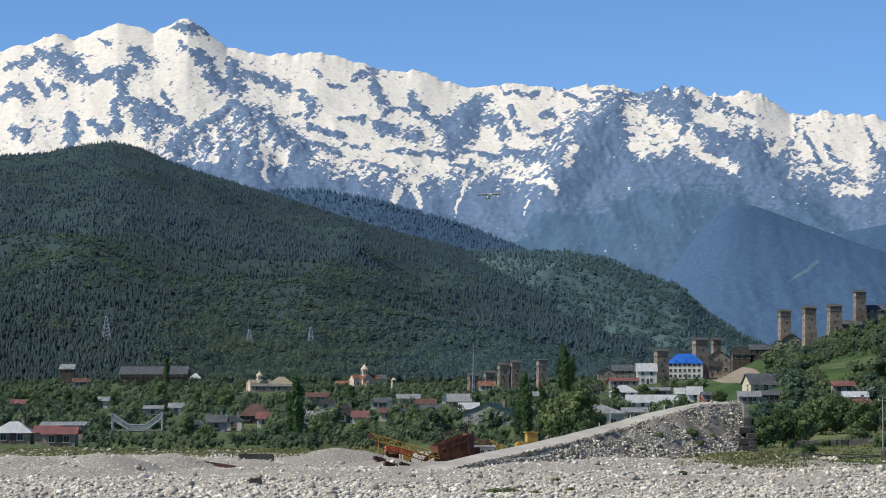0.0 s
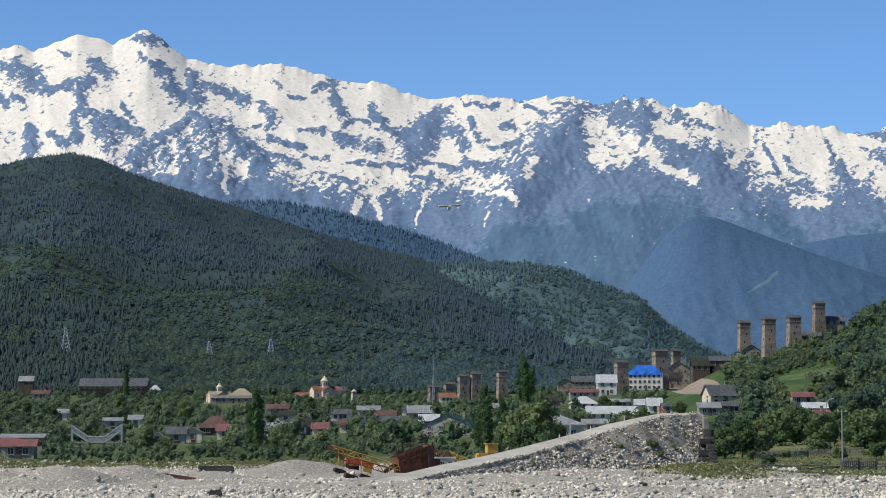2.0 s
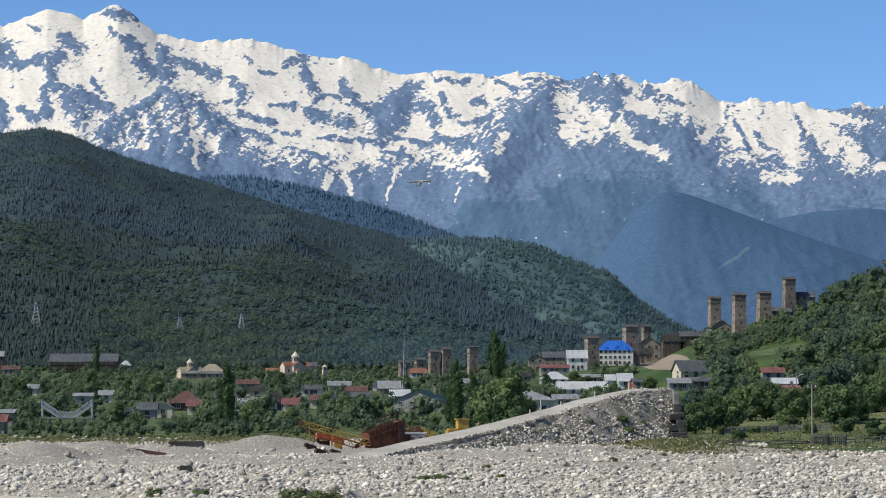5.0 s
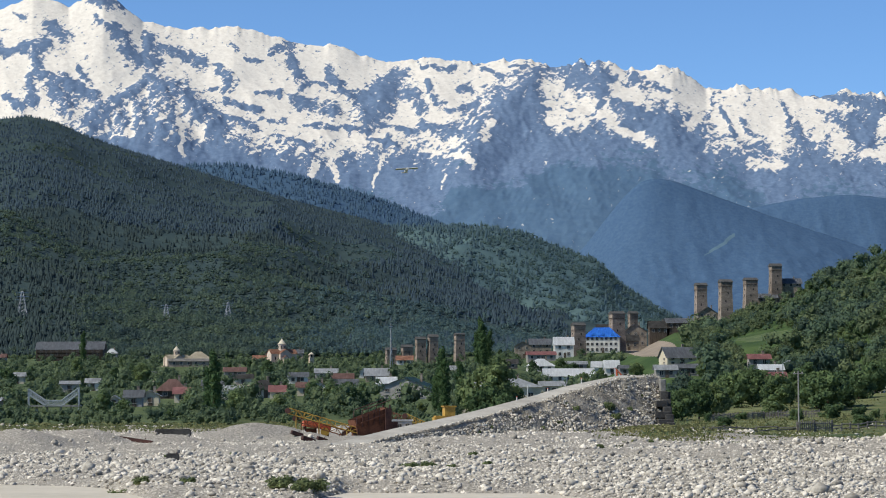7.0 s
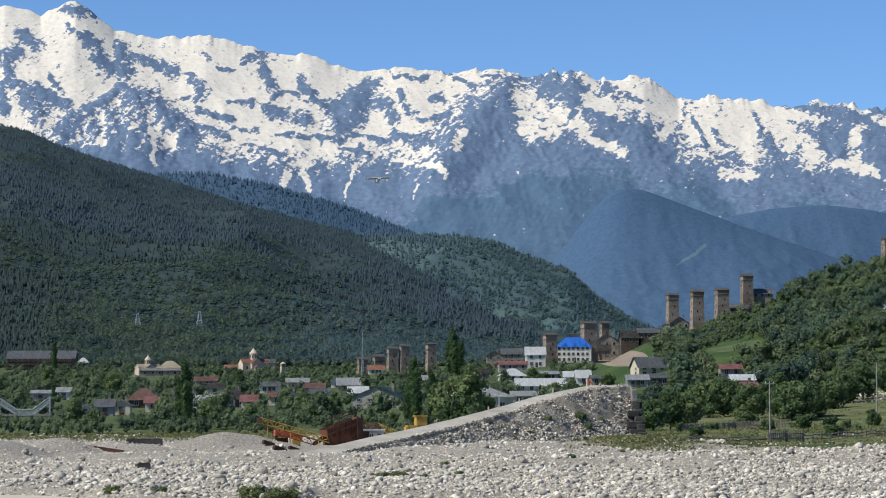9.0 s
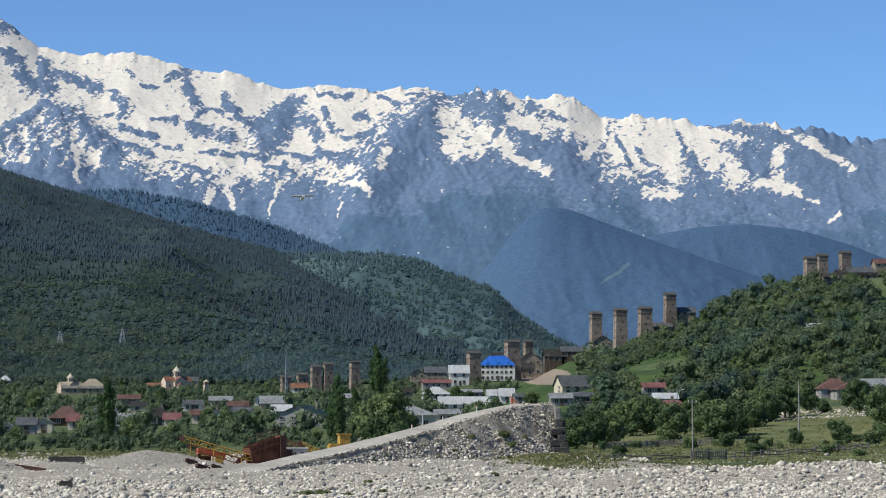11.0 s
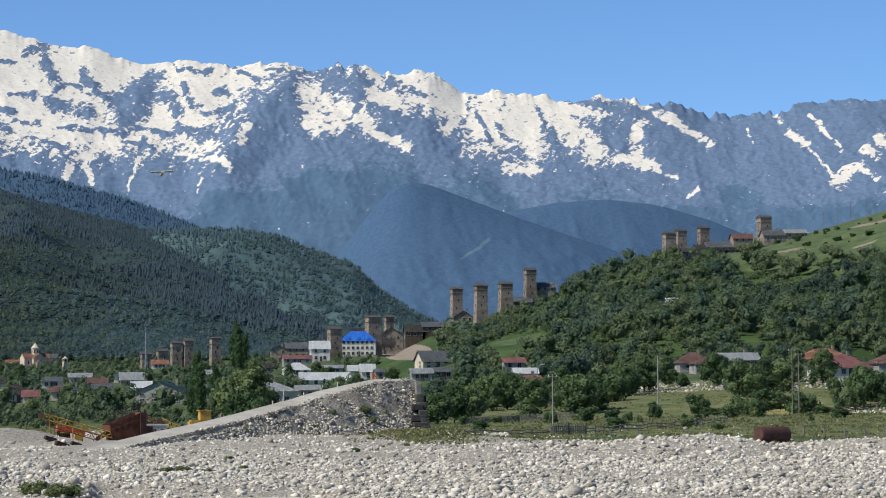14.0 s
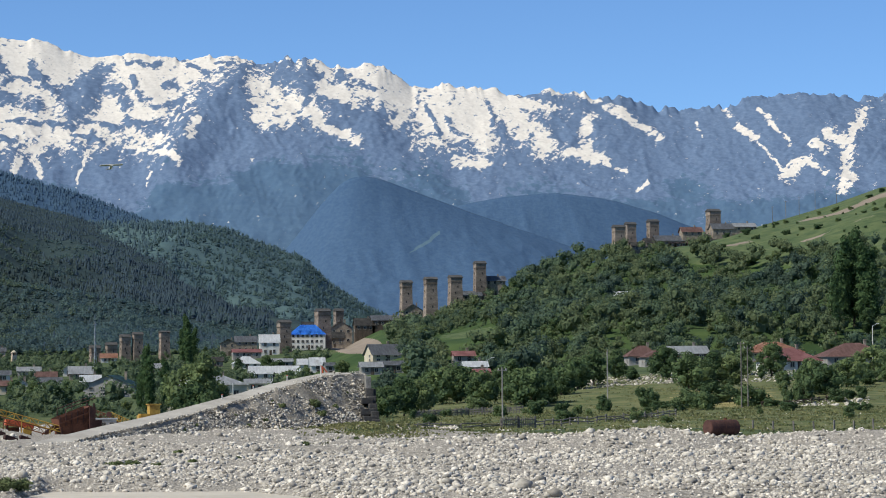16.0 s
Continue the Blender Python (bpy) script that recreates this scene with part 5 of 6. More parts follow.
def bell_turret(u, v_top, v_base, d, wpx):
    p = spot(u, v_base, d)
    g = ground_z(p.x, p.y)
    h, w = (v_base - v_top) * d / 4700 + max(0, p.z - g), wpx * d / 4700
    t = thing("bell_tower", "slim pale stone bell tower with a pointed roof", "bell tower", pose(p.x, p.y, g - 0.2, 0, 0, 20))
    bm = bmesh.new()
    box(bm, 0, 0, 0, w, w, h * 0.55)
    part("base", bm, M_CHURCH, t)
    for sx in (-1, 1):
        for sy in (-1, 1):
            bm = bmesh.new()
            rod(bm, (sx * w * 0.38, sy * w * 0.38, h * 0.55), (sx * w * 0.38, sy * w * 0.38, h * 0.75), w * 0.1, 6)
            part("column", bm, M_CHURCH, t)
    bm = bmesh.new()
    box(bm, 0, 0, h * 0.75, w * 1.1, w * 1.1, h * 0.06)
    part("cornice", bm, M_CHURCH, t)
    bm = bmesh.new()
    rod(bm, (0, 0, h * 0.81), (0, 0, h), w * 0.66, 8, 0.05)
    part("roof", bm, M_CREAM, t)


church(645, 698, 1150, 1.04, "pink stone cross-domed church with a pointed dome", M_ORANGEROOF)
H(594, 624, 698, 690, 684, M_ORANGEROOF, M_CHURCH, "gable_x", 1, label="parish house with an orange roof", d=1150)
H(661, 682, 697, 678, 672, M_TINDARK, M_CHURCH, "gable_x", 2, label="stone block house beside the church", d=1155)
bell_turret(697, 671, 693, 1150, 8)
church(459, 710, 1050, 0.78, "pale yellow church with a dome", M_CREAM)
H(476, 518, 708, 693, 681, M_CREAM, M_CREAM, "hip", 1, label="pale stone parish building with a sandy roof", d=1055, chimney=False)
bell_turret(440, 679, 700, 1050, 7)
H(445, 516, 716, 708, 704, M_STUC, M_STONEWALL, "gable_x", 1, label="long low stone building below the church", d=1020, chimney=False, depth=0.2)
# dormers of the blue roof
blue = next(o for o in scene.objects if o.name == "blue_roofed_building")
for x in (-3.6, 0.4, 4.4):
    bm = bmesh.new()
    poly(bm, [(x - 0.7, -4.4, 7.1), (x + 0.7, -4.4, 7.1), (x, -4.4, 8.4), (x - 0.7, -1.4, 7.1), (x + 0.7, -1.4, 7.1), (x, -1.4, 8.4)], [(0, 1, 2), (3, 5, 4), (0, 2, 5, 3), (1, 4, 5, 2), (0, 3, 4, 1)])
    part("dormer", bm, M_BLUEROOF, blue)


# ---- greenery between the houses ----
PLOTS += [(594, 702, 1150), (438, 518, 1040), (825, 970, 1130), (188, 298, 530)]


def hides(u, d):
    """Whether a tree here would stand in a house or block the camera's view of it."""
    return any(u0 - 7 < u < u1 + 7 and dh - (75 if dh > 1090 else (0.17 if u1 < 1330 else 0.06) * dh) < d < dh + 14 for u0, u1, dh in PLOTS)


for k in range(90):
    u, q = rng.uniform(1900, 2330), rng.choice([0.62, 0.68, 0.76, 0.83, 0.9]) + rng.normal(0, 0.012)
    if q > 0.56 + 0.24 * (2220 - u) / 357:
        d = 640 + 490 * q
        plant(BUSHG, spot(u, 740, d).x, d, rng.uniform(0.25, 0.8), wide=rng.uniform(0.9, 1.8), group="hilltop hedges")
# trees over the valley floor among the houses and up the sunny hill
spots = []
while len(spots) < 70:
    u, d = rng.uniform(-40, 1300), rng.uniform(600, 1260)
    if vnoise(np.array([u / 60.0]), np.array([d / 120.0]), 12)[0] > 0.45 and not (1140 < u < 1350 and d > 900) and not hides(u, d):
        spots.append((u, d))
for u, d in spots:
    k = int(rng.integers(0, 4))
    plant(BROAD[k], spot(u, 740, d).x, d, rng.uniform(0.4, 0.7) * (1 if d < 850 else 0.62), group="town trees")


def open_hill(u, s):
    """Where the sunny hill has meadow instead of trees."""
    field = (u > 1850) & (s > 0.56 + 0.24 * (2220 - u) / 357)
    lawn = ((u - 1490) / 80) ** 2 + ((s - 0.38) / 0.24) ** 2 < 1
    return field | lawn | ((u < 1362) & (s > 0.3) & (s < 0.93)) | ((u < 1350) & (s > 0.02))


spots = []
while len(spots) < 150:
    u, d = rng.uniform(1345, 2330), 650 + 470 * rng.uniform(0, 1) ** 0.9
    if not open_hill(u, (d - 640) / 490) and not hides(u, d) and not (u < 1545 and d > 880):
        spots.append((u, d))
for u, d in spots:
    k = int(rng.integers(0, 4))
    plant(BROAD[k], spot(u, 740, d).x, d, rng.uniform(0.4, 0.75), group="hillside trees")

u, p, s = scatter(2300, 1290, 2400, 640, 1125, right_hill, 0.9)
u_, p_, s_ = scatter(520, 1352, 1545, 650, 1090, right_hill, 0.8)
u, p, s = np.concatenate([u, u_]), np.concatenate([p, p_]), np.concatenate([s, s_])
k = ~open_hill(u, s) & ~np.array([hides(a, b) for a, b in zip(u, p[:, 1])])
kinds = fbm(p[:, 0] / 16, p[:, 1] / 30, 3, 210) + rng.normal(0, 0.05, len(u))
big = rng.uniform(0.9, 3.4, len(u)) * np.where(rng.uniform(0, 1, len(u)) < 0.12, 1.35, 1.0) * np.where((u < 1545) & (s > 0.5), 0.62, 1)
for name, sel, m, label in [("hillside_woods", (kinds > 0.42) & (kinds < 0.56), M_LEAFSTUFF, "thick green broadleaf woods and scrub on the hill"), ("alder_woods", kinds <= 0.42, M_LEAFDARK, "dark green alders grouped on the hill"),
                            ("willow_scrub", kinds >= 0.56, M_LEAFOLIVE, "olive-green willow scrub on the hill")]:
    q = k & sel
    lobed_woods(name, p[q], big[q], m, label, 60, 4, 0.165)
n = 3300
u = rng.uniform(-80, 1340, n)
y = 480 + 790 * rng.uniform(0, 1, n) ** 0.8
x = (u - 784) / 4700 / 0.998 * y
k = (fbm(u / 45, y / 60, 3, 66) > 0.36 - 0.06 * step(900, 1200, y)) & ~((u > 1245) & (y > 580) & (y < 1150)) & ~np.array([hides(a, b) for a, b in zip(u, y)])
lobed_woods("garden_trees", np.stack([x, y, terrain(x, y)], 1)[k], rng.uniform(0.9, 2.7, k.sum()) * np.interp(y[k], [500, 1250], [1, 0.62]), M_GARDEN, "hedges and orchard trees between the houses", 42, 3, 0.19)
u = rng.uniform(-70, 1010, 1100)
y = rng.uniform(405, 570, 1100)
x = (u - 784) / 4700 / 0.998 * y
k = (fbm(u / 50, y / 40, 3, 68) > 0.42) & ~np.array([hides(a, b) for a, b in zip(u, y)])
lobed_woods("bank_scrub", np.stack([x, y, terrain(x, y)], 1)[k], rng.uniform(0.35, 1.35, k.sum()), M_GARDEN, "dark scrub and saplings along the river bank", 36, 3, 0.19)


# ---- unfinished bridge ramp ----
RAMP_U, RAMP_Z = [690, 750, 800, 850, 900, 950, 1000, 1050, 1100, 1150, 1200, 1250, 1316], [-0.9, -0.4, 0.16, 0.72, 1.2, 1.76, 2.4, 3.12, 3.86, 4.85, 5.7, 6.5, 6.7]


def ramp_line(u):
    return 244 + 57 * (u - 700) / 616


def ramp_rows(us, offs):
    """Cross-sections of the embankment: (metres beyond the road's near edge, share of height, lift)."""
    xs, ys, zs = [], [], []
    h = np.interp(us, RAMP_U, RAMP_Z)
    d = ramp_line(us)
    x = (us - 784) / 4700 * d
    for o, share, lift in offs:
        xs.append(x + 0 * o), ys.append(d + np.where(o > 4.9, 5 + (o - 5) * np.maximum(h, 0.3) / 6, np.where(o < 0, o * np.maximum(h, 0.3) / 6, o))), zs.append((h + 0.5) * share - 0.5 + lift * np.interp(us, [1120, 1260, 1316], [1, 0.35, 0.15]))
    return np.array(xs), np.array(ys), np.array(zs)


slope_steps = [(-10.5 + 10.5 * k / 14, k / 14, 0) for k in range(14)]
section = slope_steps + [(0, 1, 0), (1.2, 1, 0.20), (2.5, 1, 0.42), (3.8, 1, 0.62), (5, 1, 0.8)] + [(5 + 9 * k / 6, 1 - k / 6, 0.7 * (1 - k / 6)) for k in range(1, 7)]
us = np.concatenate([np.linspace(690, 1313, 150), [1314.5, 1316]])
ex, ey, ez = ramp_rows(us, section)
lump = (fbm(ex / 2.6, ey / 1.2, 4, 301) - 0.5) * 1.7
lump[14:19] *= 0.03
lump *= np.clip(np.interp(us, RAMP_U, RAMP_Z) / 4, 0.12, 1)[None]
ez = ez + lump
ez[:, -1] = -0.8
sheet("embankment", ex, ey, ez, M_BANK, "long rubble embankment of an unfinished bridge ramp", "embankment")
rx, ry, rz_ = ramp_rows(us[:-3], [(0.3, 1, 0.05), (1.2, 1, 0.205), (2.5, 1, 0.425), (3.8, 1, 0.625), (4.9, 1, 0.79)])
sheet("road", rx, ry, rz_ + 0.03, M_ROAD, "pale packed gravel track climbing the ramp", "road")

abut = thing("bridge_abutment", "unfinished concrete bridge abutment of stacked dark blocks", "abutment", pose(spot(1318, 740, 299).x, 299, -0.4))
for k in range(5):      # pale cast end wall, lift by lift
    bm = bmesh.new()
    box(bm, -0.12 + 0.04 * (k % 2), -2.0, 1.36 * k, 0.62, 1.5, 1.33, rz=0.02 * (k % 3 - 1))
    bmesh.ops.bevel(bm, geom=bm.edges[:], offset=0.05, segments=1, affect="EDGES")
    part("end_wall", bm, M_CONCRETE, abut, "pale stained concrete wall")
# Shade on pier and wing wall is put into the dark concrete colour.
for k in range(5):      # dark pier behind it
    bm = bmesh.new()
    box(bm, 0.52 + 0.06 * ((k * 7) % 3 - 1), -1.2 + 0.1 * ((k * 5) % 3 - 1), 1.08 * k, 0.62, 2.6, 1.04, rz=0.04 * ((k * 3) % 4 - 1.5))
    bmesh.ops.bevel(bm, geom=bm.edges[:], offset=0.06, segments=1, affect="EDGES")
    part("block", bm, M_DARKCONC, abut)
for k in range(6):      # wing wall stepping down the slope's end
    y = -3.3 - 1.45 * k
    bm = bmesh.new()
    box(bm, -0.1 + 0.07 * (k % 2), y, -0.3, 0.9, 1.42, 7.3 * (1 + y / 12.5) + 0.35, rz=0.02 * (k % 3 - 1))
    bmesh.ops.bevel(bm, geom=bm.edges[:], offset=0.06, segments=1, affect="EDGES")
    part("wing_wall", bm, M_DARKCONC, abut)
for y, z, w, h in ((-5.4, 3.7, 1.3, 0.7), (-7.4, 2.5, 1.7, 0.7), (-9.0, 1.6, 1.5, 0.8)):
    bm = bmesh.new()
    box(bm, -0.35 - 0.25 * w, y, z, w, 1.2, h, rz=0.06)
    bmesh.ops.bevel(bm, geom=bm.edges[:], offset=0.05, segments=1, affect="EDGES")
    part("block", bm, M_DARKCONC, abut)
bm = bmesh.new()
box(bm, -0.2, 8, -0.4, 0.9, 18, 6.4)
part("back_wall", bm, M_DARKCONC, abut)
for u, h in ((1175, 0.9), (1115, 0.9), (1235, 1.0), (1060, 0.9)):
    d = ramp_line(u) + 4.6
    p = Vector(((u - 784) / 4700 * d, d, float(np.interp(u, RAMP_U, RAMP_Z)) + 0.3))
    t = thing("marker_post", "short pale marker post beside the gravel track", "post", pose(*p), "track marker posts")
    bm = bmesh.new()
    rod(bm, (0, 0, -0.2), (0, 0, h), 0.07, 8)
    part("shaft", bm, M_WHITE, t)
    bm = bmesh.new()
    rod(bm, (0, 0, h), (0, 0, h + 0.08), 0.09, 8)
    part("cap", bm, M_REDPAINT, t)


for u, sh, hh in [(1218, 0.45, 1.6), (1160, 0.35, 0.9), (1225, 0.6, 1.1), (1275, 0.3, 0.6), (1130, 0.55, 0.7), (1010, 0.4, 0.7), (990, 0.5, 0.6), (1190, 0.15, 0.6), (1250, 0.5, 0.8), (1080, 0.3, 0.5), (1100, 0.6, 0.6), (1145, 0.2, 0.5)]:
    h_ = float(np.interp(u, RAMP_U, RAMP_Z))
    plant(BUSH, (u - 784) / 4700 * ramp_line(u), ramp_line(u) - 10.5 * sh * h_ / 6, 0.62 * hh / 1.4, z=(h_ + 0.5) * (1 - sh) - 0.5, group="embankment shrubs")


# ---- stones ----
def stone_shapes(n):
    out = []
    for k in range(n):
        v = ICO_V * rng.uniform(0.68, 1.18, (12, 1))
        out.append(v * [1.2, rng.uniform(0.6, 0.95), rng.uniform(0.45, 0.8)])
    return out


SHAPES = stone_shapes(14)


def stone_field(x, y, z, r):
    n = len(x)
    pick = rng.integers(0, len(SHAPES), n)
    a = rng.uniform(0, 2 * np.pi, n)
    v = np.array(SHAPES)[pick] * r[:, None, None]
    c, s = np.cos(a)[:, None], np.sin(a)[:, None]
    q = np.stack([v[..., 0] * c - v[..., 1] * s, v[..., 0] * s + v[..., 1] * c, v[..., 2]], -1) + np.stack([x, y, z], 1)[:, None]
    f = ICO_F[None] + (np.arange(n) * 12)[:, None, None]
    return q.reshape(-1, 3), f.reshape(-1, 3)


def pebble_field(x, y, z, r):
    """Half-sunk pebbles: an uneven ring and a top."""
    n = len(x)
    a = rng.uniform(0, 2 * np.pi, n)[:, None] + np.arange(5)[None] * 2 * np.pi / 5
    rad = r[:, None] * rng.uniform(0.75, 1.3, (n, 5))
    ring = np.stack([x[:, None] + rad * np.cos(a), y[:, None] + rad * np.sin(a), np.broadcast_to((z - 0.25 * r)[:, None], a.shape)], -1)
    top = np.stack([x + r * rng.uniform(-0.3, 0.3, n), y, z + r * rng.uniform(0.6, 1.05, n)], -1)[:, None]
    f = np.array([(k, (k + 1) % 5, 5) for k in range(5)])
    return np.concatenate([ring, top], 1).reshape(-1, 3), (f[None] + (np.arange(n) * 6)[:, None, None]).reshape(-1, 3)


def bare(u, d, x):
    """Share of stones left: fewer on the fine heaps, the tracks and the grass."""
    k = np.ones_like(u)
    k *= np.where((u < 500) & (d > 232) & (d < 285), 0.85, 1)
    k *= np.where((u > 500) & (u < 680) & (d > 278), 0.1, 1)
    k *= np.where((u > 1400) & (d > 272), 0.06, 1)
    k *= np.where((u > 2000) & (d > 215), 0.4, 1)
    k *= np.where(np.abs(d - 228 - 8 * np.sin(u / 130)) < 3.0, np.where((u > 480) & (u < 1150), 0.3, 1), 1)
    k *= np.where(fbm(x / 9, d / 14, 3, 310) > 0.64, 0.45, 1)
    on_ramp = (u > 700) & (u < 1330) & (d > ramp_line(u) - 10 * np.clip(np.interp(u, RAMP_U, RAMP_Z), 0, 9) / 6)
    return np.where(on_ramp & (d < 330), 0, k)


n = 190000
v = 803 + 150 * rng.uniform(0, 1, n) ** 1.2
d = 5 * 4700 / (v - 740)
u = rng.uniform(-120, 2420, n)
u[:14000], d[:14000] = rng.uniform(1350, 2150, 14000), rng.uniform(188, 232, 14000)
x = (u - 784) / 4700 * d
r = np.clip(0.070 * np.exp(rng.normal(0, 0.52, n)), 0.045, 0.42) * np.where((u < 700) & (d > 226), 0.85, 1) * np.where(rng.uniform(0, 1, n) < 0.012, 2.0, 1) * (0.75 + d / 700)
r = np.minimum(r, 0.55)
z = on_ground(x, d)
k = (rng.uniform(0, 1, n) < bare(u, d, x)) & (z > -0.75)
near = np.flatnonzero(k & (d < 175) & (r > 0.14))[:300]
NEAR = [(float(x[j]), float(d[j]), float(z[j]), float(r[j])) for j in near]
rest = k.copy()
rest[near] = False
small = rest & (r * 4700 / d < 3.9)
rest &= ~small
vv, ff = stone_field(x[rest], d[rest], z[rest] + r[rest] * 0.3, r[rest])
v2, f2 = pebble_field(x[small], d[small], z[small] + r[small] * 0.1, r[small])
vv, ff = np.concatenate([vv, v2]), np.concatenate([ff, f2 + len(vv)])
tagged(raw_part("cobbles", vv, ff, M_STONE, None, True), "pale rounded river cobbles strewn over the bed", "cobbles", kind="stuff")
u2, sh = rng.uniform(800, 1313, 11500), np.where(rng.uniform(0, 1, 11500) < 0.08, rng.uniform(-0.03, 0.04, 11500), rng.uniform(0, 1, 11500) ** 0.75)
h2 = np.interp(u2, RAMP_U, RAMP_Z)
d2 = ramp_line(u2) - 10.5 * sh * np.maximum(h2, 0.3) / 6
x2 = (u2 - 784) / 4700 * ramp_line(u2)
r2 = np.clip(0.085 * np.exp(rng.normal(0, 0.5, 11500)), 0.05, 0.36) * (0.75 + 0.4 * sh)
clear = (fbm(x2 / 3.0, 7 * sh, 4, 311) + 0.2 * sh > 0.45) | (sh < 0.04)
u2, sh, h2, d2, x2, r2 = u2[clear], sh[clear], h2[clear], d2[clear], x2[clear], r2[clear]
z2 = (h2 + 0.5) * (1 - sh) - 0.5 + 0.12
tiny = r2 < 0.095
vv, ff = stone_field(x2[~tiny], d2[~tiny] - 0.1, z2[~tiny], r2[~tiny])
v2, f2 = pebble_field(x2[tiny], d2[tiny] - 0.1, z2[tiny], r2[tiny])
vv, ff = np.concatenate([vv, v2]), np.concatenate([ff, f2 + len(vv)])
tagged(raw_part("embankment_stones", vv, ff, M_RUBBLE, None, True), "loose pale boulders down the embankment side", "boulders", kind="stuff")
u2, d2 = rng.uniform(1180, 1330, 160), rng.uniform(284, 293, 160)
x2 = (u2 - 784) / 4700 * d2
vv, ff = stone_field(x2, d2, valley(x2, d2) + 0.15, np.clip(0.3 * np.exp(rng.normal(0, 0.4, 160)), 0.15, 0.8))
tagged(raw_part("toe_boulders", vv, ff, M_RUBBLE, None, True), "larger boulders at the foot of the embankment", "boulders", kind="stuff")
# stones heaped along the meadow's edge
u3, d3 = rng.uniform(1330, 1480, 700), rng.uniform(300, 318, 700)
u4, d4 = rng.uniform(1640, 2120, 1500), rng.uniform(520, 560, 1500)
u5, d5 = rng.uniform(2080, 2240, 300), rng.uniform(425, 445, 300)
u6, d6 = rng.uniform(-60, 470, 500), rng.uniform(385, 415, 500)
lying = fbm(u6 / 25, d6 / 9, 3, 93) > 0.5
u3, d3 = np.concatenate([u3, u4, u5, u6[lying]]), np.concatenate([d3, d4, d5, d6[lying]])
x3 = (u3 - 784) / 4700 * d3
r3 = np.clip(0.16 * np.exp(rng.normal(0, 0.5, len(u3))), 0.1, 0.8)
vv, ff = stone_field(x3, d3, terrain(x3, d3) + 0.1, r3)
tagged(raw_part("rubble_bank", vv, ff, M_RUBBLE, None, True), "pale rubble stones along the meadow edge", "rubble", kind="stuff")
shape_me = []
for q in SHAPES[:6]:
    me = bpy.data.meshes.new("stone")
    me.from_pydata(q.tolist(), [], ICO_F.tolist())
    me.shade_smooth()
    me.materials.append(M_STONE_OB)
    shape_me.append(me)
# grass tufts on the stony bed and the meadow
u, d = rng.uniform(1200, 2400, 2400), rng.uniform(240, 420, 2400)
x = (u - 784) / 4700 * d
k = fbm(x / 6, d / 10, 3, 88) + 0.25 * step(262, 300, d) > 0.56
x, d = x[k], d[k]
ux, dx = np.concatenate([rng.uniform(-60, 700, 1500)]), rng.uniform(345, 430, 1500)
x, d = np.concatenate([x, (ux - 784) / 4700 * dx]), np.concatenate([d, dx])
ux, dx = rng.uniform(1340, 2400, 2600), rng.uniform(330, 540, 2600)
k = fbm(ux / 40, dx / 16, 3, 89) > 0.45
x, d = np.concatenate([x, (ux[k] - 784) / 4700 * dx[k]]), np.concatenate([d, dx[k]])
ux, dx = rng.normal(1325, 55, 420), rng.normal(280, 5, 420)
x, d = np.concatenate([x, (ux - 784) / 4700 * dx]), np.concatenate([d, dx])
pts = np.stack([x, d, terrain(x, d) + 0.12], 1)
c = (pts[:, None] + rng.normal(0, 1, (len(pts), 7, 3)) * [0.5, 0.45, 0.07]).reshape(-1, 3)
v_, f_ = leaf_quads(c, np.tile([0.0, -1.0, 0.4], (len(c), 1)), np.full(len(c), 0.12))
tagged(raw_part("grass_tufts", v_, f_, M_GRASSB), "tufts of dry and green grass", "grass", kind="stuff")


# ---- gravel works ----
def truss(parent, a, b, w, h, n, material, r=0.05):
    """A lattice conveyor frame between a and b: four rails, braces, belt."""
    a, b = Vector(a), Vector(b)
    fwd = (b - a).normalized()
    side = fwd.cross(Vector((0, 0, 1))).normalized() * w / 2
    up = side.cross(fwd).normalized() * h
    for s in (-1, 1):
        for t in (0, 1):
            bm = bmesh.new()
            rod(bm, a + side * s + up * t, b + side * s + up * t, r)
            part("rail", bm, material, parent)
        for k in range(n):
            bm = bmesh.new()
            p, q = a.lerp(b, k / n) + side * s, a.lerp(b, (k + 1) / n) + side * s
            rod(bm, p + (up if k % 2 else up * 0), q + (up * 0 if k % 2 else up), r * 0.7, 5)
            rod(bm, p, p + up, r * 0.7, 5)
            part("brace", bm, material, parent)
    bm = bmesh.new()
    box(bm, 0, 0, 0, 1, 1, 1)
    m = Matrix((side * 1.7, fwd * (b - a).length, up.normalized() * 0.08)).transposed().to_4x4()
    m.translation = (a + b) / 2 + up * 1.02
    bmesh.ops.transform(bm, matrix=m @ Matrix.Translation((0, 0, -0.5)), verts=bm.verts)
    part("belt", bm, M_RUSTDARK, parent)


def at_grid(u, v, d):
    p = spot(u, v, d)
    return p, ground_z(p.x, p.y)


def legs(parent, pts, material, r=0.06):
    for a, b in pts:
        bm = bmesh.new()
        rod(bm, a, b, r)
        part("leg", bm, material, parent)


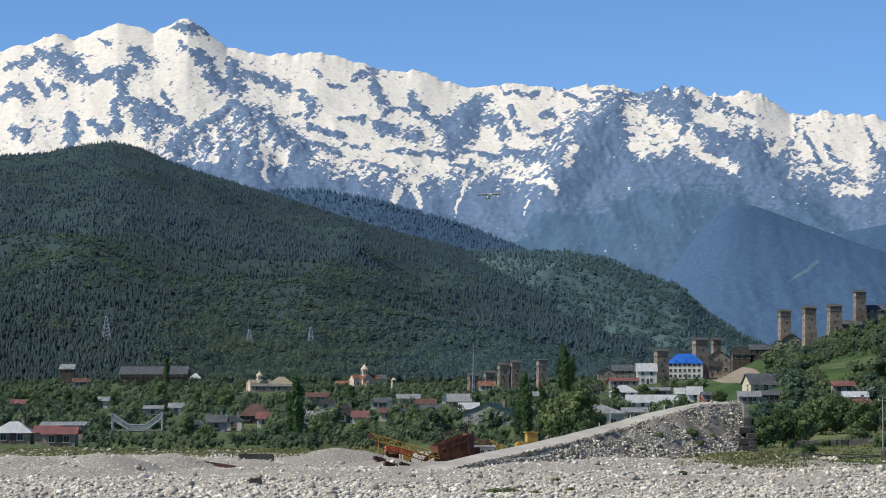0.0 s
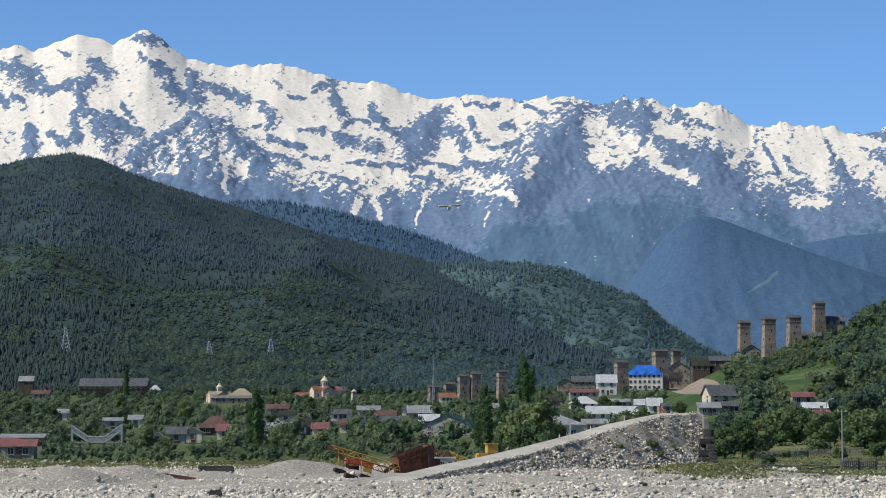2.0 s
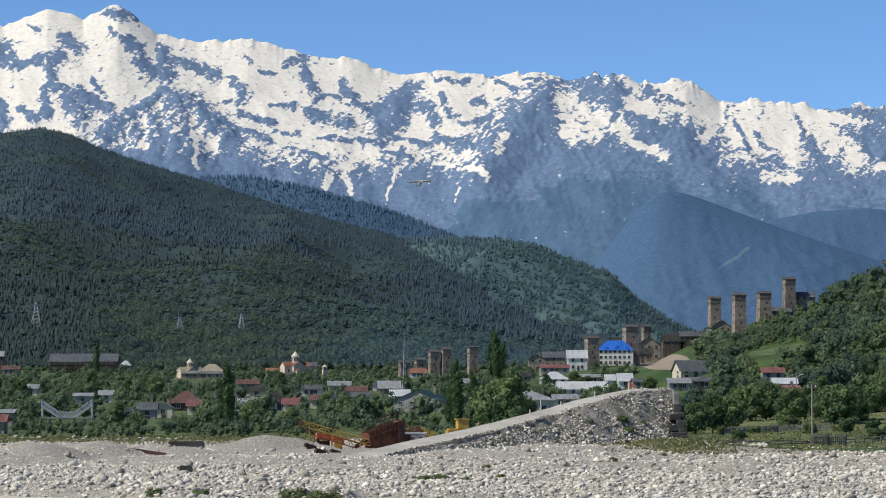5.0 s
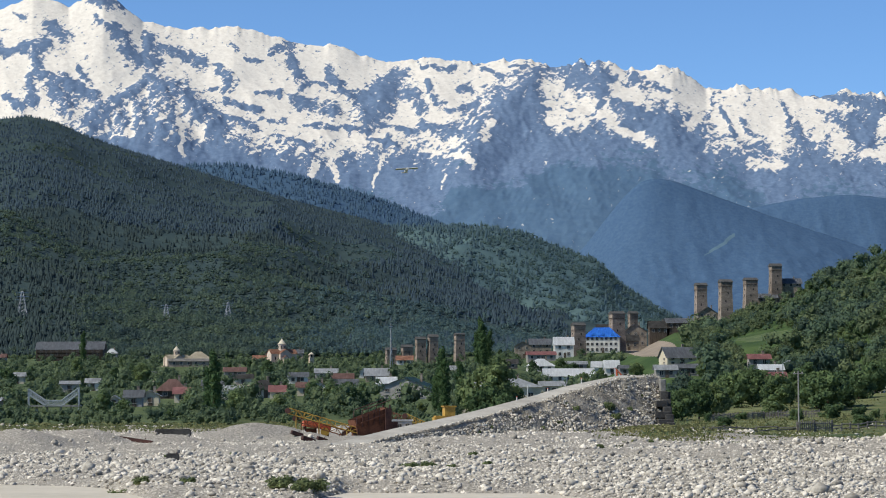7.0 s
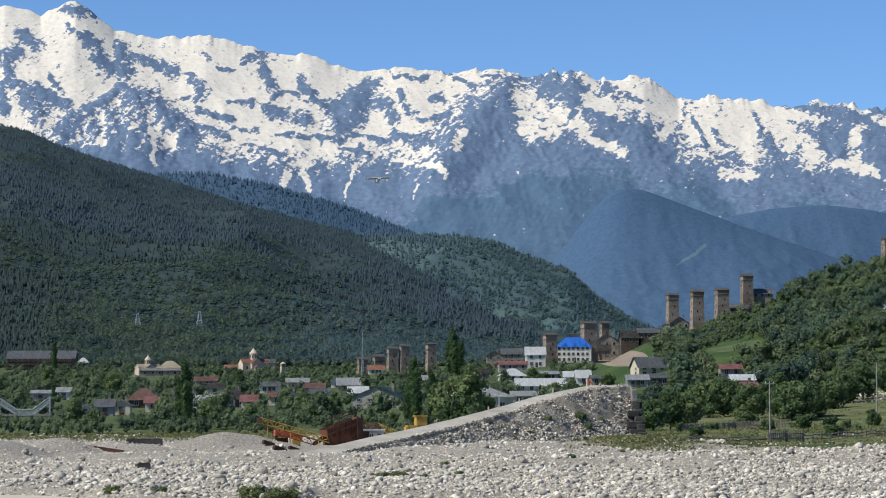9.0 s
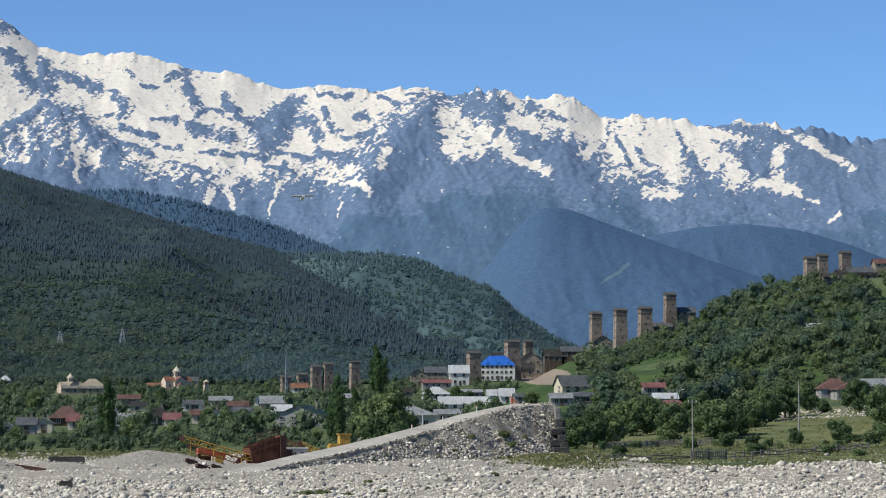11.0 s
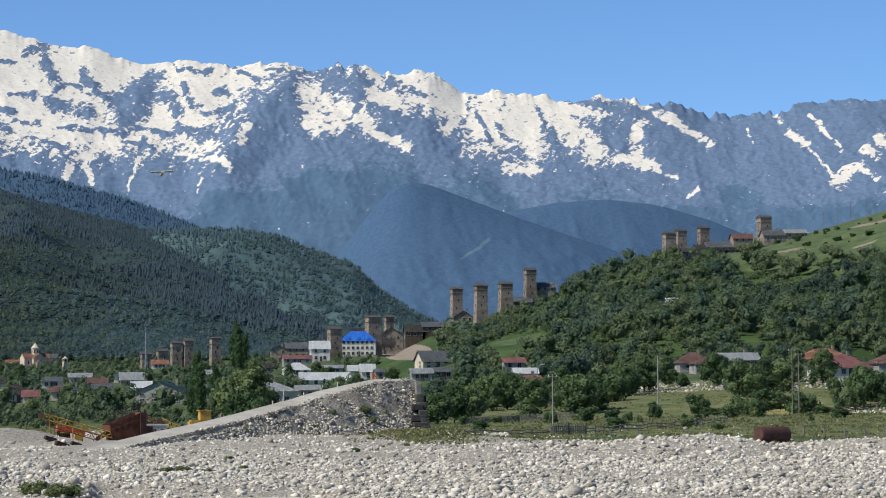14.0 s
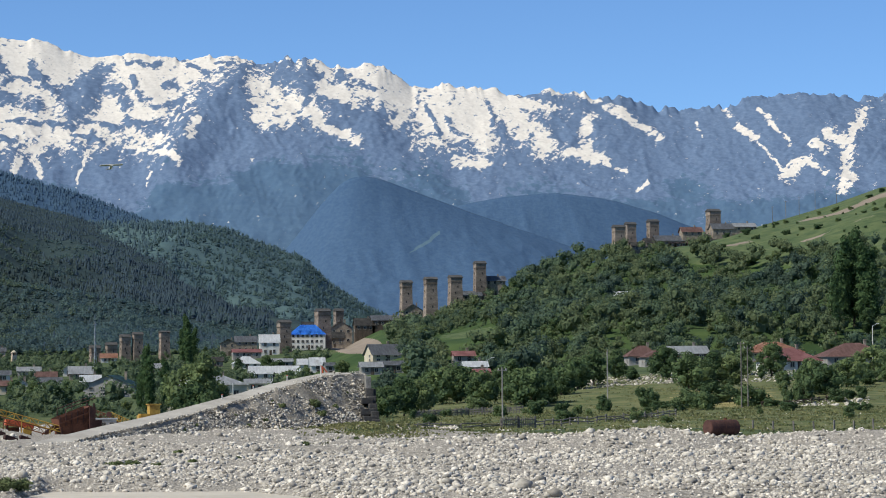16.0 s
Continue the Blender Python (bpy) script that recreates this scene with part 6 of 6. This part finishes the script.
def conveyor(u0, v0, u1, v1, d0, d1, material, label):
    a, b = spot(u0, v0, d0), spot(u1, v1, d1)
    g = ground_z((a.x + b.x) / 2, (a.y + b.y) / 2)
    base = Vector(((a.x + b.x) / 2, (a.y + b.y) / 2, g))
    t = thing("conveyor", label, "conveyor", Matrix.Translation(base), "gravel conveyors")
    truss(t, a - base, b - base, 0.9, 0.6, 9, material)
    for q in (0.12, 0.45, 0.85):
        m = (a - base).lerp(b - base, q)
        gl = ground_z(m.x + base.x, m.y + base.y) - g - 0.2
        legs(t, [((m.x, m.y - 0.6, gl), (m.x, m.y - 0.4, m.z)), ((m.x, m.y + 0.6, gl), (m.x, m.y + 0.4, m.z))], material)
    bm = bmesh.new()
    e = a - base
    rod(bm, (e.x, e.y - 0.6, e.z + 0.3), (e.x, e.y + 0.6, e.z + 0.3), 0.32, 10)
    part("drum", bm, M_RUSTDARK, t)
    return t


conveyor(655, 776, 778, 812, 299, 300, M_YELLOW, "long yellow lattice conveyor belt, chipped and rusty")
conveyor(668, 790, 760, 818, 303, 303, M_RUST, "rusty lattice conveyor leaning on gravel")
conveyor(862, 786, 905, 806, 312, 312, M_YELLOW, "short yellow lattice conveyor")
conveyor(835, 782, 880, 800, 318, 318, M_RUST, "rusted brown conveyor frame")
p, g = at_grid(797, 818, 301)
t = thing("crusher_hopper", "large rusty orange steel crusher hopper on posts", "hopper", pose(p.x, p.y, g, 0, 0, 18))
bm = bmesh.new()
poly(bm, [(-1.5, -1.0, 0.0), (1.5, -1.0, 0.0), (1.5, 1.0, 0.0), (-1.5, 1.0, 0.0), (-2.0, -1.4, 1.9), (1.9, -1.4, 3.3), (1.9, 1.4, 3.3), (-2.0, 1.4, 1.9)], [(3, 2, 1, 0), (0, 1, 5, 4), (1, 2, 6, 5), (2, 3, 7, 6), (3, 0, 4, 7)])
part("bin", bm, M_RUST, t)
for k in range(6):
    bm = bmesh.new()
    box(bm, -1.8 + 0.68 * k, -1.42, 1.0 + 0.13 * k, 0.09, 0.14, 1.1 + 0.13 * k)
    part("rib", bm, M_RUSTDARK, t)
bm = bmesh.new()
box(bm, 0, -1.45, 1.95, 4.1, 0.14, 0.14, ry=-0.35)
box(bm, 0, 1.45, 1.95, 4.1, 0.14, 0.14, ry=-0.35)
part("rim", bm, M_RUST, t)
for x, y in ((-1.5, -1.1), (1.6, -1.1), (-1.5, 1.1), (1.6, 1.1), (2.2, -1.2), (2.2, 1.2)):
    bm = bmesh.new()
    box(bm, x, y, -0.3, 0.16, 0.16, 3.9 if x > 2 else 1.6)
    part("post", bm, M_RUSTDARK, t)
bm = bmesh.new()
poly(bm, [(-3.0, -0.5, 0.15), (-1.7, -0.6, 0.9), (-1.7, 0.6, 0.9), (-3.0, 0.5, 0.15), (-3.0, -0.5, 0.5), (-1.7, -0.6, 1.4), (-1.7, 0.6, 1.4), (-3.0, 0.5, 0.5)], [(0, 1, 5, 4), (2, 3, 7, 6), (3, 2, 1, 0), (4, 5, 6, 7), (0, 4, 7, 3), (1, 2, 6, 5)])
part("chute", bm, M_RUST, t)
for y in (-1.5, 1.5):
    bm = bmesh.new()
    rod(bm, (-1.2, y, 3.0), (2.3, y, 4.2), 0.05, 6)
    rod(bm, (-1.2, y, 2.2), (-1.2, y, 3.0), 0.05, 6)
    rod(bm, (0.5, y, 2.8), (0.5, y, 3.6), 0.05, 6)
    part("handrail", bm, M_RUSTDARK, t)
bm = bmesh.new()
box(bm, 2.6, -0.4, 0, 1.1, 1.6, 1.7)
part("gearbox", bm, M_RUSTDARK, t)
bm = bmesh.new()
box(bm, 1.9, -1.6, 0.0, 0.7, 0.12, 3.2)
part("side_plate", bm, M_RUSTDARK, t)
p, g = at_grid(705, 812, 305)
t = thing("screening_machine", "squat red gravel screen on a rusty frame", "machine", pose(p.x, p.y, g, 0, 0, 8))
bm = bmesh.new()
box(bm, 0, 0, 1.1, 3.2, 1.6, 0.7, ry=0.16)
bmesh.ops.bevel(bm, geom=bm.edges[:], offset=0.08, segments=2, affect="EDGES")
part("body", bm, M_REDPAINT, t)
for x in (-1.3, 1.3):
    for y in (-0.7, 0.7):
        bm = bmesh.new()
        box(bm, x, y, -0.2, 0.16, 0.16, 1.6)
        part("leg", bm, M_RUSTDARK, t)
bm = bmesh.new()
rod(bm, (0.9, -1.0, 0.7), (0.9, -0.8, 0.7), 0.5, 14)
part("flywheel", bm, M_YELLOW, t)
bm = bmesh.new()
box(bm, -0.6, 0, 0.5, 1.2, 1.0, 0.6)
part("motor", bm, M_RUST, t)
p, g = at_grid(853, 810, 306)
t = thing("site_cabin", "white flat-roofed site cabin behind the gravel works", "cabin", pose(p.x, p.y, g))
bm = bmesh.new()
box(bm, 0, 0, -0.2, 2.8, 2.2, 1.95)
part("wall", bm, M_WHITE, t)
bm = bmesh.new()
box(bm, 0, 0, 1.75, 3.1, 2.5, 0.14)
part("roof", bm, M_TIN, t)
for x in (-0.9, 0.0, 0.9):
    window_at(t, x, -1.1, 1.2, 0.5, 0.5, "s")
p, g = at_grid(936, 792, 330)
t = thing("wheel_loader", "old yellow wheel loader parked behind the ramp", "loader", pose(p.x, p.y, g, 0, 0, 10) @ Matrix.Scale(1.45, 4))
bm = bmesh.new()
box(bm, 0, 0, 0.7, 2.3, 1.3, 0.8)
bmesh.ops.bevel(bm, geom=bm.edges[:], offset=0.12, segments=2, affect="EDGES")
part("body", bm, M_YELLOW, t)
bm = bmesh.new()
box(bm, 0.2, 0, 1.5, 0.9, 1.1, 0.75)
part("cab", bm, M_YELLOW, t)
bm = bmesh.new()
box(bm, 0.2, 0, 2.25, 1.1, 1.25, 0.1)
part("cab_roof", bm, M_YELLOW, t)
for x in (-0.8, 0.9):
    for y in (-0.7, 0.7):
        bm = bmesh.new()
        rod(bm, (x, y - 0.18, 0.45), (x, y + 0.18, 0.45), 0.5, 16)
        part("wheel", bm, M_GLASS, t)
bm = bmesh.new()
poly(bm, [(1.4, -0.8, 0.2), (2.2, -0.8, 0.1), (2.3, -0.8, 0.9), (1.6, -0.8, 0.8), (1.4, 0.8, 0.2), (2.2, 0.8, 0.1), (2.3, 0.8, 0.9), (1.6, 0.8, 0.8)], [(0, 1, 2, 3), (7, 6, 5, 4), (0, 4, 5, 1), (1, 5, 6, 2), (2, 6, 7, 3), (3, 7, 4, 0)])
part("bucket", bm, M_RUST, t)
# small red digger at the top of the ramp
d = 306
p = spot(1243, 716, d)
t = thing("digger", "small orange-red digger with a raised arm", "digger", pose(p.x, d, 5.2))
bm = bmesh.new()
box(bm, -0.1, 0, 0.5, 1.3, 1.0, 0.6)
bmesh.ops.bevel(bm, geom=bm.edges[:], offset=0.1, segments=2, affect="EDGES")
part("body", bm, M_REDPAINT, t)
bm = bmesh.new()
rod(bm, (-0.2, -0.1, 1.0), (-0.35, -0.1, 2.4), 0.1)
rod(bm, (-0.35, -0.1, 2.4), (0.25, -0.1, 1.7), 0.08)
part("arm", bm, M_REDPAINT, t)
bm = bmesh.new()
box(bm, 0, -0.4, 0, 1.5, 0.3, 0.45)
box(bm, 0, 0.4, 0, 1.5, 0.3, 0.45)
part("track", bm, M_GLASS, t)
t2 = thing("earth_mound", "earth mound under the digger behind the ramp", "mound", pose(p.x, d, 5.2))
bm = bmesh.new()
rod(bm, (0, 0, -5.6), (0, 0, 0), 7.0, 18, 1.4)
part("body", bm, M_GRAVEL, t2, smooth=True)

# ---- odd pieces on the bed ----
def block(name, label, category, u, v, d, sx, sy, sz, material, rz=0, tilt=0, extra=None):
    p, g = at_grid(u, v, d)
    t = thing(name, label, category, pose(p.x, p.y, g - 0.1, 0, 0, rz))
    bm = bmesh.new()
    box(bm, 0, 0, 0, sx, sy, sz, ry=tilt)
    bmesh.ops.bevel(bm, geom=bm.edges[:], offset=min(sx, sy, sz) * 0.12, segments=2, affect="EDGES")
    part("body", bm, material, t)
    for x in (-0.3, 0.3):
        bm = bmesh.new()
        rod(bm, (x * sx, 0, sz * 0.9), (x * sx, 0, sz * 1.12), 0.06, 6)
        part("lifting_eye", bm, M_RUSTDARK, t)
    return t


block("concrete_slab", "weathered concrete slab lying on the river bed", "concrete slab", 453, 812, 320, 4.3, 1.6, 0.95, M_DARKCONC, 4)
block("steel_beam", "rusty steel beam half buried in gravel", "beam", 385, 826, 262, 3.6, 0.5, 0.45, M_RUSTDARK, -8, 0.14)
block("concrete_block", "dark concrete block among the cobbles", "concrete block", 452, 852, 205, 1.0, 0.8, 0.6, M_DARKCONC, 6)
block("concrete_beam", "grey broken concrete beam in the stones", "concrete beam", 470, 851, 206, 0.9, 0.4, 0.25, M_STUC, -10)
for u, v, d, s in ((690, 832, 268, 0.9), (715, 830, 272, 0.7), (670, 826, 280, 0.8), (655, 822, 285, 0.6)):
    block("steel_scrap", "dark scrap steel plate below the heap", "scrap", u, v, d, 1.6 * s, 0.6, 0.5 * s, M_RUSTDARK, 30 * s, 0.3)
p, g = at_grid(1967, 822, 262)
t = thing("storage_tank", "rusty brown cylindrical fuel tank lying on the bank", "tank", pose(p.x, 262, ground_z(p.x, 262)))
R0 = 0.8
bm = bmesh.new()
rod(bm, (-1.7, -0.75, R0), (1.6, 0.75, R0), R0, 28)
bmesh.ops.bevel(bm, geom=[e for e in bm.edges if len(e.link_faces) == 2 and max(len(f.verts) for f in e.link_faces) > 4], offset=0.06, segments=2, affect="EDGES")
part("shell", bm, M_RUSTDARK, t, smooth=False)
for q in (-0.9, 0.0, 0.9):
    bm = bmesh.new()
    rod(bm, (q - 0.03, 0.4545 * q + 0.009, R0), (q + 0.03, 0.4545 * q + 0.036, R0), R0 + 0.03, 28)
    part("hoop", bm, M_RUSTDARK, t)
bm = bmesh.new()
rod(bm, (0.4, 0.2, 2 * R0 - 0.05), (0.4, 0.2, 2 * R0 + 0.18), 0.2, 12)
part("hatch", bm, M_RUST, t)


# ---- fences ----
def fence(pts, label, post_h=1.2, rails=(0.45, 0.95), gap=2.6, pickets=False, material=M_GREYWOOD):
    """Posts and sagging rails along a line of (u, depth)."""
    line = []
    for (u0, d0), (u1, d1) in zip(pts[:-1], pts[1:]):
        a, b = spot(u0, 740, d0), spot(u1, 740, d1)
        n = max(1, int((b - a).length / gap))
        line += [a.lerp(b, k / n) for k in range(n)]
    line.append(spot(pts[-1][0], 740, pts[-1][1]))
    c = line[0]
    base = Vector((c.x, c.y, ground_z(c.x, c.y)))
    t = thing("fence", label, "fence", Matrix.Translation(base))
    loc = [Vector((q.x, q.y, ground_z(q.x, q.y))) - base for q in line]
    for q in loc:
        bm = bmesh.new()
        box(bm, q.x, q.y, q.z - 0.3, 0.16, 0.16, post_h + 0.3 + rng.uniform(-0.1, 0.15), rng.uniform(0, 1), rng.uniform(-0.06, 0.06), rng.uniform(-0.06, 0.06))
        part("post", bm, material, t)
    for a, b in zip(loc[:-1], loc[1:]):
        for hgt in rails:
            bm = bmesh.new()
            rod(bm, a + Vector((0, -0.1, hgt + rng.uniform(-0.12, 0.12))), b + Vector((0, -0.1, hgt + rng.uniform(-0.12, 0.12))), 0.07, 6)
            part("rail", bm, material, t)
        if pickets:
            for k in range(9):
                q = a.lerp(b, (k + 0.5) / 9)
                bm = bmesh.new()
                box(bm, q.x, q.y - 0.18, q.z, 0.12, 0.04, post_h + rng.uniform(-0.1, 0.2))
                part("picket", bm, material, t)
    return t


fence([(1345, 300), (1450, 312), (1560, 318)], "low dark log fence along the meadow", 0.8, (0.3, 0.6))
fence([(1560, 316), (1622, 318)], "grey wooden picket fence panel", 1.3, (0.4, 1.0), 2.0, True)
fence([(1622, 318), (1700, 330), (1800, 345), (1880, 362)], "grey rail fence crossing the meadow", 0.9, (0.35, 0.7))
fence([(1985, 285), (2100, 288), (2250, 290), (2400, 292)], "thin wire fence on weathered posts", 1.2, (), 2.4)
fence([(2040, 430), (2120, 432), (2190, 440)], "dark board fence before the houses", 1.0, (0.3, 0.6, 0.85), 2.2, material=M_DARKWOOD)
fence([(1400, 425), (1500, 430), (1600, 428)], "thin stick fence at the back of the meadow", 1.1, (0.5, 0.9), 2.0, True)


# ---- poles, masts, pylons ----
def pole(u, v_top, v_foot, d, label, arms=1, lamp=False, r=0.11, material=M_STUC):
    p = spot(u, v_foot, d)
    g = ground_z(p.x, p.y)
    h = spot(u, v_top, d).z - g
    t = thing("street_lamp" if lamp else "utility_pole", label, "street lamp" if lamp else "utility pole", pose(p.x, d, g), "poles")
    bm = bmesh.new()
    rod(bm, (0, 0, -0.4), (0, 0, h), r, 8, r * 0.7)
    part("shaft", bm, material, t)
    for k in range(arms):
        bm = bmesh.new()
        box(bm, 0, 0, h - 0.4 - 0.5 * k, 1.3, 0.09, 0.1)
        part("crossarm", bm, material, t)
        for x in (-0.5, 0, 0.5):
            bm = bmesh.new()
            rod(bm, (x, 0, h - 0.3 - 0.5 * k), (x, 0, h - 0.1 - 0.5 * k), 0.05, 6)
            part("insulator", bm, M_WHITE, t)
    if lamp:
        bm = bmesh.new()
        rod(bm, (0, 0, h - 0.1), (0.9, 0, h + 0.35), 0.05, 6)
        part("bracket", bm, M_STEEL, t)
        bm = bmesh.new()
        box(bm, 1.15, 0, h + 0.33, 0.65, 0.25, 0.14)
        part("lamp_head", bm, M_WHITE, t)
    return t


pole(1563, 704, 802, 335, "slim concrete pole with a short crossarm", 1)
pole(1755, 672, 752, 420, "pale concrete pole standing on the meadow", 0, r=0.11, material=M_STUC)
pole(2003, 660, 748, 420, "weathered wooden pole with wires", 1, material=M_GREYWOOD)
pole(2015, 668, 745, 425, "weathered wooden pole beside its twin", 1, material=M_GREYWOOD)
pole(1880, 680, 715, 600, "street lamp with one arm", 0, True, material=M_STEEL)
pole(1905, 692, 716, 610, "street lamp among the trees", 0, True, material=M_STEEL)
pole(2250, 632, 690, 560, "pale lamp post near the houses", 0, True, material=M_WHITE)
pole(1535, 690, 740, 520, "street lamp above the houses", 0, True, material=M_STEEL)
pole(1080, 727, 770, 430, "pole by the pale house", 1, material=M_WHITE)
for u, v in ((2060, 428), (2085, 418), (2110, 410), (2140, 398), (1980, 455), (2180, 395)):
    p = spot(u, v, 1120)
    pole(u, v - 14, v, 1120, "thin wooden pole on the hill crest", 1, material=M_GREYWOOD, r=0.13)


def lattice_mast(u, v_top, v_foot, near, far, label, w0, arms, name="power_pylon", r=0.16):
    p = footing(u, v_foot, near, far)
    h = (v_foot - v_top) * p.y / 4700
    t = thing(name, label, "pylon", pose(p.x, p.y, p.z - 0.3, 0, 0, 20), "pylons")
    for sx in (-1, 1):
        for sy in (-1, 1):
            bm = bmesh.new()
            rod(bm, (sx * w0 / 2, sy * w0 / 2, 0), (sx * w0 * 0.08, sy * w0 * 0.08, h), r, 5)
            part("leg", bm, M_STEEL, t)
    n = 7
    for k in range(n):
        q0, q1 = w0 / 2 * (1 - 0.84 * k / n), w0 / 2 * (1 - 0.84 * (k + 1) / n)
        z0, z1 = h * k / n, h * (k + 1) / n
        bm = bmesh.new()
        for a, b in (((-q0, -q0, z0), (q1, -q1, z1)), ((q0, -q0, z0), (-q1, -q1, z1)), ((-q0, q0, z0), (q1, q1, z1)), ((-q0, -q0, z0), (-q1, q1, z1)), ((q0, -q0, z0), (q1, q1, z1))):
            rod(bm, a, b, r * 0.6, 4)
        part("brace", bm, M_STEEL, t)
    for k in range(arms):
        bm = bmesh.new()
        box(bm, 0, 0, h * (0.92 - 0.14 * k), w0 * 1.5, 0.3, 0.3)
        part("crossarm", bm, M_STEEL, t)


lattice_mast(188, 558, 603, 1250, 3300, "grey lattice power pylon on the wooded slope", 5.0, 3)
lattice_mast(441, 582, 612, 1250, 3300, "grey lattice power pylon among trees", 4.0, 2)
lattice_mast(550, 578, 612, 1250, 3300, "grey lattice power pylon on the hillside", 4.0, 2)
lattice_mast(838, 616, 700, 900, 1400, "slender grey lattice radio mast", 0.9, 1, "radio_mast", 0.08)

# pale steel footbridge with sagging trusses
p = footing(243, 772)
S0 = p.y / 4700
t = thing("footbridge", "pale steel footbridge with sagging lattice trusses", "bridge", pose(p.x, p.y, p.z))
for side in (-0.8, 0.8):
    for x0, z0, x1, z1 in ((-44, 40, -14, 20), (-14, 20, 14, 20), (14, 20, 44, 42)):
        a, b = Vector((x0 * S0, side, z0 * S0)), Vector((x1 * S0, side, z1 * S0))
        for o in (0, 1.1):
            bm = bmesh.new()
            rod(bm, a - Vector((0, 0, o)), b - Vector((0, 0, o)), 0.10, 6)
            part("chord", bm, M_PALESTEEL, t)
        for k in range(7):
            bm = bmesh.new()
            q = a.lerp(b, k / 7)
            rod(bm, q, a.lerp(b, (k + 1) / 7) - Vector((0, 0, 1.1)), 0.05, 5)
            rod(bm, q, q - Vector((0, 0, 1.1)), 0.05, 5)
            part("brace", bm, M_PALESTEEL, t)
    for x, h in ((-44, 41), (44, 43)):
        bm = bmesh.new()
        rod(bm, (x * S0, side, -0.3), (x * S0, side, h * S0), 0.11, 8)
        part("tower_leg", bm, M_PALESTEEL, t)
bm = bmesh.new()
box(bm, 0, 0, 9 * S0, 96 * S0, 1.7, 0.3)
part("deck", bm, M_CONCRETE, t)
for x in (-30, -12, 12, 30):
    bm = bmesh.new()
    rod(bm, (x * S0, 0, -0.4), (x * S0, 0, 9 * S0), 0.25, 8)
    part("pier", bm, M_CONCRETE, t)

# light aircraft gliding before the mountains
p = spot(866, 347, 1150)
t = thing("light_aircraft", "small white high-wing aircraft in flight", "aircraft", pose(*p, -16, -4, 12))
bm = bmesh.new()
rod(bm, (0, -2.6, 0), (0, 0.8, 0.05), 0.5, 10, 0.55)
rod(bm, (0, 0.8, 0.05), (0, 4.0, 0.35), 0.55, 10, 0.12)
part("fuselage", bm, M_WHITE, t)
bm = bmesh.new()
box(bm, 0, -0.6, 0.5, 10.0, 1.5, 0.3)
bmesh.ops.bevel(bm, geom=bm.edges[:], offset=0.06, segments=1, affect="EDGES")
part("wing", bm, M_WHITE, t)
bm = bmesh.new()
box(bm, 0, 3.6, 0.35, 2.8, 0.7, 0.09)
part("tailplane", bm, M_WHITE, t)
bm = bmesh.new()
box(bm, 0, 3.6, 0.35, 0.1, 0.8, 1.1)
part("fin", bm, M_WHITE, t)

# nearest stones, one by one
for i, (sx, sy, sz, sr) in enumerate(NEAR):
    s = new("stone", shape_me[i % 6])
    s.parent = ground
    s.location, s.scale, s.rotation_euler = (sx, sy, sz + sr * 0.15), (sr, sr, sr), (0, 0, i * 1.7)
